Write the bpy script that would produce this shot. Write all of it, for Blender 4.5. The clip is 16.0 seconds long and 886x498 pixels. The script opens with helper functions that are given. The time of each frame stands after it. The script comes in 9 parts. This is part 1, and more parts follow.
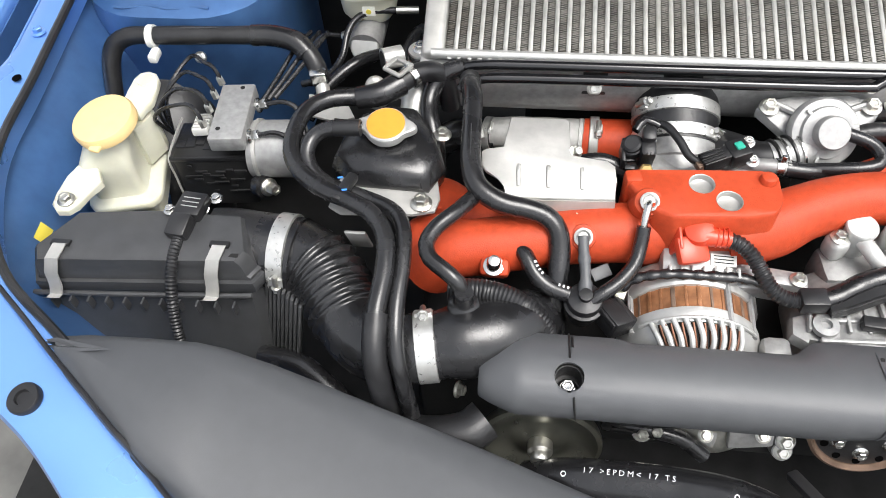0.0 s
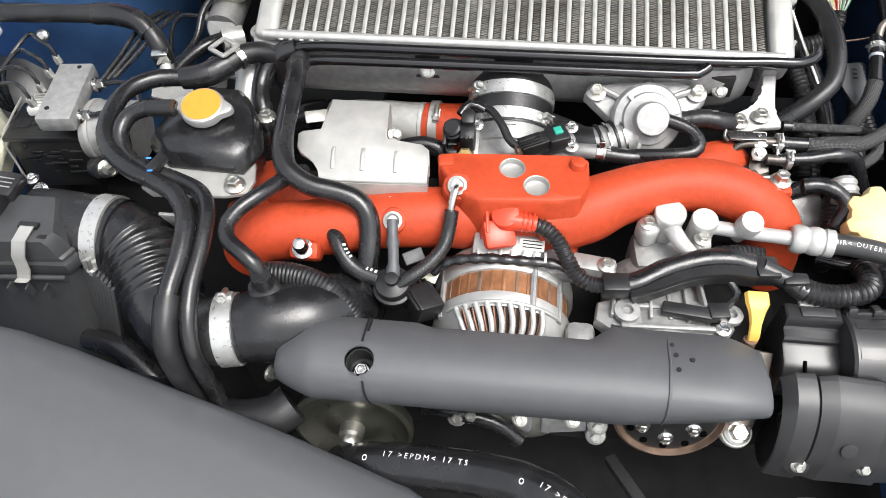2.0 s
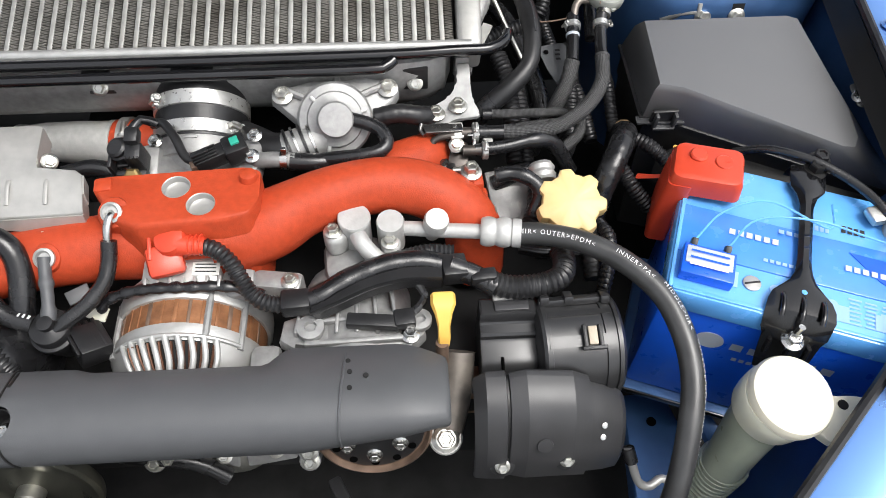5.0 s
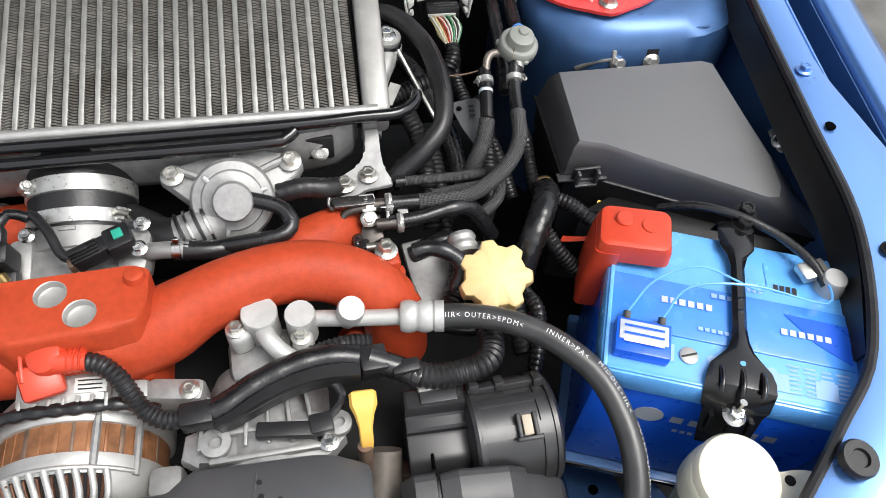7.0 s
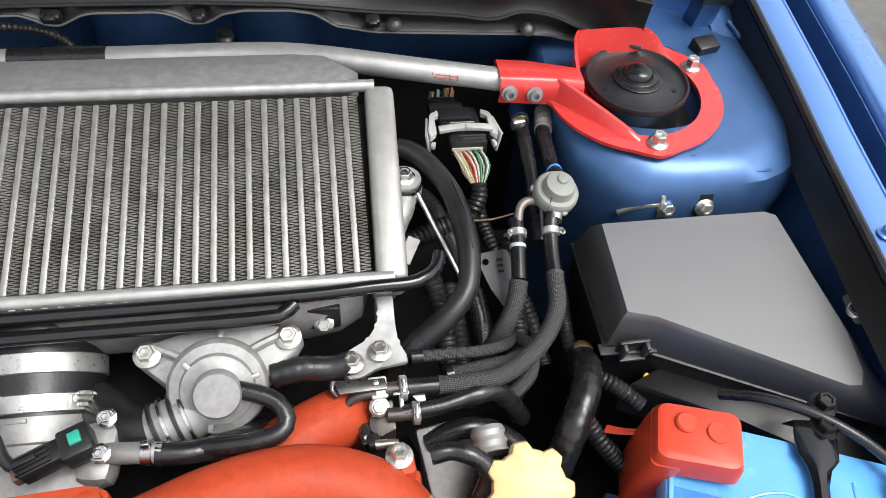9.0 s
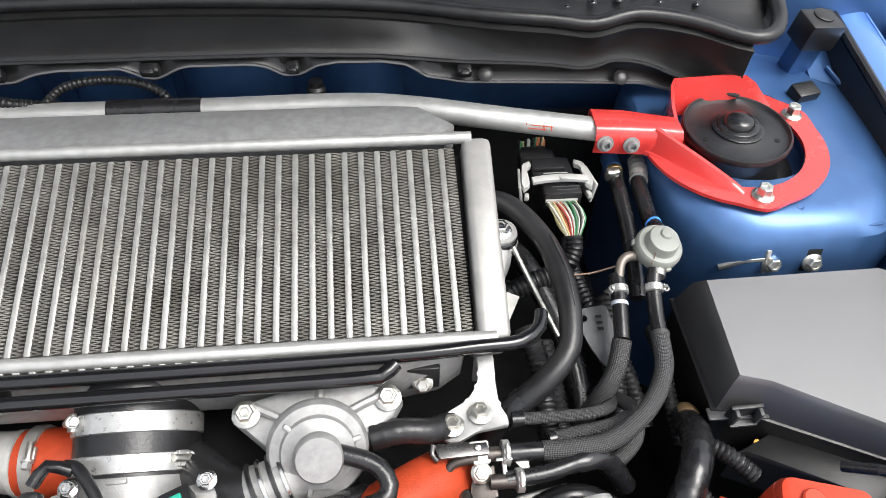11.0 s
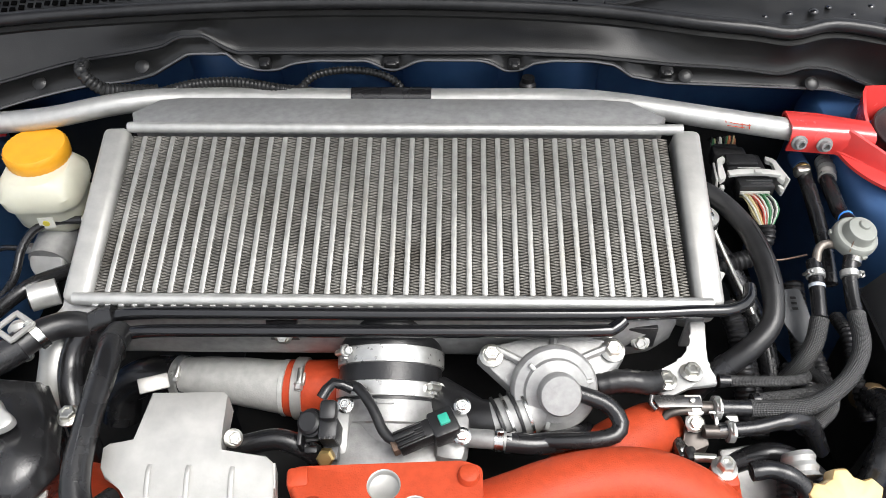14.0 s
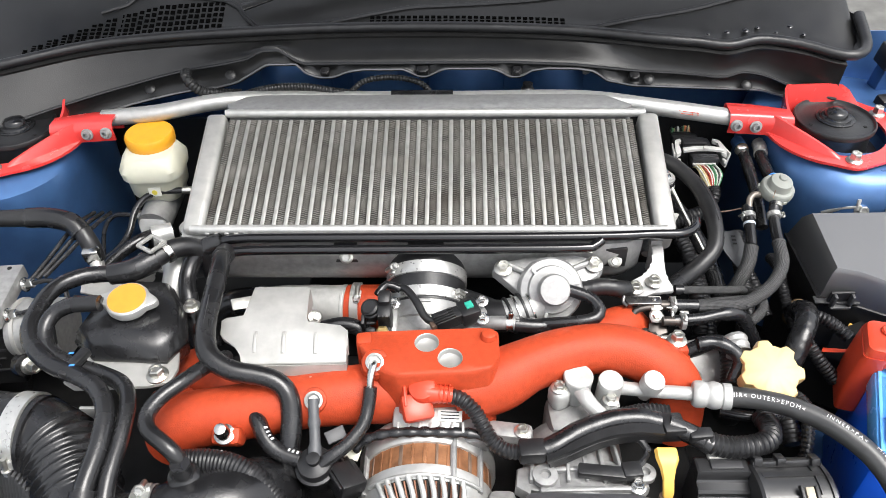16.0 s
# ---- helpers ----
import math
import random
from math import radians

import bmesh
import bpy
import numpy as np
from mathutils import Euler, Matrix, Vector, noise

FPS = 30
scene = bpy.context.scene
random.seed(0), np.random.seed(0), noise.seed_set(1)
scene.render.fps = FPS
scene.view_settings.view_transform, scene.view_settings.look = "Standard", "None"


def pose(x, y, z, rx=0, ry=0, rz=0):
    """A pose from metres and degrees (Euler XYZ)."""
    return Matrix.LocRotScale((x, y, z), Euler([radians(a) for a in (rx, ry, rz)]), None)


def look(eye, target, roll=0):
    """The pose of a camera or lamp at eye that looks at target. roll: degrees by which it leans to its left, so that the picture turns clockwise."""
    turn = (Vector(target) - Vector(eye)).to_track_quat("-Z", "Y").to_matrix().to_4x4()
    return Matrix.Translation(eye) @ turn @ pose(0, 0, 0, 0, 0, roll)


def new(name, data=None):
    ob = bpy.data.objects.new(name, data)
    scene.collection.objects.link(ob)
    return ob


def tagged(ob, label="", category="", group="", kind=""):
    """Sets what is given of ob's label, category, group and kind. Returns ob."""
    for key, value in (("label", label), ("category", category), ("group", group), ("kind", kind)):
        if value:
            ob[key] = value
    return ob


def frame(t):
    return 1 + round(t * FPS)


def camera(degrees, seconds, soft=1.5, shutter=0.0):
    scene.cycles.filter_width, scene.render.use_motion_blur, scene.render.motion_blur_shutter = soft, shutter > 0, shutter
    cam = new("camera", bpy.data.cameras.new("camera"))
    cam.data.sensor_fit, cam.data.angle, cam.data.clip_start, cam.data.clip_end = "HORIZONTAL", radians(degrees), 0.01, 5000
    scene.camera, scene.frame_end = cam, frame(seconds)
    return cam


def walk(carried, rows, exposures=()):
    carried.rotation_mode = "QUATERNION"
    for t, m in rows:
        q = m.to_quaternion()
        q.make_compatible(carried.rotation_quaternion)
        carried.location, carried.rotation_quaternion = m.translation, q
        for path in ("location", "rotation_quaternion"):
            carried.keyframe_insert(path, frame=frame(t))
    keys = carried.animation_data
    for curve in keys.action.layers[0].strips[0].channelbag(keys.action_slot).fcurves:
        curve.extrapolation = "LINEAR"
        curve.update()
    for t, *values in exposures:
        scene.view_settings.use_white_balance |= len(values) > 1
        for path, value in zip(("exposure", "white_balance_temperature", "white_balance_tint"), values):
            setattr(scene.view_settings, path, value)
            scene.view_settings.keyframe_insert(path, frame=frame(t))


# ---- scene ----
cam = camera(61.2, 16.0, 0.7)
METRES, EYE, TILT, LEAN, TURN = 1.25, 1.40, -70.0, 5.0, 3.6
ROWS = [
    (0.0, 0.0, 0.0, 0.0, -1.01, 16.47, -3.43),
    (0.5, 0.0301, -0.0024, -0.0033, -1.09, 16.24, -3.75),
    (1.0, 0.071, -0.006, -0.0059, -1.32, 15.97, -3.54),
    (1.5, 0.1088, -0.0043, -0.0029, -1.92, 15.81, -3.68),
    (2.0, 0.1456, 0.0011, 0.0054, -2.37, 15.71, -3.49),
    (2.5, 0.1788, 0.0051, 0.0162, -2.63, 15.39, -1.9),
    (3.0, 0.2147, 0.0066, 0.0194, -2.95, 15.5, -0.61),
    (3.5, 0.252, 0.0096, 0.0175, -4.68, 15.53, 0.81),
    (4.0, 0.2836, 0.017, 0.0226, -6.95, 15.39, 2.14),
    (4.5, 0.311, 0.0195, 0.0269, -7.17, 15.36, 3.11),
    (7.0, 0.3487, 0.0496, 0.0952, -12.05, 15.66, 9.32),
    (7.5, 0.3516, 0.0631, 0.1332, -12.12, 16.46, 9.13),
    (8.0, 0.3549, 0.0755, 0.1652, -12.19, 17.03, 8.72),
    (8.5, 0.3624, 0.0947, 0.1969, -12.45, 17.98, 8.14),
    (11.0, 0.3289, 0.1231, 0.2463, -9.37, 21.83, 6.21),
    (11.5, 0.3031, 0.1211, 0.2445, -7.46, 22.6, 3.97),
    (12.0, 0.2657, 0.1222, 0.2417, -7.07, 22.89, 2.17),
    (12.5, 0.2308, 0.1209, 0.237, -5.62, 22.93, 0.76),
    (13.0, 0.215, 0.1203, 0.2328, -5.17, 22.98, 0.55),
    (13.5, 0.2132, 0.1098, 0.2214, -4.96, 23.11, 0.8),
    (14.0, 0.206, 0.0818, 0.1923, -5.1, 23.25, 0.84),
    (14.5, 0.202, 0.048, 0.1531, -5.1, 25.55, 0.93),
    (15.0, 0.2049, 0.0209, 0.1091, -4.45, 26.28, 0.08),
    (15.5, 0.1937, 0.0003, 0.0662, -4.38, 27.83, 0.7),
    (16.0, 0.1723, -0.0334, -0.0063, -4.75, 29.09, 0.95),
]
walk(cam, [(t, pose(0, 0, EYE, TILT, LEAN, TURN) @ pose(METRES * x, METRES * y, METRES * z, 90 + pitch, roll, yaw)) for t, x, y, z, yaw, pitch, roll in ROWS], [(0, 0.97), (2.0, 0.98), (3.6, 0.98), (4.5, 0.7), (7, 0.55), (8.5, 0.6), (11, 0.93), (12, 0.92), (14, 0.85), (15, 0.82), (16, 1.0)])

# ---- world, sun, exposure ----
world = bpy.data.worlds.new("sky")
scene.world = world
world.use_nodes = True
wn, wl = world.node_tree.nodes, world.node_tree.links
sky = wn.new("ShaderNodeTexSky")
sky.sky_type, sky.sun_disc = "NISHITA", False
sky.sun_elevation, sky.sun_rotation = radians(64), radians(124)
sky.dust_density, sky.air_density = 4.0, 1.0
pale = wn.new("ShaderNodeHueSaturation")
pale.inputs["Saturation"].default_value = 0.25
wl.new(sky.outputs[0], pale.inputs["Color"])
wl.new(pale.outputs[0], wn["Background"].inputs["Color"])
wn["Background"].inputs["Strength"].default_value = 0.165
sun = new("sun", bpy.data.lights.new("sun", "SUN"))
sun.data.energy, sun.data.angle, sun.data.color = 1.35, radians(32), (1.0, 0.98, 0.95)
sun.matrix_world = look((1.1, -0.05, 3.0), (0.2, 0.55, 0.75))


# ---- materials ----
def material(name, color, rough=0.5, metal=0.0, coat=0.0, grain=0.0, scale=60.0, bump=0.0, bump_scale=300.0, wear=0.0, wear_scale=9.0, wear_color=None, spec=0.5, trans=0.0, spread=False):
    """A plain surface with fine grain, larger stains and a fine relief."""
    m = bpy.data.materials.new(name)
    m.use_nodes = True
    n, l = m.node_tree.nodes, m.node_tree.links
    b = n["Principled BSDF"]
    b.inputs["Roughness"].default_value, b.inputs["Metallic"].default_value = rough, metal
    b.inputs["Coat Weight"].default_value, b.inputs["Coat Roughness"].default_value = coat, 0.04
    b.inputs["Specular IOR Level"].default_value = spec
    if trans:
        b.inputs["Subsurface Weight"].default_value = trans
        b.inputs["Subsurface Radius"].default_value = (0.02, 0.018, 0.012)
        b.inputs["Subsurface Scale"].default_value = 0.6
    place = n.new("ShaderNodeNewGeometry").outputs["Position"] if spread else n.new("ShaderNodeTexCoord").outputs["Object"]
    last = None
    rgb = n.new("ShaderNodeRGB")
    rgb.outputs[0].default_value = (*color, 1)
    last = rgb.outputs[0]
    if grain:
        t = n.new("ShaderNodeTexNoise")
        t.inputs["Scale"].default_value, t.inputs["Detail"].default_value = scale, 6
        l.new(place, t.inputs["Vector"])
        r = n.new("ShaderNodeMapRange")
        r.inputs["From Min"].default_value, r.inputs["From Max"].default_value = 0.3, 0.7
        r.inputs["To Min"].default_value, r.inputs["To Max"].default_value = 1 - grain, 1 + grain
        l.new(t.outputs[0], r.inputs["Value"])
        mul = n.new("ShaderNodeVectorMath")
        mul.operation = "SCALE"
        l.new(last, mul.inputs[0])
        l.new(r.outputs[0], mul.inputs["Scale"])
        last = mul.outputs[0]
        rr = n.new("ShaderNodeMapRange")
        rr.inputs["To Min"].default_value, rr.inputs["To Max"].default_value = max(rough - 0.1, 0.02), min(rough + 0.1, 1)
        l.new(t.outputs[0], rr.inputs["Value"])
        l.new(rr.outputs[0], b.inputs["Roughness"])
    if wear:
        t = n.new("ShaderNodeTexNoise")
        t.inputs["Scale"].default_value, t.inputs["Detail"].default_value = wear_scale, 8
        l.new(place, t.inputs["Vector"])
        r = n.new("ShaderNodeMapRange")
        r.inputs["From Min"].default_value, r.inputs["From Max"].default_value, r.inputs["To Max"].default_value = 0.5, 0.75, wear
        l.new(t.outputs[0], r.inputs["Value"])
        mix = n.new("ShaderNodeMix")
        mix.data_type = "RGBA"
        l.new(r.outputs[0], mix.inputs["Factor"])
        l.new(last, mix.inputs["A"])
        mix.inputs["B"].default_value = (*(wear_color or tuple(0.5 * c + 0.08 for c in color)), 1)
        last = mix.outputs["Result"]
    l.new(last, b.inputs["Base Color"])
    if bump:
        t = n.new("ShaderNodeTexNoise")
        t.inputs["Scale"].default_value, t.inputs["Detail"].default_value = bump_scale, 4
        l.new(place, t.inputs["Vector"])
        u = n.new("ShaderNodeBump")
        u.inputs["Strength"].default_value, u.inputs["Distance"].default_value = bump, 0.0008
        l.new(t.outputs[0], u.inputs["Height"])
        l.new(u.outputs[0], b.inputs["Normal"])
    return m


def braided(name, color, rough=0.45):
    """Woven sheath: two sets of strands that cross, along the hose's own length."""
    m = material(name, color, rough)
    n, l = m.node_tree.nodes, m.node_tree.links
    uv = n.new("ShaderNodeTexCoord").outputs["UV"]
    sep = n.new("ShaderNodeSeparateXYZ")
    l.new(uv, sep.inputs[0])
    waves = []
    for sign in (1, -1):
        a = n.new("ShaderNodeMath"); a.operation = "MULTIPLY_ADD"
        l.new(sep.outputs["Y"], a.inputs[0])
        a.inputs[1].default_value = sign * 2300.0
        b = n.new("ShaderNodeMath"); b.operation = "MULTIPLY"
        l.new(sep.outputs["X"], b.inputs[0])
        b.inputs[1].default_value = 6.2832 * 14
        l.new(b.outputs[0], a.inputs[2])
        s = n.new("ShaderNodeMath"); s.operation = "SINE"
        l.new(a.outputs[0], s.inputs[0])
        waves.append(s.outputs[0])
    mx = n.new("ShaderNodeMath"); mx.operation = "MULTIPLY"
    l.new(waves[0], mx.inputs[0]); l.new(waves[1], mx.inputs[1])
    r = n.new("ShaderNodeMapRange")
    r.inputs["From Min"].default_value = -1
    l.new(mx.outputs[0], r.inputs["Value"])
    mix = n.new("ShaderNodeMix"); mix.data_type = "RGBA"
    mix.inputs["A"].default_value = (*[c * 0.25 for c in color], 1)
    mix.inputs["B"].default_value = (*[min(c * 2.0, 1) for c in color], 1)
    l.new(r.outputs[0], mix.inputs["Factor"])
    l.new(mix.outputs["Result"], n["Principled BSDF"].inputs["Base Color"])
    u = n.new("ShaderNodeBump")
    u.inputs["Strength"].default_value, u.inputs["Distance"].default_value = 0.8, 0.0008
    l.new(r.outputs[0], u.inputs["Height"])
    l.new(u.outputs[0], n["Principled BSDF"].inputs["Normal"])
    return m


BLUE = material("blue_car_paint", (0.15, 0.33, 0.74), 0.3, 0.6, 1.0, 0.03, 9)
# darker copy of BLUE, shade of the inner panels put into the colour
BLUE_IN = material("blue_inner_shaded_paint", (0.06, 0.145, 0.33), 0.42, 0.5, 0.35, 0.1, 40, wear=0.3, wear_scale=14, wear_color=(0.05, 0.085, 0.16))
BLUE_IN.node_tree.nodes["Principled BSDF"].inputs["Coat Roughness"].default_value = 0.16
RUBBER = material("black_rubber", (0.012, 0.012, 0.013), 0.26, 0, 0, 0.35, 45, 0.2, 350, 0.45, 13, (0.032, 0.032, 0.032), spec=0.6)
# black rubber lightened, broad grey sky sheen put into the colour
SHEENY = material("sheen_grey_rubber", (0.034, 0.034, 0.034), 0.36, 0, 0, 0.3, 45, 0.15, 350, 0.5, 13, (0.055, 0.055, 0.054), spec=0.7)
SOFT = material("black_matt_rubber", (0.013, 0.013, 0.014), 0.36, 0, 0, 0.35, 60, 0.3, 350, 0.4, 13, (0.036, 0.036, 0.036))
PLASTIC = material("black_plastic", (0.014, 0.014, 0.015), 0.36, 0, 0, 0.2, 70, 0.35, 900, 0.25, 10, (0.03, 0.03, 0.03))
GREYPL = material("dark_grey_plastic", (0.078, 0.081, 0.086), 0.45, 0, 0, 0.05, 60, 0.25, 1600, 0.1, 7, (0.07, 0.07, 0.07), spec=0.55)
DUCTPL = material("moulded_grey_plastic", (0.06, 0.063, 0.068), 0.48, 0, 0, 0.05, 60, 0.2, 1600, 0.25, 5, (0.05, 0.052, 0.055), spec=0.5)
GLOSSBLACK = material("gloss_black_enamel", (0.008, 0.008, 0.009), 0.16, 0, 0.4, 0.15, 30)
BOXPL = material("satin_black_plastic", (0.044, 0.045, 0.047), 0.4, 0, 0, 0.15, 60, 0.3, 1100, 0.25, 9, (0.046, 0.046, 0.046))
MATT = material("matt_black_plastic", (0.014, 0.014, 0.014), 0.36, 0, 0, 0.2, 40, 0.2, 600, 0.3, 8, (0.02, 0.02, 0.02), spec=0.45)
HOLE = material("open_slot", (0.003, 0.003, 0.003), 0.9, 0, 0, 0.1, 30, spec=0.0)
# near-black with the shade of deep places put into its colour
DEEP = material("deep_shade_black", (0.016, 0.016, 0.016), 0.7, 0, 0, 0.3, 30, spec=0.15)
ALU = material("bare_aluminium", (0.48, 0.48, 0.465), 0.45, 0.6, 0, 0.1, 80, 0.25, 500, 0.3, 18, (0.42, 0.41, 0.39))
CAST = material("cast_aluminium", (0.33, 0.33, 0.325), 0.5, 0.5, 0, 0.16, 120, 0.25, 600, 0.4, 20, (0.25, 0.245, 0.23))
SMOKED = material("smoked_steel", (0.16, 0.155, 0.15), 0.25, 0.9, 0, 0.15, 80)
LUGBROWN = material("brown_grey_steel", (0.1, 0.088, 0.08), 0.38, 0.7, 0, 0.2, 60, 0.1, 400)
BRIGHTAL = material("pale_machined_alloy", (0.5, 0.5, 0.485), 0.5, 0.35, 0, 0.12, 90, 0.25, 500, 0.35, 22, (0.42, 0.415, 0.39))
PALECAST = material("pale_cast_aluminium", (0.46, 0.46, 0.44), 0.55, 0.15, 0, 0.12, 120, 0.4, 500, 0.4, 20, (0.36, 0.355, 0.34))
BRIGHT = material("bright_steel", (0.6, 0.6, 0.58), 0.24, 1.0, 0, 0.1, 150, 0.1, 700, 0.2, 30, (0.5, 0.48, 0.44))
CLAMP = material("stainless_band", (0.56, 0.56, 0.54), 0.3, 0.7, 0, 0.1, 150, 0.1, 700, 0.2, 30, (0.45, 0.44, 0.4))
ZINC = material("zinc_plated_steel", (0.66, 0.65, 0.6), 0.32, 0.95, 0, 0.15, 160, 0.2, 700, 0.3, 40, (0.4, 0.36, 0.28))
SHEET = material("pressed_sheet_steel", (0.43, 0.425, 0.405), 0.44, 0.5, 0, 0.1, 60, 0.15, 300, 0.2, 15, (0.45, 0.44, 0.41))
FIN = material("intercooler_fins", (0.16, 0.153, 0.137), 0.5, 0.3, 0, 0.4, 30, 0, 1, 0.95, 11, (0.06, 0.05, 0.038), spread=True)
RED = material("red_wrinkle_paint", (0.43, 0.056, 0.020), 0.46, 0, 0.0, 0.12, 140, 0.5, 700, 0.35, 16, (0.36, 0.040, 0.015), spec=0.24)
REDGLOSS = material("red_enamel", (0.68, 0.05, 0.045), 0.25, 0, 0.6, 0.05, 40)
REDPL = material("red_plastic", (0.58, 0.058, 0.025), 0.34, 0, 0, 0.06, 60, 0.15, 600)
LABEL = material("orange_label", (0.74, 0.275, 0.03), 0.5, 0, 0, 0.08, 60, 0, 1, 0.5, 60, (0.6, 0.2, 0.02))
ORANGE = material("orange_plastic", (0.78, 0.36, 0.02), 0.4, 0, 0, 0.06, 60)
YELLOW = material("pale_yellow_plastic", (0.72, 0.53, 0.25), 0.42, 0, 0, 0.05, 50, 0.1, 400, trans=0.15)
DIPYEL = material("yellow_plastic", (0.8, 0.48, 0.1), 0.4, 0, 0, 0.06, 50)
CAPWHITE = material("off_white_plastic", (0.78, 0.74, 0.6), 0.4, 0, 0, 0.05, 50)
PALEINK = material("pale_blue_print", (0.3, 0.5, 0.82), 0.4)
CREAM = material("translucent_cream_plastic", (0.58, 0.575, 0.47), 0.35, 0, 0, 0.08, 30, 0.1, 300, 0.3, 12, (0.46, 0.45, 0.33), trans=0.25)
TIMPL = material("oily_black_plastic", (0.036, 0.036, 0.038), 0.42, 0, 0, 0.12, 50, 0.08, 900, 0.3, 9, (0.04, 0.04, 0.04), spec=0.6)
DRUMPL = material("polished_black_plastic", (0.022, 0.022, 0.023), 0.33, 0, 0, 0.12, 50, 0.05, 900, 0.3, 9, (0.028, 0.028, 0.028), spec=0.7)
WHITE = material("white_plastic", (0.66, 0.66, 0.62), 0.4, 0, 0, 0.05, 50)
COPPER = material("varnished_stator_core", (0.29, 0.13, 0.06), 0.4, 0.35, 0, 0.3, 90, 0.3, 300)
WIRE = material("copper_winding", (0.11, 0.05, 0.03), 0.42, 0.7, 0, 0.3, 200)
BATT = material("blue_battery_plastic", (0.010, 0.115, 0.74), 0.3, 0, 0.1, 0.06, 50)
BATTBAND = material("mid_blue_battery_print", (0.06, 0.27, 0.82), 0.25, 0, 0.6, 0.06, 50)
# battery blue lightened, sky reflection on the lid put into the colour
BATTLID = material("sheen_blue_battery_lid", (0.13, 0.43, 0.92), 0.25, 0, 0.7, 0.06, 50)
SILVERINK = material("silver_print", (0.6, 0.65, 0.72), 0.4, 0.3)
WHITEINK = material("white_print", (0.75, 0.75, 0.75), 0.6)
YELLOWINK = material("yellow_sticker", (0.6, 0.5, 0.06), 0.5)
GREEN = material("green_plastic", (0.03, 0.35, 0.25), 0.4)
BRASS = material("brass_fitting", (0.5, 0.36, 0.15), 0.35, 0.9, 0, 0.1, 100)
RUST = material("brown_steel", (0.22, 0.15, 0.11), 0.55, 0.6, 0, 0.3, 60)
TUBE = material("dusty_core_tube", (0.34, 0.34, 0.325), 0.5, 0.5, 0, 0.15, 90, 0.2, 400, 0.55, 16, (0.25, 0.235, 0.2), spread=True)
LIDPL = material("grained_black_plastic", (0.045, 0.045, 0.047), 0.4, 0, 0, 0.05, 40, 0.06, 1800, 0.15, 6, (0.048, 0.048, 0.048), spec=1.0)
shine = LIDPL.node_tree.nodes["Principled BSDF"].inputs
shine["IOR"].default_value = 1.75
shine["Coat Weight"].default_value, shine["Coat Roughness"].default_value = 0.5, 0.5
NECK = material("greenish_translucent_plastic", (0.3, 0.33, 0.26), 0.3, 0, 0, 0.1, 30, 0.1, 300, 0.3, 12, (0.2, 0.22, 0.17), trans=0.1)
BRAID = braided("braided_sheath", (0.042, 0.042, 0.042))
STONE = material("paving", (0.12, 0.118, 0.11), 0.85, 0, 0, 0.25, 12, 0.5, 60, 0.3, 2, (0.08, 0.08, 0.075))
TAPE = material("crinkled_black_tape", (0.011, 0.011, 0.012), 0.27, 0, 0, 0.2, 60, 0.5, 110, 0.3, 30, (0.02, 0.02, 0.02), spec=0.6)


# ---- builders ----
ORIGIN = {}


def thing(name, at, label, category, group="", kind=""):
    ob = new(name)
    ob.empty_display_size = 0.02
    ob.location = at
    ORIGIN[ob] = Vector(at)
    return tagged(ob, label, category, group, kind)


def part(name, bm, mat, parent, label="", sharp=38.0, shift=None):
    """One mesh in world coordinates, hung under a thing or a part."""
    home = ORIGIN[parent]
    bmesh.ops.recalc_face_normals(bm, faces=bm.faces)
    limit = radians(sharp)
    for e in bm.edges:
        e.smooth = len(e.link_faces) == 2 and e.calc_face_angle(0) < limit
    for f in bm.faces:
        f.smooth = True
    bmesh.ops.translate(bm, verts=bm.verts, vec=-home)
    me = bpy.data.meshes.new(name)
    bm.to_mesh(me)
    bm.free()
    for one in mat if isinstance(mat, (list, tuple)) else [mat]:
        me.materials.append(one)
    ob = new(name, me)
    ob.parent = parent
    ORIGIN[ob] = home
    return tagged(ob, label)


def solo(name, bm, mat, label, category, at=None, group="", kind="", sharp=38.0):
    """A thing that is one mesh."""
    at = Vector(at) if at else sum((v.co for v in bm.verts), Vector()) / max(len(bm.verts), 1)
    bmesh.ops.recalc_face_normals(bm, faces=bm.faces)
    for e in bm.edges:
        e.smooth = len(e.link_faces) == 2 and e.calc_face_angle(0) < radians(sharp)
    for f in bm.faces:
        f.smooth = True
    bmesh.ops.translate(bm, verts=bm.verts, vec=-at)
    me = bpy.data.meshes.new(name)
    bm.to_mesh(me)
    bm.free()
    for one in mat if isinstance(mat, (list, tuple)) else [mat]:
        me.materials.append(one)
    ob = new(name, me)
    ob.location = at
    ORIGIN[ob] = at
    return tagged(ob, label, category, group, kind)


def V(*p):
    return Vector(p)


def curve(points, step=0.006):
    """A smooth line through the points, at even steps."""
    p = [Vector(q) for q in points]
    if len(p) == 2:
        n = max(2, int((p[1] - p[0]).length / step))
        return [p[0].lerp(p[1], i / n) for i in range(n + 1)]
    ext = [2 * p[0] - p[1]] + p + [2 * p[-1] - p[-2]]
    out = []
    for i in range(1, len(ext) - 2):
        a, b, c, d = ext[i - 1 : i + 3]
        n = max(2, int((c - b).length / step))
        for k in range(n):
            t = k / n
            out.append(0.5 * (2 * b + (c - a) * t + (2 * a - 5 * b + 4 * c - d) * t * t + (3 * b - a - 3 * c + d) * t**3))
    out.append(p[-1])
    return out


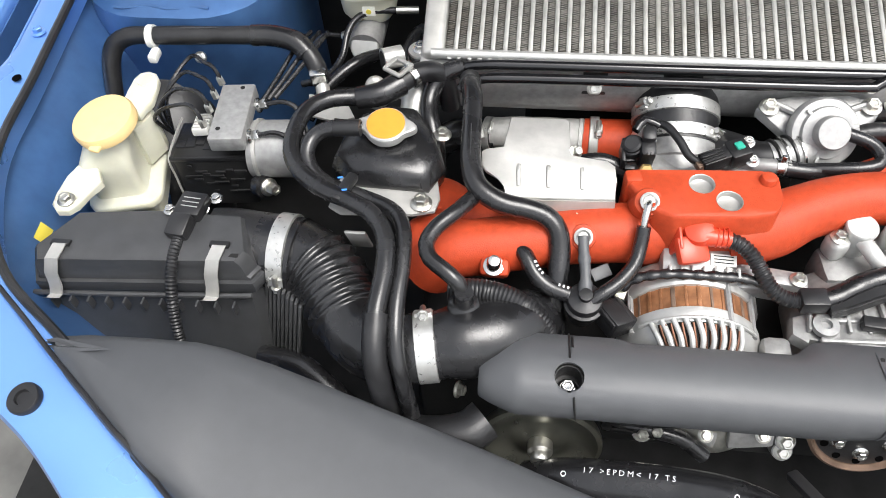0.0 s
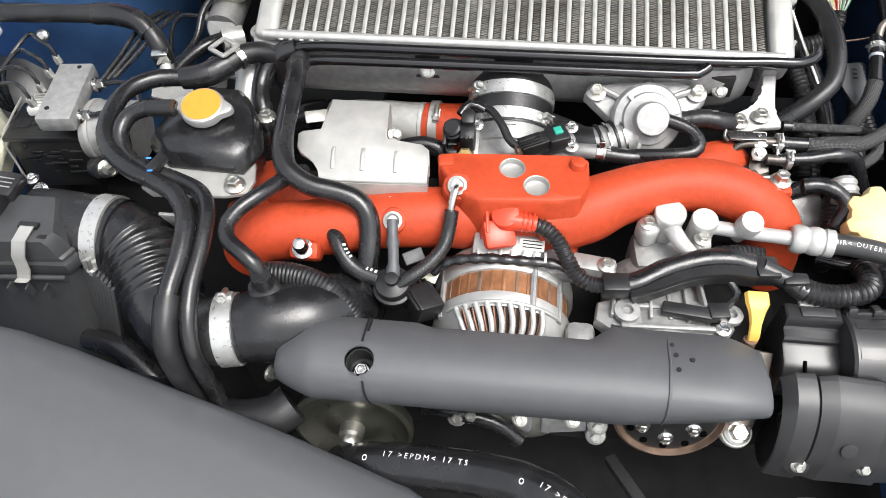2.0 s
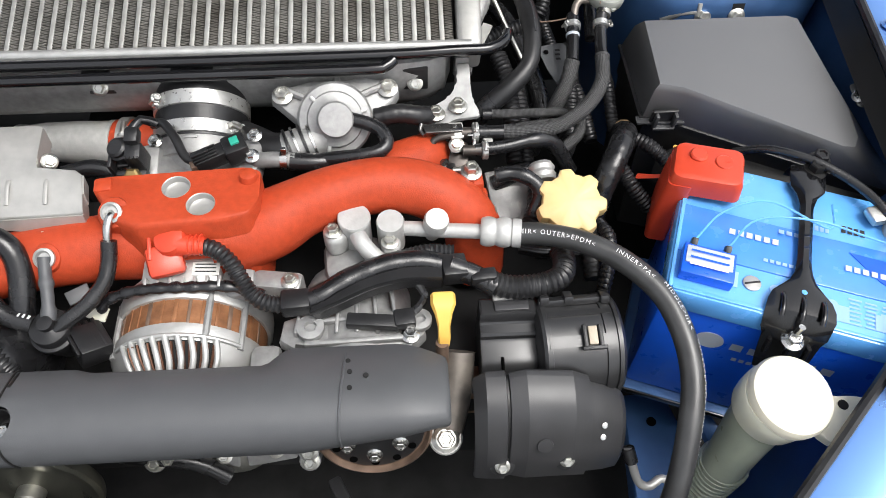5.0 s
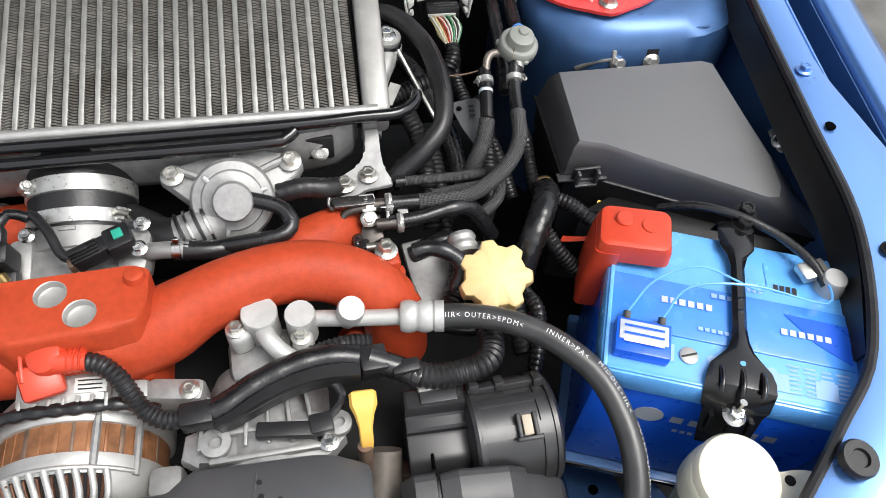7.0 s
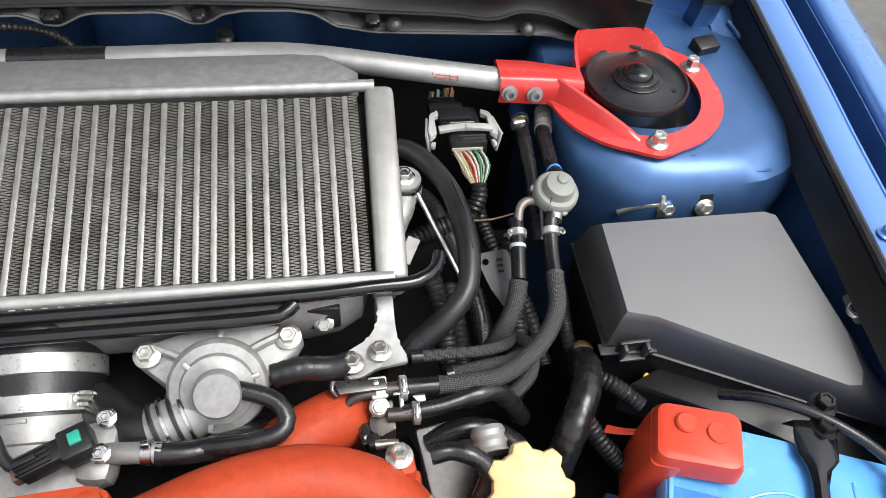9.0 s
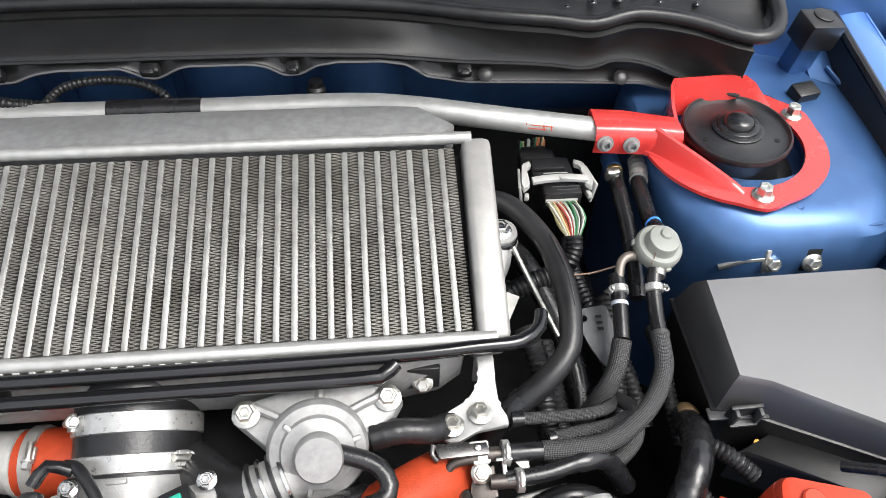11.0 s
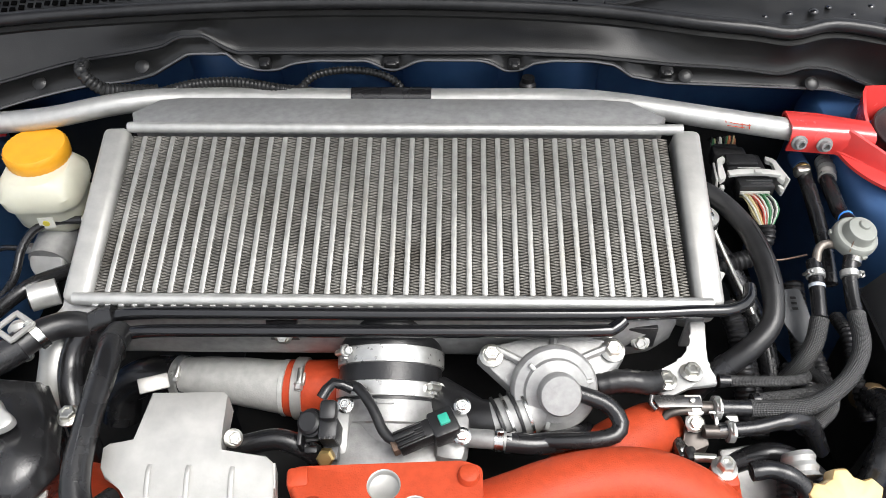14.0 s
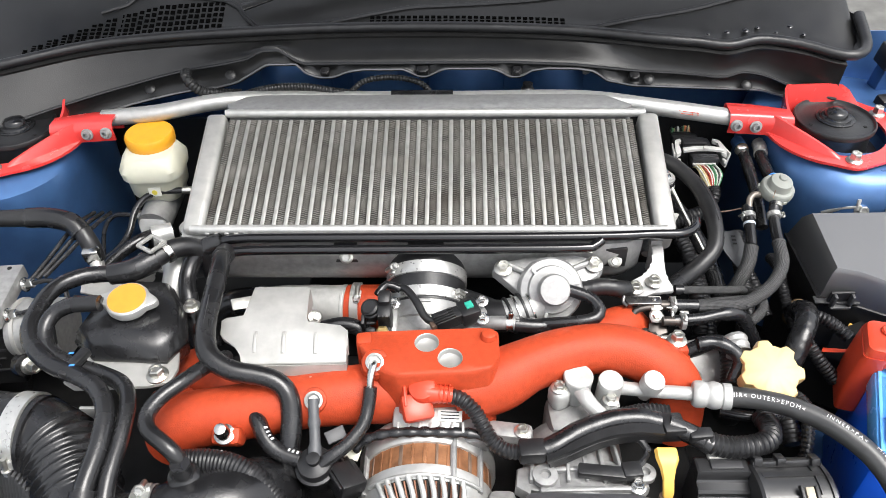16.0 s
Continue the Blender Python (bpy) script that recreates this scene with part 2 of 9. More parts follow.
def frames(path):
    """Along, side and up at each point of a line, turning no more than it must."""
    n = len(path)
    along = [(path[min(i + 1, n - 1)] - path[max(i - 1, 0)]).normalized() for i in range(n)]
    up = Vector((0, 0, 1)) if abs(along[0].z) < 0.9 else Vector((0, 1, 0))
    out = []
    for d in along:
        up = (up - d * up.dot(d)).normalized()
        out.append((d, d.cross(up), up))
    return out


def tube(points, r, sides=12, step=0.006, cap=True, bm=None, wall=0.0, squash=1.0):
    """A hose or pipe. r: a radius, or a function of the length from its start and of the share of the whole."""
    bm = bm or bmesh.new()
    uv = bm.loops.layers.uv.verify()
    path = curve(points, step)
    fr = frames(path)
    rings, run, lengths = [], 0.0, []
    total = sum((b - a).length for a, b in zip(path, path[1:]))
    for i, (c, (d, s, u)) in enumerate(zip(path, fr)):
        if i:
            run += (c - path[i - 1]).length
        lengths.append(run)
        rad = r(run, run / total) if callable(r) else r
        rings.append([bm.verts.new(c + rad * (math.cos(a) * s + squash * math.sin(a) * u)) for a in (2 * math.pi * k / sides for k in range(sides))])
    for i, (a, b) in enumerate(zip(rings, rings[1:])):
        for k in range(sides):
            f = bm.faces.new((a[k], a[(k + 1) % sides], b[(k + 1) % sides], b[k]))
            for loop, (x, y) in zip(f.loops, ((k, i), (k + 1, i), (k + 1, i + 1), (k, i + 1))):
                loop[uv].uv = (x / sides, lengths[y])
    if cap:
        bm.faces.new(rings[0][::-1])
        bm.faces.new(rings[-1])
    return bm


def ribs(r, pitch=0.0045, depth=0.0016):
    return lambda run, share: r - depth * (0.5 + 0.5 * math.cos(2 * math.pi * run / pitch))


def conduit(points, r, pitch=0.0045, depth=0.0014, sides=10, bm=None):
    return tube(points, ribs(r, pitch, depth), sides, pitch / 4, bm=bm)


def axis_pose(at, way):
    """A pose whose z points along way."""
    return Matrix.Translation(at) @ Vector(way).to_track_quat("Z", "Y").to_matrix().to_4x4()


def lathe(profile, at, way=(0, 0, 1), sides=24, bm=None, bumps=0, bump=0.0):
    """A turned shape: (radius, height) along way from at. bumps: lobes round its rim."""
    bm = bm or bmesh.new()
    m = axis_pose(at, way)
    rings = []
    for r, z in profile:
        if r < 1e-6:
            rings.append([bm.verts.new(m @ Vector((0, 0, z)))])
            continue
        ring = []
        for k in range(sides):
            a = 2 * math.pi * k / sides
            rr = r * (1 + bump * max(-1, min(1, 2.2 * math.cos(bumps * a)))) if bumps and r > 0.55 * max(q for q, _ in profile) else r
            ring.append(bm.verts.new(m @ Vector((rr * math.cos(a), rr * math.sin(a), z))))
        rings.append(ring)
    for a, b in zip(rings, rings[1:]):
        if len(a) == 1 and len(b) == 1:
            continue
        for k in range(sides):
            j = (k + 1) % sides
            if len(a) == 1:
                bm.faces.new((a[0], b[j], b[k]))
            elif len(b) == 1:
                bm.faces.new((a[k], a[j], b[0]))
            else:
                bm.faces.new((a[k], a[j], b[j], b[k]))
    for ring, flip in ((rings[0], True), (rings[-1], False)):
        if len(ring) > 2:
            bm.faces.new(ring[::-1] if flip else ring)
    return bm


def block(size, m, bevel=0.002, bm=None, segments=2):
    """A box with rounded edges; m is the pose of its middle."""
    own = bmesh.new()
    bmesh.ops.create_cube(own, size=1.0)
    bmesh.ops.scale(own, vec=size, verts=own.verts)
    if bevel:
        bmesh.ops.bevel(own, geom=own.edges[:], offset=min(bevel, 0.45 * min(size)), segments=segments, profile=0.5, affect="EDGES")
    bmesh.ops.transform(own, matrix=m, verts=own.verts)
    return join(own, bm)


def join(own, bm):
    if bm is None:
        return own
    me = bpy.data.meshes.new("join")
    own.to_mesh(me)
    own.free()
    bm.from_mesh(me)
    bpy.data.meshes.remove(me)
    return bm


def plate(outline, top, bottom=None, thick=None, bevel=0.0, bm=None, segments=2, m=None):
    """A slab over a plan outline. Outline points are (x, y) or (x, y, z); top gives z where they have none."""
    own = bmesh.new()
    up = [own.verts.new((p[0], p[1], p[2] if len(p) > 2 else top)) for p in outline]
    low = [own.verts.new((v.co.x, v.co.y, v.co.z - thick if thick else bottom)) for v in up]
    own.faces.new(up)
    own.faces.new(low[::-1])
    n = len(up)
    for i in range(n):
        own.faces.new((up[i], low[i], low[(i + 1) % n], up[(i + 1) % n]))
    if bevel:
        rim = [e for e in own.edges if e.verts[0] in up and e.verts[1] in up]
        bmesh.ops.bevel(own, geom=rim, offset=bevel, segments=segments, profile=0.5, affect="EDGES")
    if m:
        bmesh.ops.transform(own, matrix=m, verts=own.verts)
    return join(own, bm)


def loft(sections, cap=True, bm=None, close=True):
    """Skin over rings of equal count."""
    bm = bm or bmesh.new()
    rings = [[bm.verts.new(p) for p in s] for s in sections]
    n = len(rings[0])
    for a, b in zip(rings, rings[1:]):
        for k in range(n if close else n - 1):
            j = (k + 1) % n
            bm.faces.new((a[k], a[j], b[j], b[k]))
    if cap and close:
        bm.faces.new(rings[0][::-1])
        bm.faces.new(rings[-1])
    return bm


def soft(outline, r, k=4):
    """A plan outline with its corners rounded."""
    out = []
    n = len(outline)
    for i in range(n):
        a, b, c = (Vector(outline[j % n]) for j in (i - 1, i, i + 1))
        d, e = min(r, 0.45 * (a - b).length), min(r, 0.45 * (c - b).length)
        p, q = b + (a - b).normalized() * d, b + (c - b).normalized() * e
        out += [tuple((1 - t) ** 2 * p + 2 * t * (1 - t) * b + t * t * q) for t in (j / k for j in range(k + 1))]
    return out


def sweep(points, w, h, step=0.006, bm=None):
    """A flat-sided channel along a line, with rounded corners."""
    path = curve(points, step)
    return loft([[c + s * w * a + u * h * b for a, b in ((-0.5, -0.35), (-0.5, 0.35), (-0.36, 0.5), (0.36, 0.5), (0.5, 0.35), (0.5, -0.35), (0.36, -0.5), (-0.36, -0.5))] for c, (d, s, u) in zip(path, frames(path))], bm=bm)


def shell(bm, thick):
    """Gives an open skin a thickness."""
    bmesh.ops.recalc_face_normals(bm, faces=bm.faces)
    bmesh.ops.solidify(bm, geom=bm.faces[:], thickness=thick)
    return bm


def rounded(cx, cy, sx, sy, z, r, k=5, turn=0.0):
    """A rounded rectangle as a ring of points."""
    out = []
    for qx, qy, a0 in ((1, 1, 0), (-1, 1, 90), (-1, -1, 180), (1, -1, 270)):
        for i in range(k + 1):
            a = radians(a0 + 90 * i / k)
            out.append((qx * (sx / 2 - r) + r * math.cos(a), qy * (sy / 2 - r) + r * math.sin(a)))
    c, s = math.cos(radians(turn)), math.sin(radians(turn))
    return [Vector((cx + c * x - s * y, cy + s * x + c * y, z)) for x, y in out]


def carve(ob, cutters):
    """Cuts shapes, given in world coordinates, out of a part."""
    for bm in cutters:
        bmesh.ops.recalc_face_normals(bm, faces=bm.faces)
        bmesh.ops.translate(bm, verts=bm.verts, vec=-ORIGIN[ob])
        me = bpy.data.meshes.new("cut")
        bm.to_mesh(me)
        bm.free()
        tool = bpy.data.objects.new("cut", me)
        scene.collection.objects.link(tool)
        tool.matrix_world = Matrix.Translation(ORIGIN[ob])
        mod = ob.modifiers.new("cut", "BOOLEAN")
        mod.object, mod.operation, mod.solver = tool, "DIFFERENCE", "EXACT"
        bpy.context.view_layer.update()
        done = bpy.data.meshes.new_from_object(ob.evaluated_get(bpy.context.evaluated_depsgraph_get()))
        ob.modifiers.clear()
        old, name = ob.data, ob.data.name
        ob.data = done
        bpy.data.meshes.remove(old)
        done.name = name
        bpy.data.objects.remove(tool)
        bpy.data.meshes.remove(me)
    return ob


def ring_band(at, way, r, width, thick=0.0015, sides=36, bm=None):
    return lathe([(r, -width / 2), (r + thick, -width / 2 + 0.0008), (r + thick, width / 2 - 0.0008), (r, width / 2)], at, way, sides, bm)


def bolt_mesh(r, h, washer=1.5, sides=6):
    bm = bmesh.new()
    lathe([(r * washer, 0), (r * washer, 0.15 * h), (r * 1.1, 0.3 * h)], (0, 0, 0), (0, 0, 1), 18, bm)
    lathe([(r, 0.25 * h), (r, 0.9 * h), (0.86 * r, h), (0.6 * r, h), (0.5 * r, 0.86 * h), (0, 0.84 * h)], (0, 0, 0), (0, 0, 1), sides, bm)
    for f in bm.faces:
        f.smooth = False
    me = bpy.data.meshes.new("bolt")
    bm.to_mesh(me)
    bm.free()
    return me


BOLTS = {}


def bolt(parent, at, r=0.0055, way=(0, 0, 1), h=None, mat=None, name="bolt", washer=1.5):
    mat = mat or ZINC
    key = (r, h, mat.name, washer)
    if key not in BOLTS:
        BOLTS[key] = bolt_mesh(r, h or 1.3 * r, washer)
        BOLTS[key].materials.append(mat)
    ob = new(name, BOLTS[key])
    ob.parent = parent
    ob.matrix_basis = Matrix.Translation(-ORIGIN[parent]) @ axis_pose(at, way)
    ORIGIN[ob] = ORIGIN[parent]
    return ob


def clamp(parent, at, way, r, width=0.012, screw=(0, 0, 1), mat=None, name="hose_clamp"):
    """A band with a worm screw on its rim, towards screw."""
    band = part(name, ring_band(at, way, r, width), mat or CLAMP, parent, "bright steel hose clamp")
    out = Vector(screw).normalized()
    side = Vector(way).normalized().cross(out).normalized()
    c = Vector(at) + out * (r + 0.004)
    k = max(0.5, min(1, r / 0.03))
    hold = Vector(way).normalized()
    part("clamp_housing", block((0.011 * k, 0.86 * width, 0.0045 * k), Matrix.Translation(Vector(at) + out * (r + 0.0022)) @ Matrix((side, hold, side.cross(hold))).transposed().to_4x4(), 0.001), mat or CLAMP, band)
    bolt(band, c + side * 0.006 * k, 0.0044 * k, side, 0.0075 * k, CLAMP, "clamp_screw", 1.25)
    part("band_tail", lathe([(0.003 * k, -0.010 * k), (0.0034 * k, -0.009 * k), (0.0034 * k, 0.006 * k)], c, side, 10), ZINC, band)
    return band


def letters(text, size, gap=1.0):
    """Flat outlines of the built-in font, as points and faces."""
    data = bpy.data.curves.new("letters", "FONT")
    data.body, data.size, data.resolution_u, data.space_character = text, size, 2, gap
    data.align_x, data.align_y = "CENTER", "CENTER"
    ob = bpy.data.objects.new("letters", data)
    me = bpy.data.meshes.new_from_object(ob)
    pts, faces = [v.co.copy() for v in me.vertices], [tuple(p.vertices) for p in me.polygons]
    bpy.data.objects.remove(ob)
    bpy.data.meshes.remove(me)
    bpy.data.curves.remove(data)
    return pts, faces


def writing(parent, text, size, place, mat, name="lettering", gap=1.0):
    """Letters laid on a surface: place maps (across, up) to a point in the world."""
    pts, faces = letters(text, size, gap)
    bm = bmesh.new()
    vs = [bm.verts.new(place(p.x, p.y)) for p in pts]
    for f in faces:
        try:
            bm.faces.new([vs[i] for i in f])
        except ValueError:
            pass
    return part(name, bm, mat, parent, "printed lettering")


def on_hose(points, r, start, turn, flip=1, lift=0.0004):
    """A place on a hose for writing(): start is the middle's length from the hose's start, turn its angle round it."""
    path = curve(points, 0.004)
    fr = frames(path)
    cum = [0.0]
    for a, b in zip(path, path[1:]):
        cum.append(cum[-1] + (b - a).length)

    def place(x, y):
        s = start + flip * x
        i = max(0, min(len(path) - 2, next((k for k, c in enumerate(cum) if c > s), len(path) - 1) - 1))
        t = (s - cum[i]) / (cum[i + 1] - cum[i])
        d, sd, up = fr[i]
        a = radians(turn) + flip * y / r
        return path[i].lerp(path[i + 1], t) + (r + lift) * (math.cos(a) * sd + math.sin(a) * up)

    return place


def flat(at, right, up, lift=0.0006):
    at, right, up = Vector(at), Vector(right).normalized(), Vector(up).normalized()
    n = right.cross(up).normalized()
    return lambda x, y: at + right * x + up * y + n * lift


def bar_print(parent, at, right, up, w, h, mat, lift=0.0006, name="printed_bar"):
    p = flat(at, right, up, lift)
    bm = bmesh.new()
    bm.faces.new([bm.verts.new(p(x, y)) for x, y in ((-w / 2, -h / 2), (w / 2, -h / 2), (w / 2, h / 2), (-w / 2, h / 2))])
    return part(name, bm, mat, parent)

# ---- the car's body round the engine bay ----
CX = 0.156  # the car's middle line


def side_x(u, s):
    return CX + s * u


# inner edge of the fender flange: half width, y, z
RAIL = [(0.80, 1.15, 0.85), (0.786, 0.95, 0.838), (0.778, 0.832, 0.828), (0.77, 0.66, 0.814), (0.765, 0.53, 0.80), (0.71, 0.405, 0.78), (0.625, 0.335, 0.76), (0.55, 0.283, 0.745), (0.455, 0.194, 0.72)]


RIGHT = RAIL[:5] + [(0.725, 0.41, 0.782), (0.672, 0.35, 0.766), (0.622, 0.30, 0.75), (0.54, 0.22, 0.725)]


def rail_sweep(s, section, start=0, stop=None, fade=None):
    path = curve([(side_x(u, s), y, z) for u, y, z in (RIGHT if s > 0 else RAIL)[start:stop]], 0.02)
    rings = []
    for i, p in enumerate(path):
        d = (path[min(i + 1, len(path) - 1)] - path[max(i - 1, 0)]).normalized()
        out = Vector((0, 0, 1)).cross(d).normalized()
        out = out if out.x * s > 0 else -out
        k = fade(i / (len(path) - 1)) if fade else 1.0
        rings.append([p + out * o * k + Vector((0, 0, h)) for o, h in section])
    return loft(rings, close=False)


car = thing("car_body", (CX, 0.9, 0.0), "metallic blue car body around an open engine bay", "car")
for s in (1, -1):
    flange = part("fender_flange", shell(rail_sweep(s, [(0.0, -0.03), (0.0, -0.002), (0.003, 0.0), (0.02, 0.003), (0.033, 0.004), (0.0365, 0.002), (0.038, -0.006)], fade=lambda t: 1 + (1.25 if s < 0 else 1.1) * max(0, min(1, (t - 0.42) / 0.16))), 0.002), BLUE, car, "bright blue painted fender flange", 50)
    # gutter takes the darker blue to paint in the groove's shade
    part("fender_gutter", shell(rail_sweep(s, [(0.0385, -0.006), (0.042, -0.03), (0.047, -0.07), (0.057, -0.1), (0.068, -0.085), (0.0745, -0.045), (0.0765, -0.006)], 0, 6), 0.002), BLUE_IN, car, "gutter beside the fender, shade put into its dark blue", 60)
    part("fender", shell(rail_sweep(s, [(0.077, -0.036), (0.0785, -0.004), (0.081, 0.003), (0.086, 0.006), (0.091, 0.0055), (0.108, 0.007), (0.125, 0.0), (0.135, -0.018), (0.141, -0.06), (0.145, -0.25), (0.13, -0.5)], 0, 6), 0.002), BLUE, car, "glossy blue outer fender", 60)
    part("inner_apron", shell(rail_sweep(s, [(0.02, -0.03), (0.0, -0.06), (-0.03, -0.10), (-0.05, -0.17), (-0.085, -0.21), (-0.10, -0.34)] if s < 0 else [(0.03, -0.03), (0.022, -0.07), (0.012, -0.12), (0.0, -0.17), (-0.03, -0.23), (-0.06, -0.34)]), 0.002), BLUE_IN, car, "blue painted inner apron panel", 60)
    # black strip added as the shade in the gap under the right flange
    if s > 0:
        part("flange_shade_strip", shell(rail_sweep(s, [(-0.001, -0.008), (-0.003, -0.022), (-0.007, -0.036), (-0.011, -0.044)], 0, 6 if s > 0 else 4), 0.003), MATT, car, "black strip for the shaded gap under the flange", 60)
    part("weatherstrip", tube([(side_x(u - 0.003, s), y, z + 0.001) for u, y, z in (RIGHT if s > 0 else RAIL)], 0.0052, 8, 0.015), SOFT, car, "black rubber edge strip")
    for u, y, z in ((0.7895, 0.728, 0.8225), (0.780, 0.50, 0.8)):
        bolt(car, (side_x(u, s), y, z), 0.0062, mat=BLUE if y > 0.6 else DEEP)
    y = 0.322 if s > 0 else 0.263
    plug = part("plug", lathe([(0.0165, 0), (0.0165, 0.006), (0.015, 0.008), (0.008, 0.008), (0.007, 0.005), (0, 0.005)], (side_x(0.668 if s > 0 else 0.623, s), y, 0.768 if s > 0 else 0.7545), (0.05 * s, -0.1, 1), 24), PLASTIC, car, "round black plastic plug")
    part("flange_hole", lathe([(0.0058, 0), (0.0058, 0.0007), (0, 0.0008)], (side_x(0.7845, s), 0.648, 0.8165), (0.02 * s, -0.05, 1), 18), HOLE, car, "dark oval hole in the flange")
    part("gutter_lip", tube([(side_x(u + 0.0385, s), y, z + 0.001) for u, y, z in (RIGHT if s > 0 else RAIL)[:6]], 0.0022, 6, 0.02), BLUE, car, "bright folded flange edge")
    # strut tower: a rounded, slightly conical turret
    cx, cy = side_x(0.63, s), 0.975 if s > 0 else 0.95
    zt = 0.808 if s > 0 else 0.802
    sec = []
    for dx, sx, sy, z, r in ((0.033, 0.27, 0.33, 0.50, 0.09), (0.033, 0.275, 0.33, 0.70, 0.095), (0.033, 0.285, 0.335, 0.762, 0.10), (0.033, 0.285, 0.325, 0.79, 0.105), (0.026, 0.265, 0.29, zt - 0.003, 0.11), (0.02, 0.25, 0.26, zt, 0.11), (0.0, 0.165, 0.165, zt, 0.08), (0.0, 0.16, 0.16, zt - 0.03, 0.078)):
        sec.append(rounded(cx + s * dx, cy + 0.02 - 0.5 * max(0, 0.02 - dx), sx, sy, z, r, 6))
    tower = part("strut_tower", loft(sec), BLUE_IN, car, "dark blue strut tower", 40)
    for dx, dy in ((0.02, -0.112), (0.06, -0.105), (0.088, -0.085), (0.108, -0.05), (0.112, 0.0)):
        part("weld_dimple", lathe([(0.0042, 0.0), (0.0035, 0.0009), (0.0024, 0.0004), (0, 0.0002)], (cx + s * dx, cy + dy, zt - 0.001), (0, -0.05, 1), 12), BLUE_IN, tower)
    part("drain_hole", lathe([(0.003, 0), (0.003, 0.0006), (0, 0.0007)], (cx + s * 0.112, cy - 0.092, zt - 0.003), (0.1 * s, -0.1, 1), 12), HOLE, tower)
    seam = [(cx + s * (0.015 * k - 0.03), cy - 0.128 + 0.003 * math.sin(1.3 * k) + 0.0012 * math.sin(3.1 * k), 0.7965 + 0.0006 * math.cos(1.3 * k)) for k in range(10)]
    part("seam_sealer", tube(seam, lambda a, b: 0.0021 + 0.0008 * math.sin(a * 90), 8, 0.005, squash=0.7), BLUE_IN, tower, "rough bead of painted seam sealer")
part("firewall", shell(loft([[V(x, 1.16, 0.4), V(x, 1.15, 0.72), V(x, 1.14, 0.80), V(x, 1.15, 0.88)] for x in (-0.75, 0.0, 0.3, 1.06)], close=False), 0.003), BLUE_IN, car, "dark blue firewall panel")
part("bulkhead_insulation", shell(loft([[V(x, 1.13, 0.4), V(x, 1.115, 0.70), V(x, 1.12, 0.742)] for x in (-0.55, 0.0, 0.3, 0.86)], close=False), 0.008), MATT, car, "black bulkhead insulation")
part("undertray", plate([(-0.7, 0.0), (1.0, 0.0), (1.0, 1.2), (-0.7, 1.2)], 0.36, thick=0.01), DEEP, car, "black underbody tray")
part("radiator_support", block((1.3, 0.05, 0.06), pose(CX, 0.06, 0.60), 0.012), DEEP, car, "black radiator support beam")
for s in (1, -1):
    w = part("wheel", tube([(side_x(0.72, s), 0.96 + 0.3 * math.cos(a), 0.32 + 0.3 * math.sin(a)) for a in (i * math.pi / 12 for i in range(25))], 0.1, 10, 0.05, cap=False), SOFT, car, "black rubber tyre")

# ---- cowl, seal and windscreen base ----
cowl = thing("cowl_panel", (CX, 1.1, 0.88), "black plastic cowl panel with rubber seal and grilles", "cowl")
SEAL = [(-0.72, 0.90, 0.885), (-0.60, 0.945, 0.893), (-0.46, 1.01, 0.901), (-0.316, 1.07, 0.906), (-0.06, 1.1, 0.910), (0.168, 1.108, 0.910), (0.38, 1.096, 0.909), (0.52, 1.066, 0.908), (0.58, 1.06, 0.905), (0.622, 1.055, 0.902), (0.672, 1.066, 0.906), (0.73, 1.052, 0.904), (0.772, 1.03, 0.90), (0.80, 1.024, 0.90), (0.825, 1.05, 0.903), (0.835, 1.12, 0.92)]
path = curve(SEAL, 0.02)
def along(table, x):
    """Height at x along a line of (x, height) points."""
    for (a, p), (b, q) in zip(table, table[1:]):
        if x <= b:
            t = max(0, (x - a) / (b - a))
            return p + (q - p) * t
    return table[-1][1]


RIDGE = [(-0.62, 0.81), (-0.45, 0.835), (-0.288, 0.855), (-0.149, 0.878), (-0.111, 0.886), (-0.088, 0.899), (-0.059, 0.90), (-0.038, 0.885), (-0.027, 0.878), (0.17, 0.879), (0.296, 0.879), (0.391, 0.875), (0.487, 0.864), (0.615, 0.856), (0.651, 0.861), (0.677, 0.858), (0.721, 0.843), (0.78, 0.835)]
HEM = [(-0.62, 0.785), (-0.45, 0.80), (-0.303, 0.822), (-0.162, 0.84), (-0.133, 0.848), (-0.097, 0.869), (-0.081, 0.878), (-0.036, 0.878), (-0.027, 0.866), (-0.006, 0.856), (0.02, 0.856), (0.041, 0.865), (0.067, 0.869), (0.131, 0.869), (0.147, 0.86), (0.159, 0.855), (0.172, 0.86), (0.192, 0.87), (0.265, 0.87), (0.281, 0.864), (0.294, 0.856), (0.313, 0.856), (0.322, 0.865), (0.35, 0.87), (0.398, 0.869), (0.424, 0.864), (0.445, 0.849), (0.486, 0.84), (0.687, 0.831), (0.731, 0.818), (0.78, 0.808)]


def cowl_y(x):
    """How far back the foot of the cowl's face stands."""
    return 1.05 - 0.9 * max(0, -0.2 - x) ** 1.6


face, skirt, hem_line, ridge_line = [], [], [], []
for p in curve(SEAL, 0.012):
    if not -0.6 < p.x < 0.79 or p.y > 1.115:
        continue
    y, zr, zh = min(cowl_y(p.x), p.y - 0.012), along(RIDGE, p.x), along(HEM, p.x)
    r = V(p.x, y, zr)
    ridge_line.append(r + V(0, -0.0025, 0.0))
    face.append([p + V(0, 0.004, -0.004), p + V(0, -0.012, -0.010), p + V(0, -0.010, -0.014), (p + V(0, -0.01, -0.014)).lerp(r, 0.5) + V(0, 0.003, 0), r + V(0, 0.004, 0.005), r])
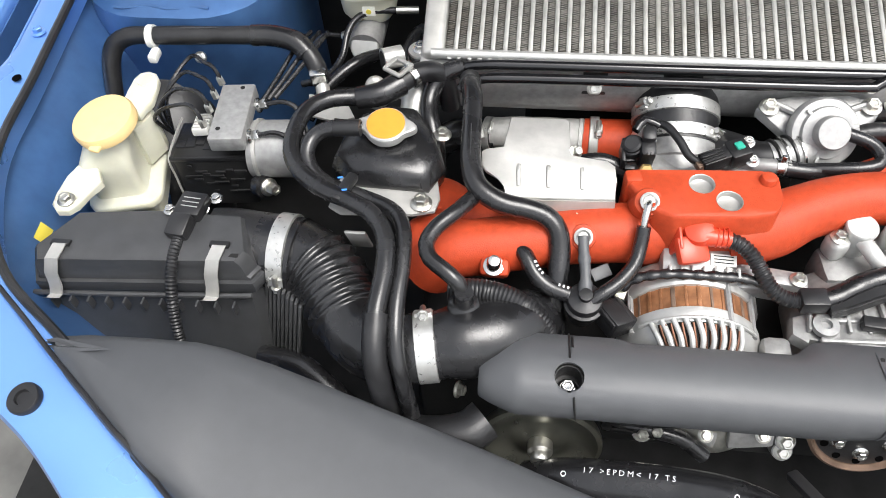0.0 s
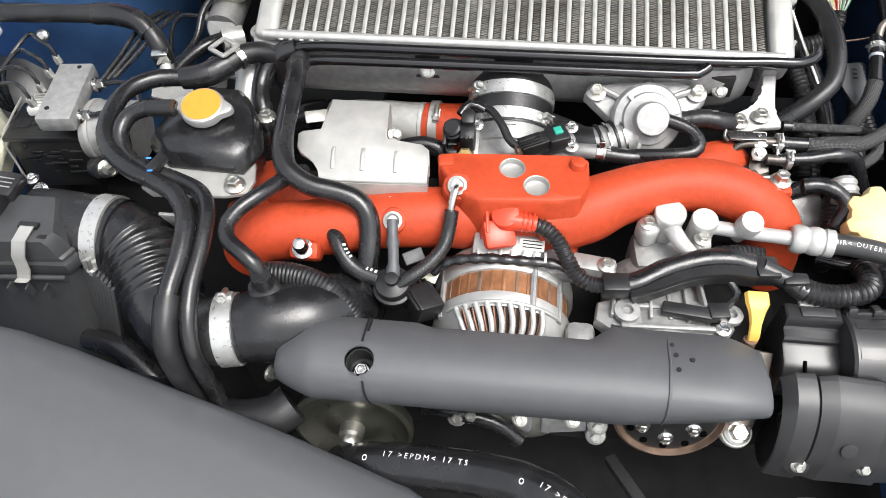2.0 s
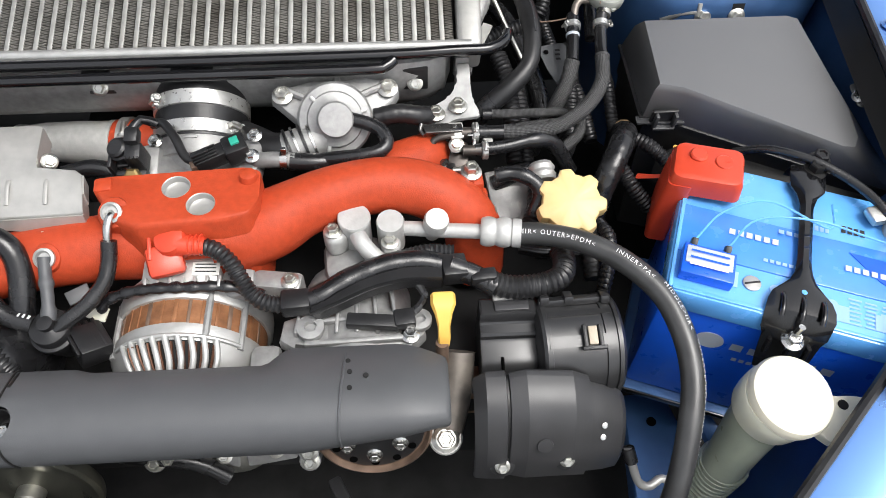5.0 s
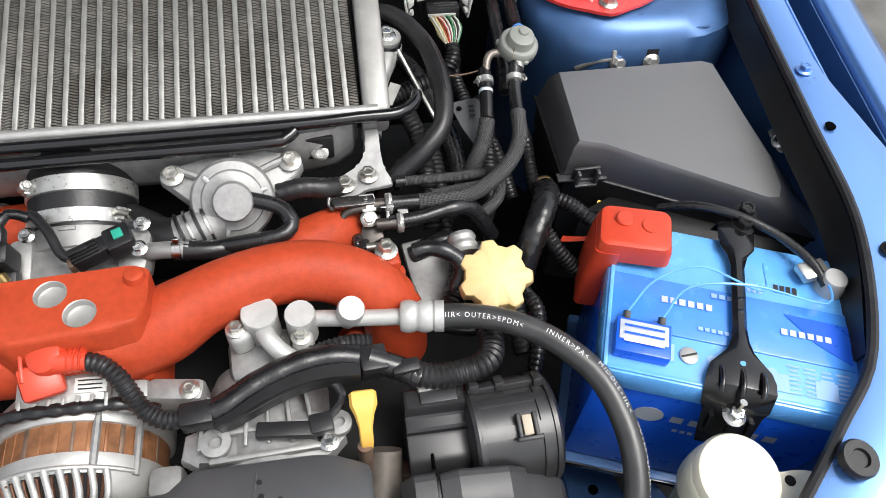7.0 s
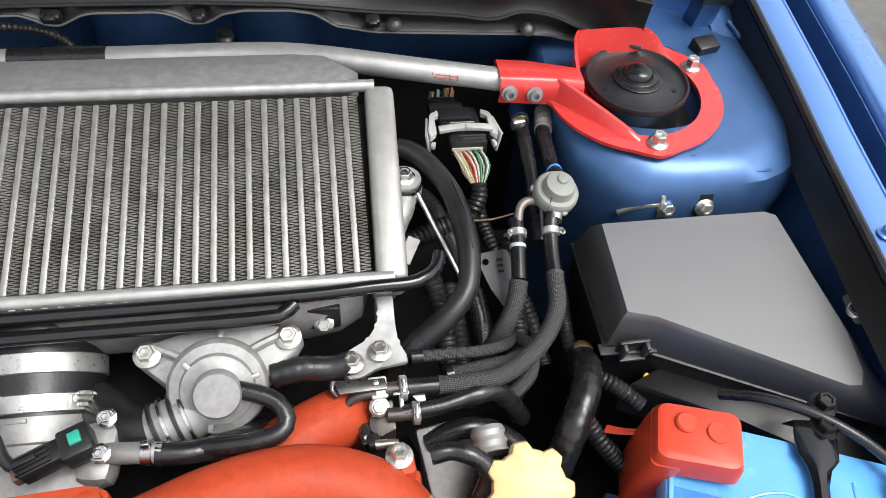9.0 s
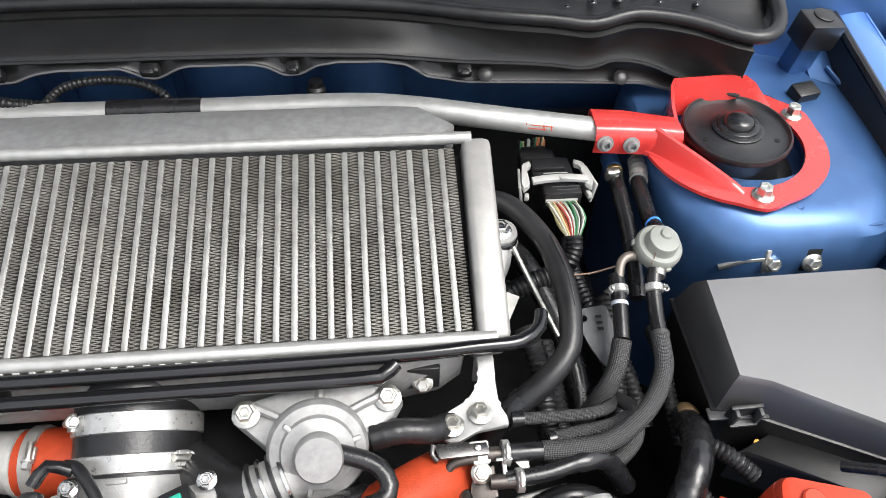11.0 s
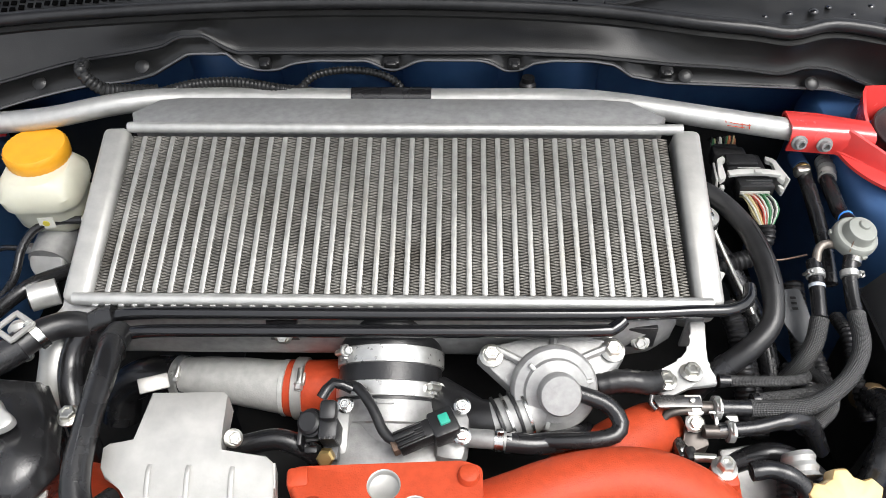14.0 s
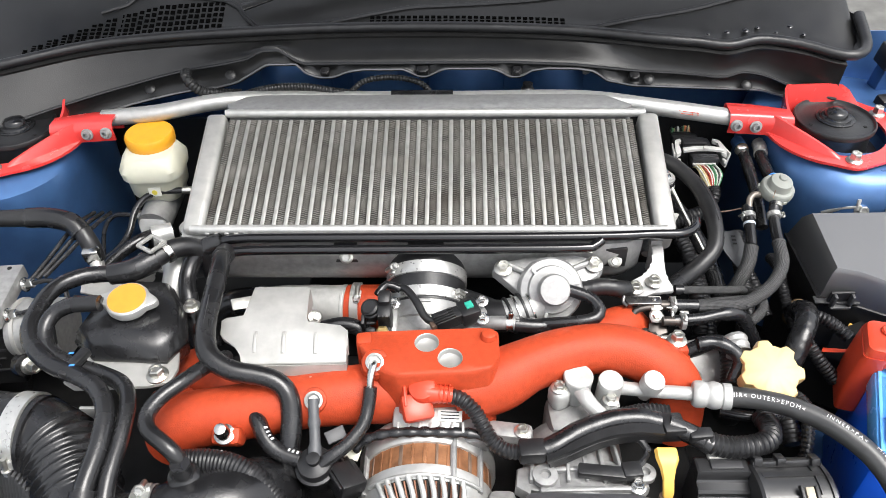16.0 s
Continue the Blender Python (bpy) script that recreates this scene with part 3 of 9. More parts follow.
for k in range(236):
    x = -0.6 + 1.38 * k / 235
    y, zr, zh = cowl_y(x), along(RIDGE, x), along(HEM, x)
    skirt.append([V(x, y, zr), V(x, y - 0.001, zr - 0.003), V(x, y + 0.004, 0.6 * zr + 0.4 * zh), V(x, y + 0.001, zh + 0.004), V(x, y - 0.004, zh), V(x, y - 0.002, zh - 0.004), V(x, y + 0.004, zh - 0.002), V(x, y + 0.008, 0.6 * zr + 0.4 * zh), V(x, y + 0.004, zr)])
    hem_line.append(V(x, y - 0.004, zh))
part("cowl_face", shell(loft(face, close=False), 0.002), MATT, cowl, "black plastic cowl front", 60)
part("cowl_skirt", loft(skirt), MATT, cowl, "scalloped black plastic cowl skirt", 60)
part("hem_edge", tube(hem_line[::2], 0.0019, 6, 0.02), LIDPL, cowl, "thin moulded hem")
part("ridge_edge", tube(ridge_line, 0.0022, 6, 0.02), PLASTIC, cowl, "moulded ridge line")
part("rubber_seal", tube(SEAL, lambda a, b: 0.0085, 12, 0.012, squash=0.9), SOFT, cowl, "matt black rubber bulb seal")
part("cowl_top", shell(loft([[p + V(0, 0.004, -0.003), p + V(0, 0.03, -0.008), p + V(0, 0.05, 0.0), V(p.x, max(p.y + 0.10, 1.16), 0.93), V(p.x, 1.32, 0.99), V(p.x, 1.8, 1.28)] for p in path], close=False), 0.003), MATT, cowl, "matt black cowl top", 50)
slot_me = bpy.data.meshes.new("grille_slot")
bm = block((1, 1, 0.0012), Matrix(), 0)
bm.to_mesh(slot_me)
bm.free()
slot_me.materials.append(HOLE)
for x0, x1, y0, y1, nx, ny in ((0.07, 0.385, 1.128, 1.152, 32, 3), (-0.46, -0.165, 1.075, 1.14, 30, 6)):
    for j in range(ny):
        for i in range(nx):
            t, q = (i + 0.5) / nx, (j + 0.5) / ny
            x = x0 + (x1 - x0) * t
            lead = min(path, key=lambda p: abs(p.x - x))
            deep = 1 if ny == 3 else 0.35 + 0.65 * min(1, 1.5 * t)
            y = lead.y + 0.022 + (y1 - y0) * q * deep
            a, b, c = lead + V(0, 0.03, -0.008), lead + V(0, 0.05, 0.0), V(x, max(lead.y + 0.10, 1.16), 0.93)
            if y < b.y:
                z, lean = a.z + (b.z - a.z) * (y - a.y) / (b.y - a.y), 22
            else:
                z, lean = b.z + (c.z - b.z) * (y - b.y) / (c.y - b.y), math.degrees(math.atan2(c.z - b.z, c.y - b.y))
            slot = new("grille_slot", slot_me)
            slot.parent = cowl
            slot.matrix_basis = Matrix.Translation(-ORIGIN[cowl]) @ pose(x, y, z + 0.0004, lean) @ Matrix.Diagonal((0.68 * (x1 - x0) / nx, 0.66 * (y1 - y0) / ny * deep, 1, 1))
for x, y, z, w in ((0.159, 1.046, 0.868, 0.02), (0.304, 1.046, 0.866, 0.014), (0.485, 1.045, 0.856, 0.016), (0.008, 1.046, 0.866, 0.014)):
    clip = part("cowl_clip", block((w, 0.012, 0.012), pose(x, y - 0.002, z, 20), 0.003), PLASTIC, cowl)
    part("clip_head", block((0.6 * w, 0.008, 0.006), pose(x, y - 0.008, z + 0.002, 20), 0.002), PLASTIC, clip)
for x, y, z in ((0.508, 1.045, 0.852), (0.66, 1.045, 0.842), (-0.14, 1.046, 0.862), (-0.27, 1.04, 0.842)):
    part("cowl_clip", lathe([(0.0085, 0), (0.0085, 0.0015), (0.006, 0.003), (0.0045, 0.0034), (0.0025, 0.0038)], (x, y - 0.004, z), (0, -0.6, 0.8), 18), MATT, cowl)
for x0, x1, top in ((-0.12, 0.0, 0.868), (0.035, 0.15, 0.862), (0.165, 0.29, 0.862), (0.325, 0.425, 0.866)):
    rows = []
    for i in range(9):
        t = i / 8
        k = math.sin(math.pi * t) ** 0.5
        x = x0 + (x1 - x0) * t
        rows.append([V(x, 1.138 - 0.03 * k, 0.72), V(x, 1.138 - 0.034 * k, top - 0.035 + 0.012 * k), V(x, 1.138 - 0.02 * k, top - 0.012 + 0.01 * k), V(x, 1.139, top + 0.01 * k)])
    part("pressed_bulge", shell(loft(rows, close=False), 0.002), BLUE_IN, car, "rounded blue pressing in the firewall", 60)
part("hanging_plug", tube([(0.324, 1.062, 0.836), (0.324, 1.06, 0.815)], lambda a, b: 0.008 + 0.0025 * (0.3 < b < 0.6), 12, 0.003), PLASTIC, cowl)
part("fastener", lathe([(0.009, 0), (0.009, 0.003), (0.004, 0.004), (0, 0.003)], (0.426, 1.135, 0.822), (0, -1, 0.1), 16), SHEET, car)
for dx, dy, r in ((0.0, 0.0, 0.006), (0.02, 0.008, 0.004), (-0.03, -0.004, 0.005), (0.045, -0.006, 0.0035), (0.07, 0.01, 0.006), (-0.06, -0.01, 0.0035), (0.03, 0.022, 0.003), (0.085, -0.012, 0.004), (-0.015, 0.02, 0.003)):
    part("water_drop", lathe([(r, 0), (0.8 * r, 0.25 * r), (0.4 * r, 0.42 * r), (0, 0.48 * r)], (0.66 + dx, 1.10 + dy, 0.904 + 0.12 * dy), (0, -0.1, 1), 10), GLOSSBLACK, cowl, "water drop")
for pts, r in (([(-0.205, 1.035, 0.872), (-0.20, 1.015, 0.874), (-0.192, 1.008, 0.866), (-0.178, 1.01, 0.852), (-0.155, 1.022, 0.842), (-0.125, 1.03, 0.836)], 0.0105), ([(-0.13, 1.02, 0.836), (-0.08, 1.03, 0.845), (-0.03, 1.035, 0.845), (0.02, 1.03, 0.84), (0.06, 1.04, 0.828)], 0.009), ([(0.04, 1.03, 0.832), (0.065, 1.045, 0.848), (0.1, 1.05, 0.853), (0.135, 1.05, 0.85), (0.16, 1.045, 0.842), (0.175, 1.04, 0.825)], 0.0065)):
    solo("bulkhead_loom", conduit(pts, 0.8 * r, 0.005), MATT, "corrugated black conduit along the bulkhead", "conduit", group="bulkhead conduits")
def on_cowl(x, y):
    lead = min(path, key=lambda p: abs(p.x - x))
    a, b, c = lead + V(0, 0.03, -0.008), lead + V(0, 0.05, 0.0), V(x, max(lead.y + 0.10, 1.16), 0.93)
    if y < b.y:
        return Vector((x, y, a.z + (b.z - a.z) * max(0, y - a.y) / (b.y - a.y)))
    if y < c.y:
        return Vector((x, y, b.z + (c.z - b.z) * (y - b.y) / (c.y - b.y)))
    return Vector((x, y, c.z + 0.06 * (y - c.y) / (1.32 - c.y)))


for pts in ([(-0.36, 1.14), (-0.323, 1.16), (-0.29, 1.182), (-0.165, 1.176), (-0.132, 1.148), (-0.108, 1.125)],
            [(-0.084, 1.13), (-0.021, 1.132), (0.055, 1.15), (0.134, 1.168), (0.203, 1.172), (0.326, 1.178), (0.449, 1.188)],
            [(0.415, 1.118), (0.558, 1.135), (0.652, 1.16), (0.723, 1.185)]):
    part("moulded_ridge", tube([on_cowl(*q) + V(0, 0, 0.001) for q in curve([(x, y, 0) for x, y in pts], 0.015) for q in [(q.x, q.y)]], 0.004, 8, 0.02), PLASTIC, cowl, "moulded ridge on the cowl top")
hinge = part("bonnet_hinge", block((0.044, 0.036, 0.034), pose(0.9, 1.09, 0.864, 6, 6, 8), 0.003), PLASTIC, car, "black hinge block")
part("hinge_disc", lathe([(0.012, -0.002), (0.012, 0.0012), (0.0105, 0.002), (0, 0.002)], (0.904, 1.093, 0.8815), (0.1, -0.1, 1), 22), PLASTIC, hinge)
part("hinge_post", block((0.03, 0.026, 0.09), pose(0.898, 1.1, 0.805, 4, 6, 8), 0.004), BLUE_IN, hinge)
gutter = part("gutter_panel", plate(soft([(0.912, 1.125, 0.82), (0.962, 1.133, 0.82), (0.965, 1.03, 0.80), (0.93, 1.014, 0.797), (0.908, 1.042, 0.80)], 0.012), 0, thick=0.05, bevel=0.006), BLUE_IN, car, "ridged blue panel under the hinge")
part("panel_ridge", tube([(0.951, 1.109, 0.819), (0.956, 1.08, 0.8125), (0.959, 1.052, 0.805)], 0.0028, 8), BLUE_IN, gutter)
part("panel_ridge", tube([(0.933, 1.087, 0.8145), (0.94, 1.065, 0.809), (0.946, 1.045, 0.8035)], 0.0028, 8), BLUE_IN, gutter)
part("gutter_block", block((0.03, 0.022, 0.03), pose(0.884, 1.042, 0.806, 10, 0, 14), 0.003), MATT, car, "black moulded block beside the cowl")
HOOD = Matrix.Translation((CX, 1.2, 1.06)) @ Matrix.Rotation(radians(-64), 4, "X")
hood_rows = []
for k in range(13):
    t = k / 12
    w = 0.70 + 0.03 * math.sin(math.pi * t) - 0.06 * t * t
    hood_rows.append([HOOD @ V(w * a, -0.95 * t, -0.02 * (1 - a * a) + (0.02 if abs(a) > 0.99 else 0)) for a in (-1, -0.97, -0.6, -0.2, 0.2, 0.6, 0.97, 1)])
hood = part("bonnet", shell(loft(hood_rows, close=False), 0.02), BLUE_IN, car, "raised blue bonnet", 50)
part("bonnet_liner", shell(loft([[HOOD @ V((0.62 - 0.06 * t) * a, -0.06 - 0.8 * t, -0.045 - 0.012 * (1 - a * a)) for a in (-1, -0.9, -0.5, 0, 0.5, 0.9, 1)] for t in (0, 0.02, 0.25, 0.5, 0.75, 0.98, 1)], close=False), 0.008), MATT, hood, "black felt bonnet liner")
wiper = solo("wiper_arm", tube([(-0.13, 1.14, 0.93), (-0.05, 1.17, 0.944), (0.1, 1.2, 0.953), (0.5, 1.22, 0.96)], lambda a, b: 0.012 - 0.006 * b, 8, squash=0.4), MATT, "black wiper arm lying on the cowl", "wiper arm")

# ---- ground ----
ground = solo("ground", plate([(-60, -60), (60, -60), (60, 60), (-60, 60)], 0.0, thick=0.05), STONE, "grey paving around the car", "ground", kind="structure")

# ---- intercooler ----
SLOPE = math.atan2(0.052, 0.19)
IC = Matrix.Translation((0.176, 0.725, 0.815)) @ Matrix.Rotation(SLOPE, 4, "X")
ic = thing("intercooler", (0.176, 0.82, 0.84), "aluminium top-mount intercooler with vertical tubes and fins", "intercooler")
L = 0.197
BARS, X0, X1 = 37, -0.2888, 0.2859
pitch = (X1 - X0) / (BARS + 1)
bar_me = None
for i in range(BARS):
    x = X0 + pitch * (i + 1)
    if bar_me is None:
        bm = bmesh.new()
        block((0.0062, L - 0.012, 0.02), pose(0, L / 2, -0.013), 0.0018, bm)
        ob = part("tube", bm, TUBE, ic)
        bar_me = ob.data
        # keep the shared mesh in its own axes
        for v in bar_me.vertices:
            v.co = v.co + ORIGIN[ic]
    else:
        ob = new("tube", bar_me)
        ob.parent = ic
        ORIGIN[ob] = ORIGIN[ic]
    ob.matrix_basis = Matrix.Translation(-ORIGIN[ic]) @ IC @ Matrix.Translation((x, 0, 0))
fin_me = None
FOLDS = 54
for i in range(BARS + 1):
    x = X0 + pitch * (i + 0.5)
    if fin_me is None:
        # a folded ribbon that runs from side to side between two tubes
        bm = bmesh.new()
        w, rows = pitch / 2 - 0.0027, []
        for k in range(2 * FOLDS + 1):
            fx, fy = (w if k % 2 else -w), 0.007 + (L - 0.014) * k / (2 * FOLDS)
            rows.append([bm.verts.new((fx, fy + dy, z)) for dy, z in ((-0.0005, -0.014), (-0.0005, -0.003), (0.0005, -0.003), (0.0005, -0.014))])
        for p, q in zip(rows, rows[1:]):
            for c in range(3):
                bm.faces.new((p[c], p[c + 1], q[c + 1], q[c]))
        fin_me = bpy.data.meshes.new("fin_strip")
        bm.to_mesh(fin_me)
        bm.free()
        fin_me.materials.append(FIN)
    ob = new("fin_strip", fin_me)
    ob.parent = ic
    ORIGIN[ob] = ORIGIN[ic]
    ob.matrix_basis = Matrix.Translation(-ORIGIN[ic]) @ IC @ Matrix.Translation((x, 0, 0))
# flat dark sheet, stands in for the shade between the fins
part("core_backing", block((0.585, L - 0.01, 0.004), IC @ pose(0, L / 2, -0.022), 0), DEEP, ic, "dark sheet for the shade inside the core")
for s, wide in ((-1, 0.028), (1, 0.028)):
    part("end_tank", block((wide, L + 0.006, 0.048), IC @ pose(s * (0.2885 + wide / 2), L / 2 - 0.001, -0.0205, 0, 0, -s * 1.2), 0.007, segments=3), SHEET, ic, "silver folded end tank")
front = tube([IC @ V(-0.302, -0.002, 0.0), IC @ V(0.302, -0.002, 0.0)], 0.0062, 10, 0.05)
for i in range(46):
    x = -0.28 + i * 0.56 / 45
    block((0.006, 0.004, 0.003), IC @ pose(x, -0.008, 0.0), 0.001, front, 1)
part("front_rail", front, ALU, ic, "crimped aluminium front rail")
back = tube([IC @ V(-0.292, L + 0.002, 0.001), IC @ V(0.30, L + 0.002, 0.001)], lambda a, b: 0.0056 + 0.0005 * abs(math.sin(a * 215)), 12, 0.0035)
part("back_rail", back, ALU, ic, "rounded aluminium back rail")
part("rear_flange", plate([(-0.112, 0.921, 0.871), (0.452, 0.922, 0.871), (0.462, 0.935, 0.872), (0.43, 0.972, 0.866), (0.40, 0.978, 0.864), (-0.075, 0.982, 0.862), (-0.10, 0.975, 0.864), (-0.122, 0.945, 0.868)], 0.87, thick=0.03, bevel=0.004), CAST, ic, "matt aluminium rear tank")
low = loft([[Vector((x, y, z)) for y, z in ((0.712, 0.80), (0.706, 0.785), (0.711, 0.75), (0.72, 0.734), (0.745, 0.722), (0.90, 0.75), (0.90, 0.83), (0.735, 0.81))] for x in (-0.14, 0.1, 0.3, 0.40)] + [[Vector((x, 0.80 + (y - 0.80) * k, 0.78 + (z - 0.78) * k)) for y, z in ((0.712, 0.80), (0.706, 0.785), (0.711, 0.75), (0.72, 0.734), (0.745, 0.722), (0.90, 0.75), (0.90, 0.83), (0.735, 0.81))] for x, k in ((0.43, 0.95), (0.45, 0.82), (0.457, 0.6))])
part("lower_tank", low, CAST, ic, "cast aluminium lower tank")
for x, y, z in ((0.415, 0.706, 0.775), (0.072, 0.704, 0.783)):
    part("clip_bracket", block((0.03, 0.01, 0.03), pose(x, y + 0.008, z + 0.004), 0.002), PLASTIC, ic)
    bolt(ic, (x, y + 0.002, z), 0.006, (0, -0.8, 0.6))
for at, arm in (((0.501, 0.855, 0.802), ((0.5, 0.846, 0.786), (0.497, 0.832, 0.783), (0.488, 0.815, 0.776), (0.478, 0.79, 0.762), (0.472, 0.75, 0.75))), ((-0.148, 0.775, 0.778), ((-0.146, 0.768, 0.762), (-0.14, 0.75, 0.758), (-0.13, 0.735, 0.752)))):
    at = Vector(at)
    foot = part("mount_foot", lathe([(0.0165, -0.026), (0.0185, -0.02), (0.0185, -0.013), (0.0165, -0.011)], at, (0, 0, 1), 28), CAST, ic)
    part("rubber_ring", lathe([(0.0165, -0.012), (0.0178, -0.01), (0.0178, -0.005), (0.0165, -0.0035)], at, (0, 0, 1), 28), RUBBER, foot, "black rubber ring")
    part("foot_washer", lathe([(0.0165, -0.004), (0.017, -0.002), (0.0165, 0.0), (0.006, 0.0008)], at, (0, 0, 1), 28), ALU, foot)
    bolt(ic, at, 0.0075, mat=BRIGHT)
    part("foot_arm", tube(arm, lambda a, b: 0.0125 - 0.001 * b, 14, squash=0.8), CAST, ic, "cast aluminium support arm")

# ---- strut tower brace ----
brace = thing("strut_brace", (CX, 1.0, 0.83), "silver strut brace with red end brackets", "strut brace")
part("brace_tube", tube([(-0.325, 0.972, 0.828), (-0.24, 0.98, 0.833), (-0.16, 1.0, 0.839), (-0.08, 1.02, 0.833), (0.1, 1.028, 0.827), (0.22, 1.028, 0.827), (0.36, 1.022, 0.832), (0.43, 1.003, 0.839), (0.52, 0.984, 0.836), (0.64, 0.968, 0.826)], 0.0135, 18, 0.02, squash=0.92), ALU, brace, "satin silver tube")
part("sleeve", tube([(0.11, 1.028, 0.827), (0.206, 1.028, 0.827)], 0.0142, 18, 0.02), RUBBER, brace, "dark rubber sleeve")
for dx, dy, w, h in ((0.0, 0.0035, 0.034, 0.0011), (0.002, 0.0, 0.024, 0.001), (-0.003, -0.0035, 0.02, 0.001), (0.004, -0.0015, 0.0012, 0.006), (0.012, -0.0015, 0.0012, 0.006), (-0.014, 0.0015, 0.0012, 0.004)):
    bar_print(brace, V(0.556 + dx, 0.9675 - 0.13 * dx + 0.75 * dy, 0.8375 - 0.08 * dx + 0.66 * dy), (1, -0.13, -0.08), (0, 0.75, 0.66), w, h, RED, 0.0018)
for s in (1, -1):
    cx, cy, z = side_x(0.612 if s > 0 else 0.606, s), (0.960 if s > 0 else 0.95), (0.812 if s > 0 else 0.808)
    bm = bmesh.new()
    n = 56
    inner, outer = [], []
    for k in range(n + 1):
        a = radians(-172 + 265 * k / n)
        tab = 0.012 * sum(max(0, 1 - abs(((math.degrees(a) - c + 180) % 360) - 180) / 16) for c in (-91, 24))
        inner.append((cx + s * 0.0755 * math.cos(a), cy + 0.0755 * math.sin(a)))
        outer.append((cx + s * (0.1 + tab * 0.6) * math.cos(a), cy + (0.1 + tab * 0.6) * math.sin(a)))
    iu, ou = [bm.verts.new((*p, z + 0.004)) for p in inner], [bm.verts.new((*p, z + 0.004)) for p in outer]
    il, ol = [bm.verts.new((*p, z)) for p in inner], [bm.verts.new((*p, z)) for p in outer]
    for k in (0, n):
        bm.faces.new((iu[k], ou[k], ol[k], il[k]))
    for k in range(n):
        j = k + 1
        for q in ((iu[k], iu[j], ou[j], ou[k]), (il[k], il[j], ol[j], ol[k]), (iu[k], iu[j], il[j], il[k]), (ou[k], ou[j], ol[j], ol[k])):
            bm.faces.new(q)
    bracket = part("bracket", bm, REDGLOSS, brace, "gloss red ring bracket")
    # front gusset, highest beside the arm, and an upright back wall
    rows = []
    for k in range(11):
        t = k / 10
        a, b = 0.098 - 0.076 * t, -0.016 - 0.072 * t
        h = 0.027 * (1 - t) ** 0.8 + 0.004
        rows.append([V(cx - s * (a - e), cy + b + 0.7 * e + f, z + g * h + 0.001) for e, f, g in ((0, 0, 0), (0.002, 0.001, 0.6), (0.0035, 0.0025, 0.97), (0.005, 0.004, 1.0), (0.006, 0.005, 0.97), (0.0045, 0.0035, 0.6), (0.003, 0.002, 0))])
    part("gusset", loft(rows), REDGLOSS, bracket, "upright red gusset")
    back = [(0.068, 0.0, 0.026), (0.067, 0.02, 0.032), (0.064, 0.042, 0.042), (0.058, 0.052, 0.044), (0.0, 0.056, 0.044), (-0.025, 0.055, 0.043), (-0.036, 0.052, 0.036), (-0.05, 0.046, 0.018), (-0.06, 0.04, 0.006)]
    rows = [[V(cx - s * a, cy + b - 0.004, z + 0.002), V(cx - s * a, cy + b, z + 0.5 * h), V(cx - s * a, cy + b + 0.005, z + h)] for a, b, h in back]
    part("back_wall", shell(loft(rows, close=False), 0.0035), REDGLOSS, bracket, "upright red back wall")
    ay = cy + 0.013
    arm = [[V(side_x(u, s), ay + y0, z + zz) for y0, zz in ((f + 0.001, 0.0), (f - 0.001, 0.014), (f + 0.002, 0.026), (f + 0.007, 0.031), (k - 0.003, 0.031), (k + 0.001, 0.027), (k + 0.001, 0.0))] for u, f, k in ((0.457, -0.022, 0.016), (0.49, -0.026, 0.012), (0.525, -0.03, 0.002), (0.545, -0.036, -0.004))]
    part("bracket_arm", shell(loft(arm, close=False), 0.0035), REDGLOSS, bracket, "red channel clamped on the tube", 50)
    part("arm_web", plate([(side_x(0.515, s), ay + 0.02, z + 0.006), (side_x(0.56, s), ay + 0.02, z + 0.005), (side_x(0.575, s), cy - 0.06, z + 0.0045), (side_x(0.53, s), ay - 0.045, z + 0.005), (side_x(0.5, s), ay - 0.02, z + 0.006)], 0, thick=0.005, bevel=0.001), REDGLOSS, bracket)
    for u, dy in ((0.467, -0.0245), (0.494, -0.028)):
        part("cap_screw", lathe([(0.0088, -0.001), (0.0088, 0.001), (0.0062, 0.0014), (0.006, 0.006), (0.0054, 0.007), (0.0034, 0.007), (0.0032, 0.0015), (0, 0.0015)], (side_x(u, s), ay + dy, z + 0.0145), (0, -0.97, 0.25), 24), CAST, brace, "socket-head screw on a washer", 30)
    for a in (-91, 24):
        bolt(brace, (cx + s * 0.0885 * math.cos(radians(a)), cy + 0.0885 * math.sin(radians(a)), z + 0.004), 0.0075, h=0.014)
    mount = thing("strut_mount", (cx, cy, z), "black rubber strut top mount with domed cap", "strut mount", "strut mounts")
    mx, my = cx, cy
    part("mount_body", lathe([(0.074, -0.034), (0.074, -0.028), (0.058, -0.026), (0.0545, -0.02), (0.0535, 0.012), (0.0545, 0.0135), (0.0575, 0.0145), (0.0578, 0.0205), (0.0568, 0.022), (0.0552, 0.022), (0.054, 0.0195), (0.052, 0.0182), (0.046, 0.0182), (0.03, 0.0195), (0.028, 0.0205)], (mx, my, z - 0.001), (0, 0, 1), 56), SOFT, mount)
    part("dome_cap", lathe([(0.0275, 0.0195), (0.0275, 0.0225), (0.0255, 0.0235), (0.0225, 0.0232), (0.0215, 0.0255), (0.0195, 0.0265), (0.0165, 0.0265), (0.0155, 0.031), (0.0125, 0.034), (0.006, 0.0352), (0, 0.0355)], (mx, my, z - 0.001), (0, 0, 1), 32), RUBBER, mount, "black rubber dome cap")
    for a in (200, 330):
        part("drain_hole", lathe([(0.0028, 0), (0.0028, 0.0006), (0, 0.0007)], (mx + 0.042 * math.cos(radians(a)), my + 0.042 * math.sin(radians(a)), z + 0.0176), (0, 0, 1), 12), DEEP, mount)

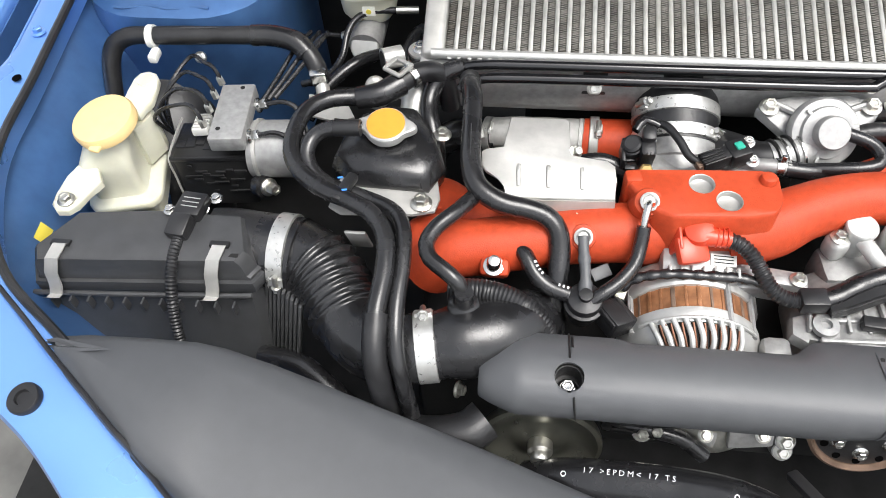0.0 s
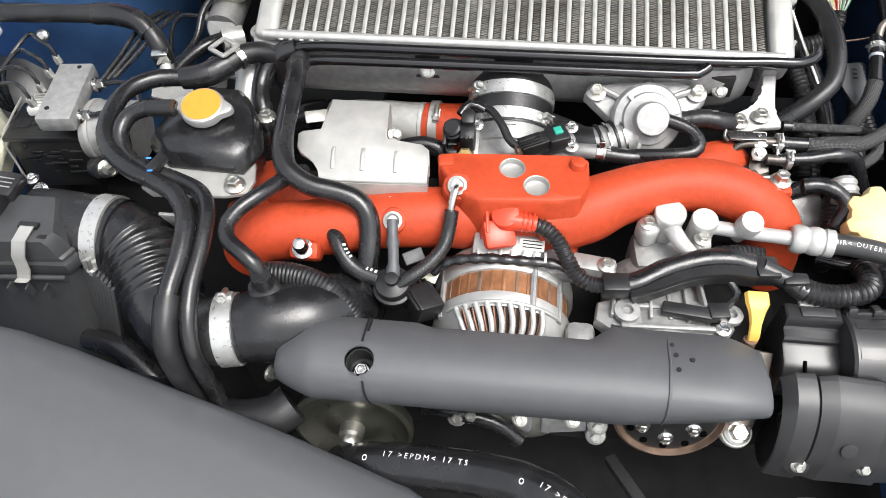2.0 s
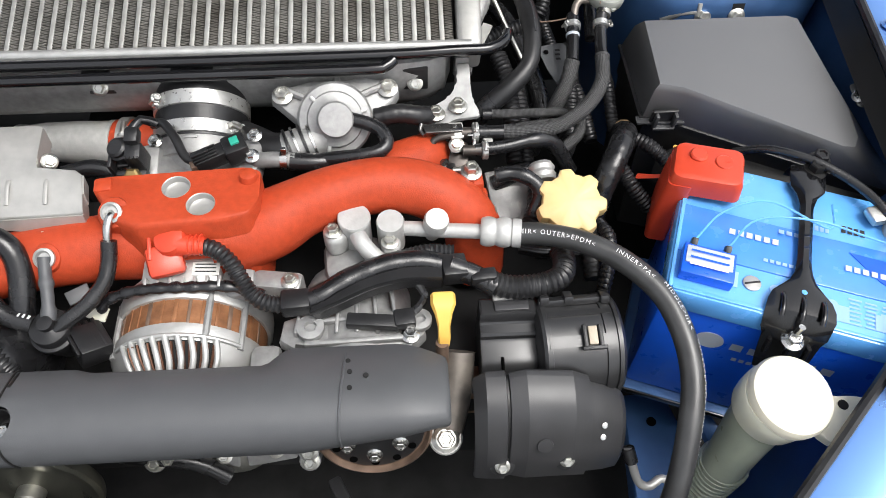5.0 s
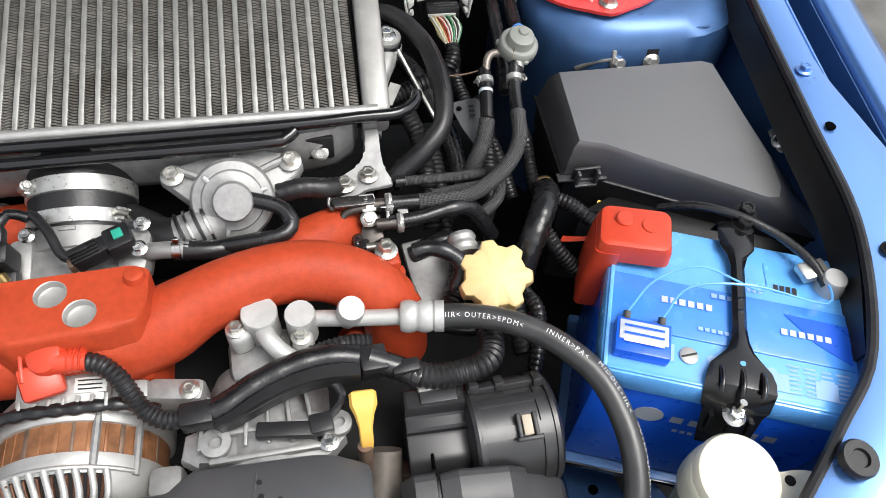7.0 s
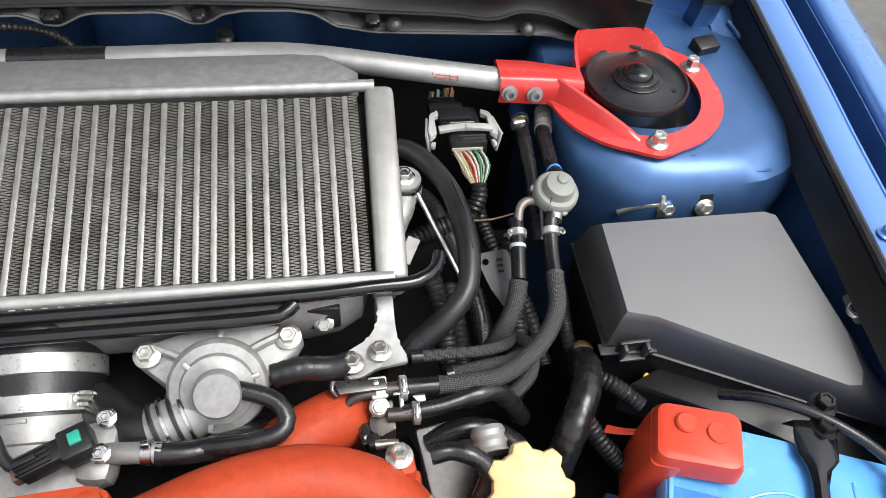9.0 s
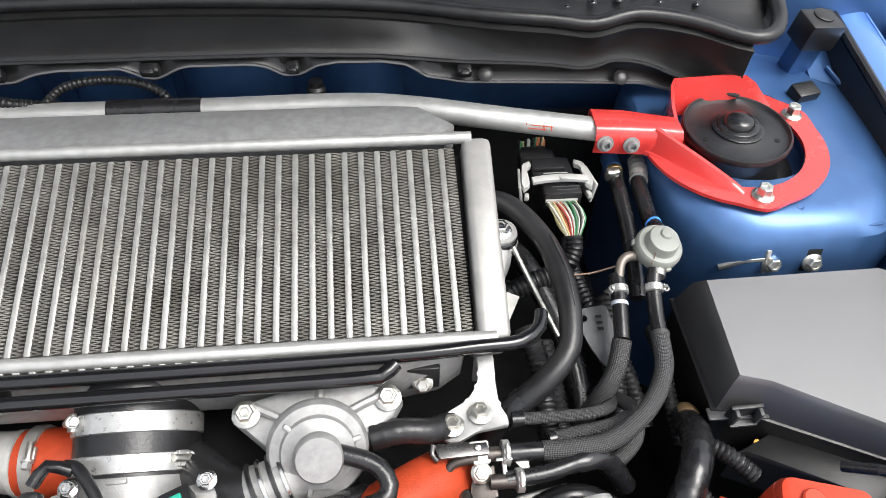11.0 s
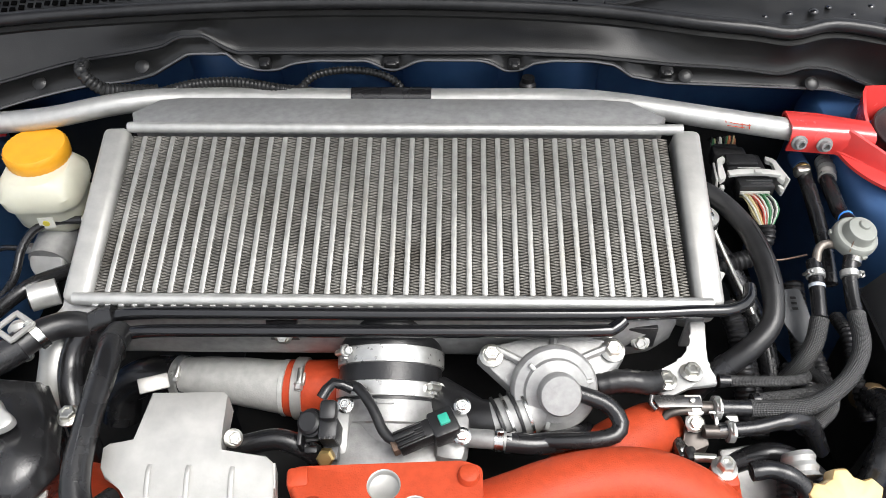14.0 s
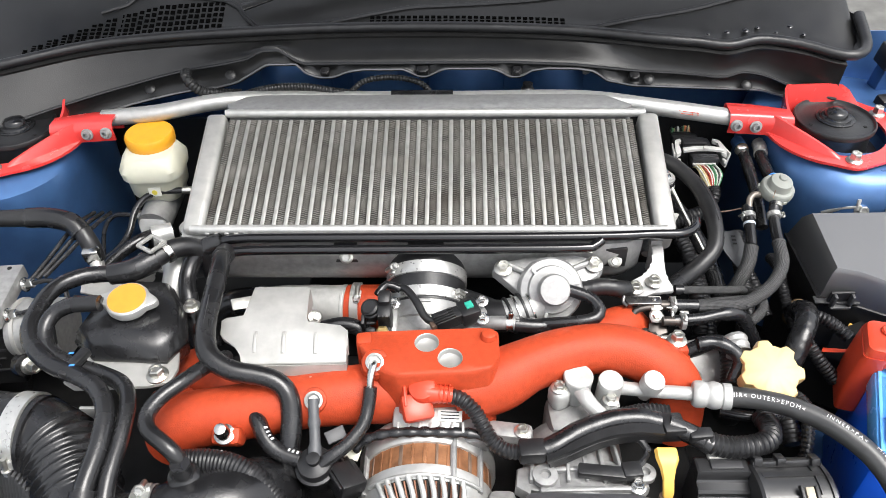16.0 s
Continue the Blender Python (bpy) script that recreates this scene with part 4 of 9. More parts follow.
# ---- black vacuum pipes along the intercooler's front ----
pipes = thing("vacuum_pipes", (0.2, 0.71, 0.81), "two gloss black steel pipes along the intercooler", "pipe")
part("upper_pipe", tube([(-0.1, 0.708, 0.797), (-0.085, 0.709, 0.806), (-0.06, 0.709, 0.811), (0.0, 0.709, 0.8125), (0.2, 0.709, 0.8135), (0.39, 0.711, 0.814), (0.46, 0.715, 0.814), (0.497, 0.719, 0.812), (0.515, 0.732, 0.811), (0.521, 0.75, 0.808)], 0.0062, 12, 0.008), GLOSSBLACK, pipes)
part("lower_pipe", tube([(-0.088, 0.686, 0.792), (-0.075, 0.69, 0.801), (-0.055, 0.692, 0.805), (0.0, 0.693, 0.806), (0.2, 0.694, 0.807), (0.36, 0.695, 0.808), (0.382, 0.697, 0.809), (0.393, 0.705, 0.812)], 0.0062, 12, 0.008), GLOSSBLACK, pipes)
solo("vacuum_hose", tube([(-0.085, 0.711, 0.805), (-0.105, 0.706, 0.80), (-0.12, 0.695, 0.788), (-0.126, 0.675, 0.775), (-0.12, 0.65, 0.765), (-0.113, 0.63, 0.745), (-0.112, 0.62, 0.70)], 0.0115, 14), RUBBER, "black rubber hose bending down from the pipe", "hose")
HB = [(-0.076, 0.692, 0.802), (-0.074, 0.672, 0.812), (-0.068, 0.64, 0.819), (-0.065, 0.59, 0.818), (-0.062, 0.548, 0.813), (-0.052, 0.52, 0.806), (-0.028, 0.507, 0.798), (0.0, 0.505, 0.792), (0.02, 0.502, 0.786), (0.033, 0.493, 0.776), (0.0375, 0.478, 0.76), (0.037, 0.458, 0.742), (0.036, 0.44, 0.72), (0.036, 0.43, 0.69)]
bre = thing("breather_hose", HB[3], "thick black rubber hose over the manifold", "hose")
part("hose_wall", tube(HB, lambda a, b: 0.0113 + 0.0004 * math.sin(a * 45), 14), RUBBER, bre)
part("end_collar", tube([HB[0], HB[1]], 0.0128, 14), SOFT, bre)
part("printed_bar", tube([Vector(p) + V(0.0, 0.0, 0.0112) for p in HB[3:5]], 0.0006, 6), BOXPL, bre)

PLUGS = ((0.181, 0.5475), (0.207, 0.5255))
# ---- red intake manifold ----
mani = thing("intake_manifold", (0.2, 0.55, 0.7), "red wrinkle-painted cast intake manifold", "manifold")
top = [(0.104, 0.560), (0.108, 0.5635), (0.245, 0.571), (0.2605, 0.565), (0.261, 0.528), (0.252, 0.512), (0.226, 0.506), (0.15, 0.501), (0.126, 0.513), (0.104, 0.546)]
blk = loft([[V((x - 0.25) * kx + 0.25, y * 1.0 + (y - 0.574) * ky - dy, z) for x, y in soft(top, 0.005, 4)] for kx, ky, dy, z in ((0.86, 0.18, 0.01, 0.69), (0.9, 0.15, 0.006, 0.735), (0.95, 0.09, 0.002, 0.762), (0.985, 0.035, 0.0, 0.781), (1.0, 0.01, 0.0, 0.793), (0.992, -0.02, 0.0004, 0.7965), (0.972, -0.06, 0.0014, 0.798))])
carve(part("flange_block", blk, RED, mani, "", 50), [lathe([(0.0138, -0.012), (0.0138, 0.02)], (x, y, 0.796), (0, 0, 1), 28) for x, y in PLUGS])
for x, y in PLUGS:
    part("core_plug", lathe([(0.0139, -0.009), (0.0139, -0.001), (0.0136, 0.0), (0.0128, -0.0005), (0.0122, -0.007), (0.010, -0.0082), (0, -0.0084)], (x, y, 0.7982), (0, 0, 1), 28), SHEET, mani, "pressed bright steel core plug")
part("stud_boss", lathe([(0.0125, -0.05), (0.0098, -0.006), (0.0088, 0.002), (0.0078, 0.005), (0.006, 0.006), (0, 0.006)], (0.249, 0.556, 0.799), (0.05, 0.05, 1), 22), RED, mani)
part("corner_ear", block((0.018, 0.018, 0.07), pose(0.111, 0.553, 0.7655, 0, 0, 8), 0.004), RED, mani)
part("port_boss", lathe([(0.021, -0.05), (0.0165, -0.006), (0.0145, -0.001), (0.012, 0.0)], (0.126, 0.521, 0.7955), (0, -0.45, 0.9), 24), RED, mani)
part("port_boss", lathe([(0.017, -0.03), (0.0145, -0.004), (0.013, -0.0005), (0.011, 0.0)], (0.061, 0.490, 0.7695), (0, -0.6, 0.8), 22), RED, mani)


def runner(points, radii, squash=1.0):
    n = len(radii) - 1

    def r(run, share):
        i = min(int(share * n), n - 1)
        t = share * n - i
        t = t * t * (3 - 2 * t)
        return radii[i] * (1 - t) + radii[i + 1] * t

    return tube(points, r, 22, 0.006, squash=squash)


part("right_runner", runner([(0.21, 0.525, 0.742), (0.255, 0.533, 0.748), (0.30, 0.551, 0.759), (0.35, 0.566, 0.764), (0.40, 0.570, 0.762), (0.44, 0.561, 0.75), (0.464, 0.55, 0.73), (0.472, 0.542, 0.70), (0.474, 0.54, 0.66)], [0.041, 0.0355, 0.0305, 0.029, 0.029, 0.030, 0.031, 0.032]), RED, mani, "long red runner")
part("rear_runner", runner([(0.33, 0.585, 0.72), (0.37, 0.607, 0.732), (0.405, 0.629, 0.731), (0.43, 0.644, 0.72), (0.443, 0.648, 0.69)], [0.026, 0.028, 0.027, 0.025]), RED, mani)
part("left_runner", runner([(0.15, 0.527, 0.737), (0.10, 0.518, 0.744), (0.05, 0.509, 0.745), (0.0, 0.50, 0.742), (-0.05, 0.492, 0.738), (-0.085, 0.488, 0.732), (-0.105, 0.487, 0.70)], [0.036, 0.033, 0.031, 0.031, 0.032, 0.034]), RED, mani, "left red runner")
part("left_back_runner", runner([(-0.02, 0.53, 0.72), (-0.07, 0.55, 0.722), (-0.1, 0.575, 0.715), (-0.11, 0.59, 0.68)], [0.026, 0.027, 0.028]), RED, mani)
part("left_lobe", block((0.05, 0.045, 0.05), pose(-0.105, 0.508, 0.727, 10, -6, 12), 0.014, segments=3), RED, mani)
part("end_flange", block((0.017, 0.056, 0.1), pose(0.4765, 0.551, 0.698, 0, 0, -4), 0.005), RED, mani, "red end flange")
part("flange_boss", lathe([(0.016, -0.03), (0.0135, 0.0), (0.012, 0.0015), (0, 0.0016)], (0.432, 0.529, 0.688), (0.1, -0.6, 0.8), 22), RED, mani)
bolt(mani, (0.432, 0.528, 0.6895), 0.0065, (0.1, -0.6, 0.8), mat=BRIGHT)
part("bolt_pillar", block((0.022, 0.024, 0.085), pose(0.4705, 0.5795, 0.7195, 0, 0, 4), 0.005), RED, mani)
bolt(mani, (0.469, 0.583, 0.763), 0.0075, h=0.013)
bolt(mani, (0.485, 0.553, 0.733), 0.0078, (1, 0, 0.1))
part("flange_web", block((0.032, 0.02, 0.03), pose(-0.03, 0.462, 0.742, 30, 0, 0), 0.006), RED, mani)
part("stud", lathe([(0.011, 0), (0.011, 0.004), (0.0075, 0.005), (0.0075, 0.013), (0.006, 0.016), (0.0075, 0.019), (0.006, 0.025), (0, 0.027)], (-0.031, 0.457, 0.752), (0.05, -0.35, 0.9), 16), BRIGHT, mani, "bright steel fitting")
part("port_washer", lathe([(0.010, 0), (0.010, 0.003), (0.0075, 0.004), (0.0055, 0.001), (0, 0.001)], (0.126, 0.519, 0.7975), (0, -0.55, 0.84), 22), ALU, mani, "plated port ring")
part("port_washer", lathe([(0.010, 0), (0.010, 0.003), (0.0075, 0.004), (0.0055, 0.001), (0, 0.001)], (0.061, 0.489, 0.770), (0, -0.6, 0.8), 22), ALU, mani, "plated port ring")
solo("vacuum_line", tube([(0.126, 0.526, 0.792), (0.125, 0.515, 0.797), (0.122, 0.503, 0.79), (0.121, 0.494, 0.776)], 0.0042, 12, 0.003), BRIGHT, "bent bright steel nipple", "pipe")
solo("vacuum_line_hose", tube([(0.122, 0.498, 0.782), (0.12, 0.485, 0.768), (0.115, 0.468, 0.757), (0.10, 0.45, 0.748), (0.082, 0.437, 0.742), (0.07, 0.43, 0.735)], 0.0075, 12), RUBBER, "black rubber vacuum hose", "hose")

# check valve with its small hoses
valve = thing("check_valve", (0.066, 0.43, 0.72), "round black plastic check valve with hoses", "valve")
part("valve_body", lathe([(0.012, -0.04), (0.017, -0.022), (0.018, -0.006), (0.0215, -0.005), (0.0215, 0.0), (0.0185, 0.001), (0.0185, 0.009), (0.0175, 0.0105), (0.011, 0.012), (0.007, 0.014), (0.007, 0.02), (0, 0.021)], (0.066, 0.434, 0.73), (0, -0.15, 1), 24), PLASTIC, valve)
part("valve_stem", tube([(0.061, 0.489, 0.772), (0.062, 0.477, 0.765), (0.065, 0.455, 0.753), (0.066, 0.438, 0.742)], lambda a, b: 0.0058 + 0.0012 * (0.35 < b < 0.45) + 0.0014 * (b > 0.8), 12, 0.003), GREYPL, valve)
conn = part("connector", block((0.03, 0.035, 0.024), pose(0.098, 0.425, 0.718, 0, 20, 35), 0.003), PLASTIC, valve)
for i in range(5):
    part("pin_rib", block((0.003, 0.036, 0.005), pose(0.086 + 0.005 * i, 0.42 + 0.0035 * i, 0.7315 - 0.0018 * i, 0, 20, 35), 0.001), PLASTIC, conn)
PCV = [(-0.012, 0.486, 0.735), (-0.006, 0.484, 0.752), (0.002, 0.472, 0.755), (0.012, 0.455, 0.748), (0.028, 0.444, 0.74), (0.05, 0.438, 0.736)]
pcv = thing("small_hose", (0.01, 0.46, 0.74), "black rubber hose with pale printed marks", "hose")
part("hose_wall", tube(PCV, 0.009, 14), RUBBER, pcv)
for st in (0.045, 0.05, 0.055, 0.06, 0.085, 0.09, 0.095):
    p = on_hose(PCV, 0.009, st, 70)
    bm = bmesh.new()
    bm.faces.new([bm.verts.new(p(x, y)) for x, y in ((-0.0012, -0.002), (0.0012, -0.002), (0.0012, 0.002), (-0.0012, 0.002))])
    part("printed_bar", bm, WHITEINK, pcv)
solo("wrapped_hose", tube([(-0.075, 0.425, 0.75), (-0.04, 0.425, 0.752), (-0.01, 0.42, 0.748), (0.015, 0.41, 0.735), (0.03, 0.398, 0.715)], lambda a, b: 0.0124 + 0.0005 * math.sin(a * 1570), 14, 0.001), SOFT, "ribbed black rubber coolant hose", "hose")
solo("crossover_hose", tube([(-0.045, 0.545, 0.775), (-0.056, 0.515, 0.795), (-0.07, 0.488, 0.804), (-0.09, 0.465, 0.803), (-0.098, 0.445, 0.80), (-0.092, 0.43, 0.797), (-0.078, 0.42, 0.794), (-0.064, 0.411, 0.788), (-0.058, 0.407, 0.775)], 0.0085, 12), RUBBER, "thin black rubber hose curling over the manifold", "hose")
for x, y, z, tilt in ((0.083, 0.47, 0.735, 30), (0.10, 0.455, 0.725, -20)):
    solo("small_bracket", block((0.022, 0.014, 0.003), pose(x, y, z, 25, 0, tilt), 0.001), GREYPL if tilt > 0 else CREAM, "small bent steel bracket", "bracket")

# ---- heat shield ----
shield = thing("heat_shield", (0.02, 0.57, 0.79), "folded bare steel heat shield", "heat shield")
out = [(-0.024, 0.624, 0.809), (0.037, 0.627, 0.807), (0.042, 0.623, 0.8065), (0.0425, 0.58, 0.803), (0.045, 0.573, 0.8025), (0.083, 0.5695, 0.803), (0.09, 0.564, 0.802), (0.0925, 0.545, 0.797), (0.093, 0.529, 0.786), (-0.0235, 0.525, 0.785), (-0.0245, 0.535, 0.792), (-0.031, 0.543, 0.795), (-0.046, 0.551, 0.797), (-0.0515, 0.559, 0.799), (-0.0525, 0.574, 0.804), (-0.047, 0.578, 0.805), (-0.0275, 0.580, 0.805)]
part("shield_plate", plate(out, 0.8, thick=0.003, bevel=0.0012), SHEET, shield)
for a, b, h in ((2, 3, 0.022), (5, 6, 0.012), (6, 7, 0.016), (7, 8, 0.02)):
    p, q = Vector(out[a]), Vector(out[b])
    part("folded_edge", shell(loft([[p + V(0, 0, -0.002), q + V(0, 0, -0.002)], [p + V(0, -0.002, -h), q + V(0, -0.002, -h)]], close=False), 0.0015), SHEET, shield)
part("front_flange", shell(loft([[V(-0.0235, 0.5245, 0.784), V(-0.022, 0.5225, 0.781)], [V(0.03, 0.5262, 0.784), V(0.03, 0.5225, 0.771)], [V(0.07, 0.528, 0.784), V(0.07, 0.523, 0.763)], [V(0.09, 0.5288, 0.784), V(0.0895, 0.5245, 0.763)], [V(0.093, 0.529, 0.784), V(0.093, 0.526, 0.768)]], close=False), 0.0018), SHEET, shield, "folded front flange")
for x in (-0.01, 0.022, 0.058):
    part("pressed_rib", tube([(x, 0.537, 0.7915), (x - 0.001, 0.555, 0.7985), (x - 0.001, 0.562, 0.7985)], 0.0022, 8, 0.003, squash=0.5), SHEET, shield)
part("bolt_ear", lathe([(0.0105, -0.003), (0.0105, 0.0), (0.009, 0.0008)], (0.056, 0.5215, 0.764), (0, -0.75, 0.65), 20), SHEET, shield)
bolt(shield, (0.056, 0.521, 0.765), 0.0062, (0, -0.75, 0.65), h=0.011)
bolt(shield, (0.05, 0.59, 0.793), 0.0055, (0.5, -0.4, 0.7))
part("rivet", lathe([(0.004, 0), (0.004, 0.001), (0, 0.002)], (0.081, 0.5215, 0.769), (0, -0.9, 0.3), 12), RUST, shield)

# ---- silver charge pipe with the red sleeve ----
charge = thing("charge_pipe", (0.06, 0.67, 0.75), "cast aluminium pipe joined by a red silicone sleeve", "pipe")
part("pipe_body", runner([(-0.05, 0.722, 0.687), (-0.02, 0.716, 0.692), (0.02, 0.708, 0.697), (0.05, 0.702, 0.70), (0.068, 0.70, 0.70)], [0.02, 0.0235, 0.0258, 0.0278]), PALECAST, charge, "rough cast pipe")
part("red_sleeve", tube([(0.066, 0.70, 0.70), (0.095, 0.698, 0.70), (0.145, 0.70, 0.698)], lambda a, b: 0.0292 + 0.0022 * min(1, a / 0.04), 24, 0.003), RED, charge, "red silicone sleeve")
clamp(charge, (0.0795, 0.6995, 0.70), (1, -0.05, 0.03), 0.0308, 0.012, (0.1, -0.25, 0.95), SHEET)
part("end_bead", ring_band((0.063, 0.70, 0.70), (1, -0.05, 0.03), 0.0275, 0.006, 0.0018, 28), PALECAST, charge)

chose = thing("charge_pipe_hose", (-0.08, 0.73, 0.68), "black rubber hose on the charge pipe with clamp", "hose")
part("hose_wall", tube([(-0.045, 0.7215, 0.684), (-0.075, 0.727, 0.68), (-0.105, 0.73, 0.67), (-0.13, 0.725, 0.65), (-0.14, 0.71, 0.62)], 0.021, 20), RUBBER, chose)
clamp(chose, (-0.056, 0.7235, 0.6825), (1, -0.2, 0.15), 0.0215, 0.01, (0.1, -0.4, 0.9))
part("clip_plate", block((0.03, 0.016, 0.003), pose(-0.075, 0.70, 0.705, 30, 10, 25), 0.001), SHEET, chose)

# ---- throttle body ----
AX = V(0, 0.9, 0.43).normalized()
thr = thing("throttle_valve", (0.179, 0.64, 0.72), "cast aluminium throttle body with black rubber coupling", "throttle body")
C0 = V(0.174, 0.672, 0.731)
part("coupling", tube([C0 - AX * 0.008, C0 + AX * 0.07], 0.0505, 36), SOFT, thr, "black rubber coupling hose")
clamp(thr, C0 + AX * 0.002, AX, 0.051, 0.015, (0.8, -0.2, 0.5))
clamp(thr, C0 + AX * 0.034, AX, 0.051, 0.017, (-0.8, -0.2, 0.55))
part("locating_tab", block((0.016, 0.005, 0.004), axis_pose(C0 - AX * 0.012 + V(0.0, -0.02, 0.044), AX), 0.001), CAST, thr)
part("housing", lathe([(0.042, -0.06), (0.045, -0.045), (0.0475, -0.008), (0.0495, -0.006), (0.0495, 0.016), (0.049, 0.02)], C0 - AX * 0.022, AX, 36), CAST, thr, "cast aluminium housing")
part("base_flange", block((0.115, 0.05, 0.014), pose(0.18, 0.606, 0.745, 10), 0.005), CAST, thr)
part("side_boss", block((0.024, 0.045, 0.05), pose(0.131, 0.624, 0.735, 15), 0.008), CAST, thr)
part("side_boss", block((0.03, 0.05, 0.03), pose(0.236, 0.615, 0.752, 10, 0, -8), 0.01), CAST, thr)
part("outlet", tube([(0.235, 0.612, 0.76), (0.265, 0.606, 0.768), (0.287, 0.604, 0.768)], 0.0085, 14), CAST, thr)
part("outlet_ring", ring_band((0.276, 0.605, 0.768), (1, -0.05, 0), 0.0088, 0.009, 0.0012, 18), BRIGHT, thr)
part("clip_tab", block((0.006, 0.004, 0.012), pose(0.277, 0.604, 0.781), 0.001), BRIGHT, thr)
for at in ((0.244, 0.634, 0.776), (0.244, 0.603, 0.778), (0.137, 0.64, 0.766)):
    bolt(thr, at, 0.0052, (0, -0.3, 0.95), mat=BRIGHT)
sens = thing("throttle_sensor", (0.225, 0.615, 0.78), "black position sensor with a green-locked connector", "sensor")
m = pose(0.207, 0.602, 0.78, 0, -8, 22)
part("sensor_body", block((0.04, 0.018, 0.016), m, 0.002), PLASTIC, sens)
part("sensor_head", block((0.024, 0.026, 0.02), pose(0.228, 0.61, 0.782, 0, -5, 22), 0.003), PLASTIC, sens)
part("lock_tab", block((0.009, 0.010, 0.004), pose(0.228, 0.611, 0.7925, 0, -5, 22), 0.0008), GREEN, sens, "green locking tab")
for i in range(4):
    part("body_rib", block((0.026, 0.0018, 0.005), m @ pose(-0.008, -0.0065 + 0.0043 * i, 0.008), 0.0005), PLASTIC, sens)
part("latch_arm", block((0.018, 0.005, 0.004), m @ pose(-0.012, 0.0, 0.012), 0.001), PLASTIC, sens)
part("wire_seal", block((0.008, 0.014, 0.011), m @ pose(-0.022, 0, -0.001), 0.002), RUST, sens)
solo("sensor_loom", tube([(0.135, 0.655, 0.775), (0.15, 0.645, 0.787), (0.165, 0.625, 0.785), (0.175, 0.606, 0.78), (0.185, 0.598, 0.778), (0.195, 0.601, 0.779)], 0.0048, 10), SOFT, "black taped sensor wire", "cable")
iac = thing("idle_connector", (0.13, 0.61, 0.78), "black multi-pin connector block", "connector")
part("connector_body", block((0.017, 0.021, 0.034), pose(0.1295, 0.6035, 0.781, 16, 0, 0), 0.004), PLASTIC, iac)
part("connector_head", block((0.015, 0.018, 0.014), pose(0.1295, 0.612, 0.802, 16), 0.004), PLASTIC, iac)
for i in range(4):
    part("body_rib", block((0.0018, 0.003, 0.026), pose(0.1235 + 0.004 * i, 0.594, 0.783, 16), 0.0006), PLASTIC, iac)
part("connector_foot", block((0.014, 0.016, 0.014), pose(0.1295, 0.594, 0.762, 16), 0.003), BOXPL, iac)
part("connector_shell", lathe([(0.009, -0.008), (0.0125, -0.006), (0.0125, 0.004), (0.0105, 0.005), (0.0105, 0.009), (0.008, 0.011)], (0.114, 0.609, 0.786), (-0.25, -0.35, 0.9), 20), PLASTIC, iac)
for i in range(4):
    part("shell_step", block((0.012, 0.006, 0.006), pose(0.1125, 0.593 + 0.009 * i, 0.768 + 0.004 * i, 20, 0, 8 * (i % 2)), 0.0015), PLASTIC, iac)
part("shell_bracket", block((0.004, 0.03, 0.03), pose(0.104, 0.607, 0.772, 12), 0.001), PLASTIC, iac)
part("side_pin", lathe([(0.0055, 0), (0.0055, 0.008), (0.004, 0.01)], (0.107, 0.598, 0.76), (-1, 0, 0.1), 12), PLASTIC, iac)
part("brass_nut", lathe([(0.008, 0), (0.008, 0.008), (0.006, 0.01)], (0.128, 0.584, 0.775), (0, -0.7, 0.7), 6), BRASS, iac, "brass hexagon fitting")
solo("idle_loom", tube([(0.118, 0.635, 0.785), (0.128, 0.648, 0.79), (0.145, 0.645, 0.785)], 0.005, 10), RUBBER, "short black wire loop", "cable")
solo("shield_hose", tube([(0.05, 0.60, 0.762), (0.08, 0.605, 0.765), (0.105, 0.60, 0.758), (0.12, 0.595, 0.74)], 0.0095, 12), RUBBER, "black rubber hose behind the heat shield", "hose")
solo("bypass_return_hose", tube([(0.282, 0.604, 0.767), (0.305, 0.603, 0.765), (0.325, 0.607, 0.762), (0.345, 0.615, 0.755), (0.36, 0.63, 0.74)], 0.0098, 12), RUBBER, "black rubber hose on the throttle outlet", "hose")

# ---- bypass valve ----
BW = V(0.1, -0.72, 0.68).normalized()
bpv = thing("bypass_valve", (0.33, 0.65, 0.76), "cast aluminium diaphragm bypass valve", "valve")
B0 = V(0.328, 0.652, 0.778)
part("diaphragm_cap", lathe([(0.038, -0.010), (0.040, -0.006), (0.040, 0.001), (0.0375, 0.005), (0.030, 0.0065), (0.0285, 0.011), (0.021, 0.0125), (0.019, 0.014), (0.019, 0.024), (0.0175, 0.026), (0, 0.0265)], B0, BW, 40), CAST, bpv, "stepped round aluminium cap")
part("valve_neck", lathe([(0.026, -0.05), (0.024, -0.01)], B0, BW, 28), CAST, bpv)
part("mount_flange", plate([(0.258, 0.684, 0.782), (0.262, 0.692, 0.785), (0.30, 0.700, 0.79), (0.36, 0.702, 0.79), (0.392, 0.700, 0.787), (0.397, 0.690, 0.782), (0.39, 0.68, 0.777), (0.36, 0.655, 0.765), (0.30, 0.65, 0.765), (0.268, 0.676, 0.778)], 0.78, thick=0.012, bevel=0.003), CAST, bpv, "cast flange with two bolts")
for pts in ([(0.275, 0.69, 0.786), (0.30, 0.678, 0.782), (0.31, 0.67, 0.778)], [(0.38, 0.692, 0.787), (0.355, 0.682, 0.783), (0.345, 0.674, 0.779)], [(0.33, 0.70, 0.791), (0.329, 0.685, 0.786)]):
    part("casting_web", tube(pts, 0.004, 8), CAST, bpv)
bolt(bpv, (0.271, 0.683, 0.785), 0.0075, (0, -0.3, 0.95))
bolt(bpv, (0.385, 0.690, 0.785), 0.0075, (0, -0.3, 0.95))
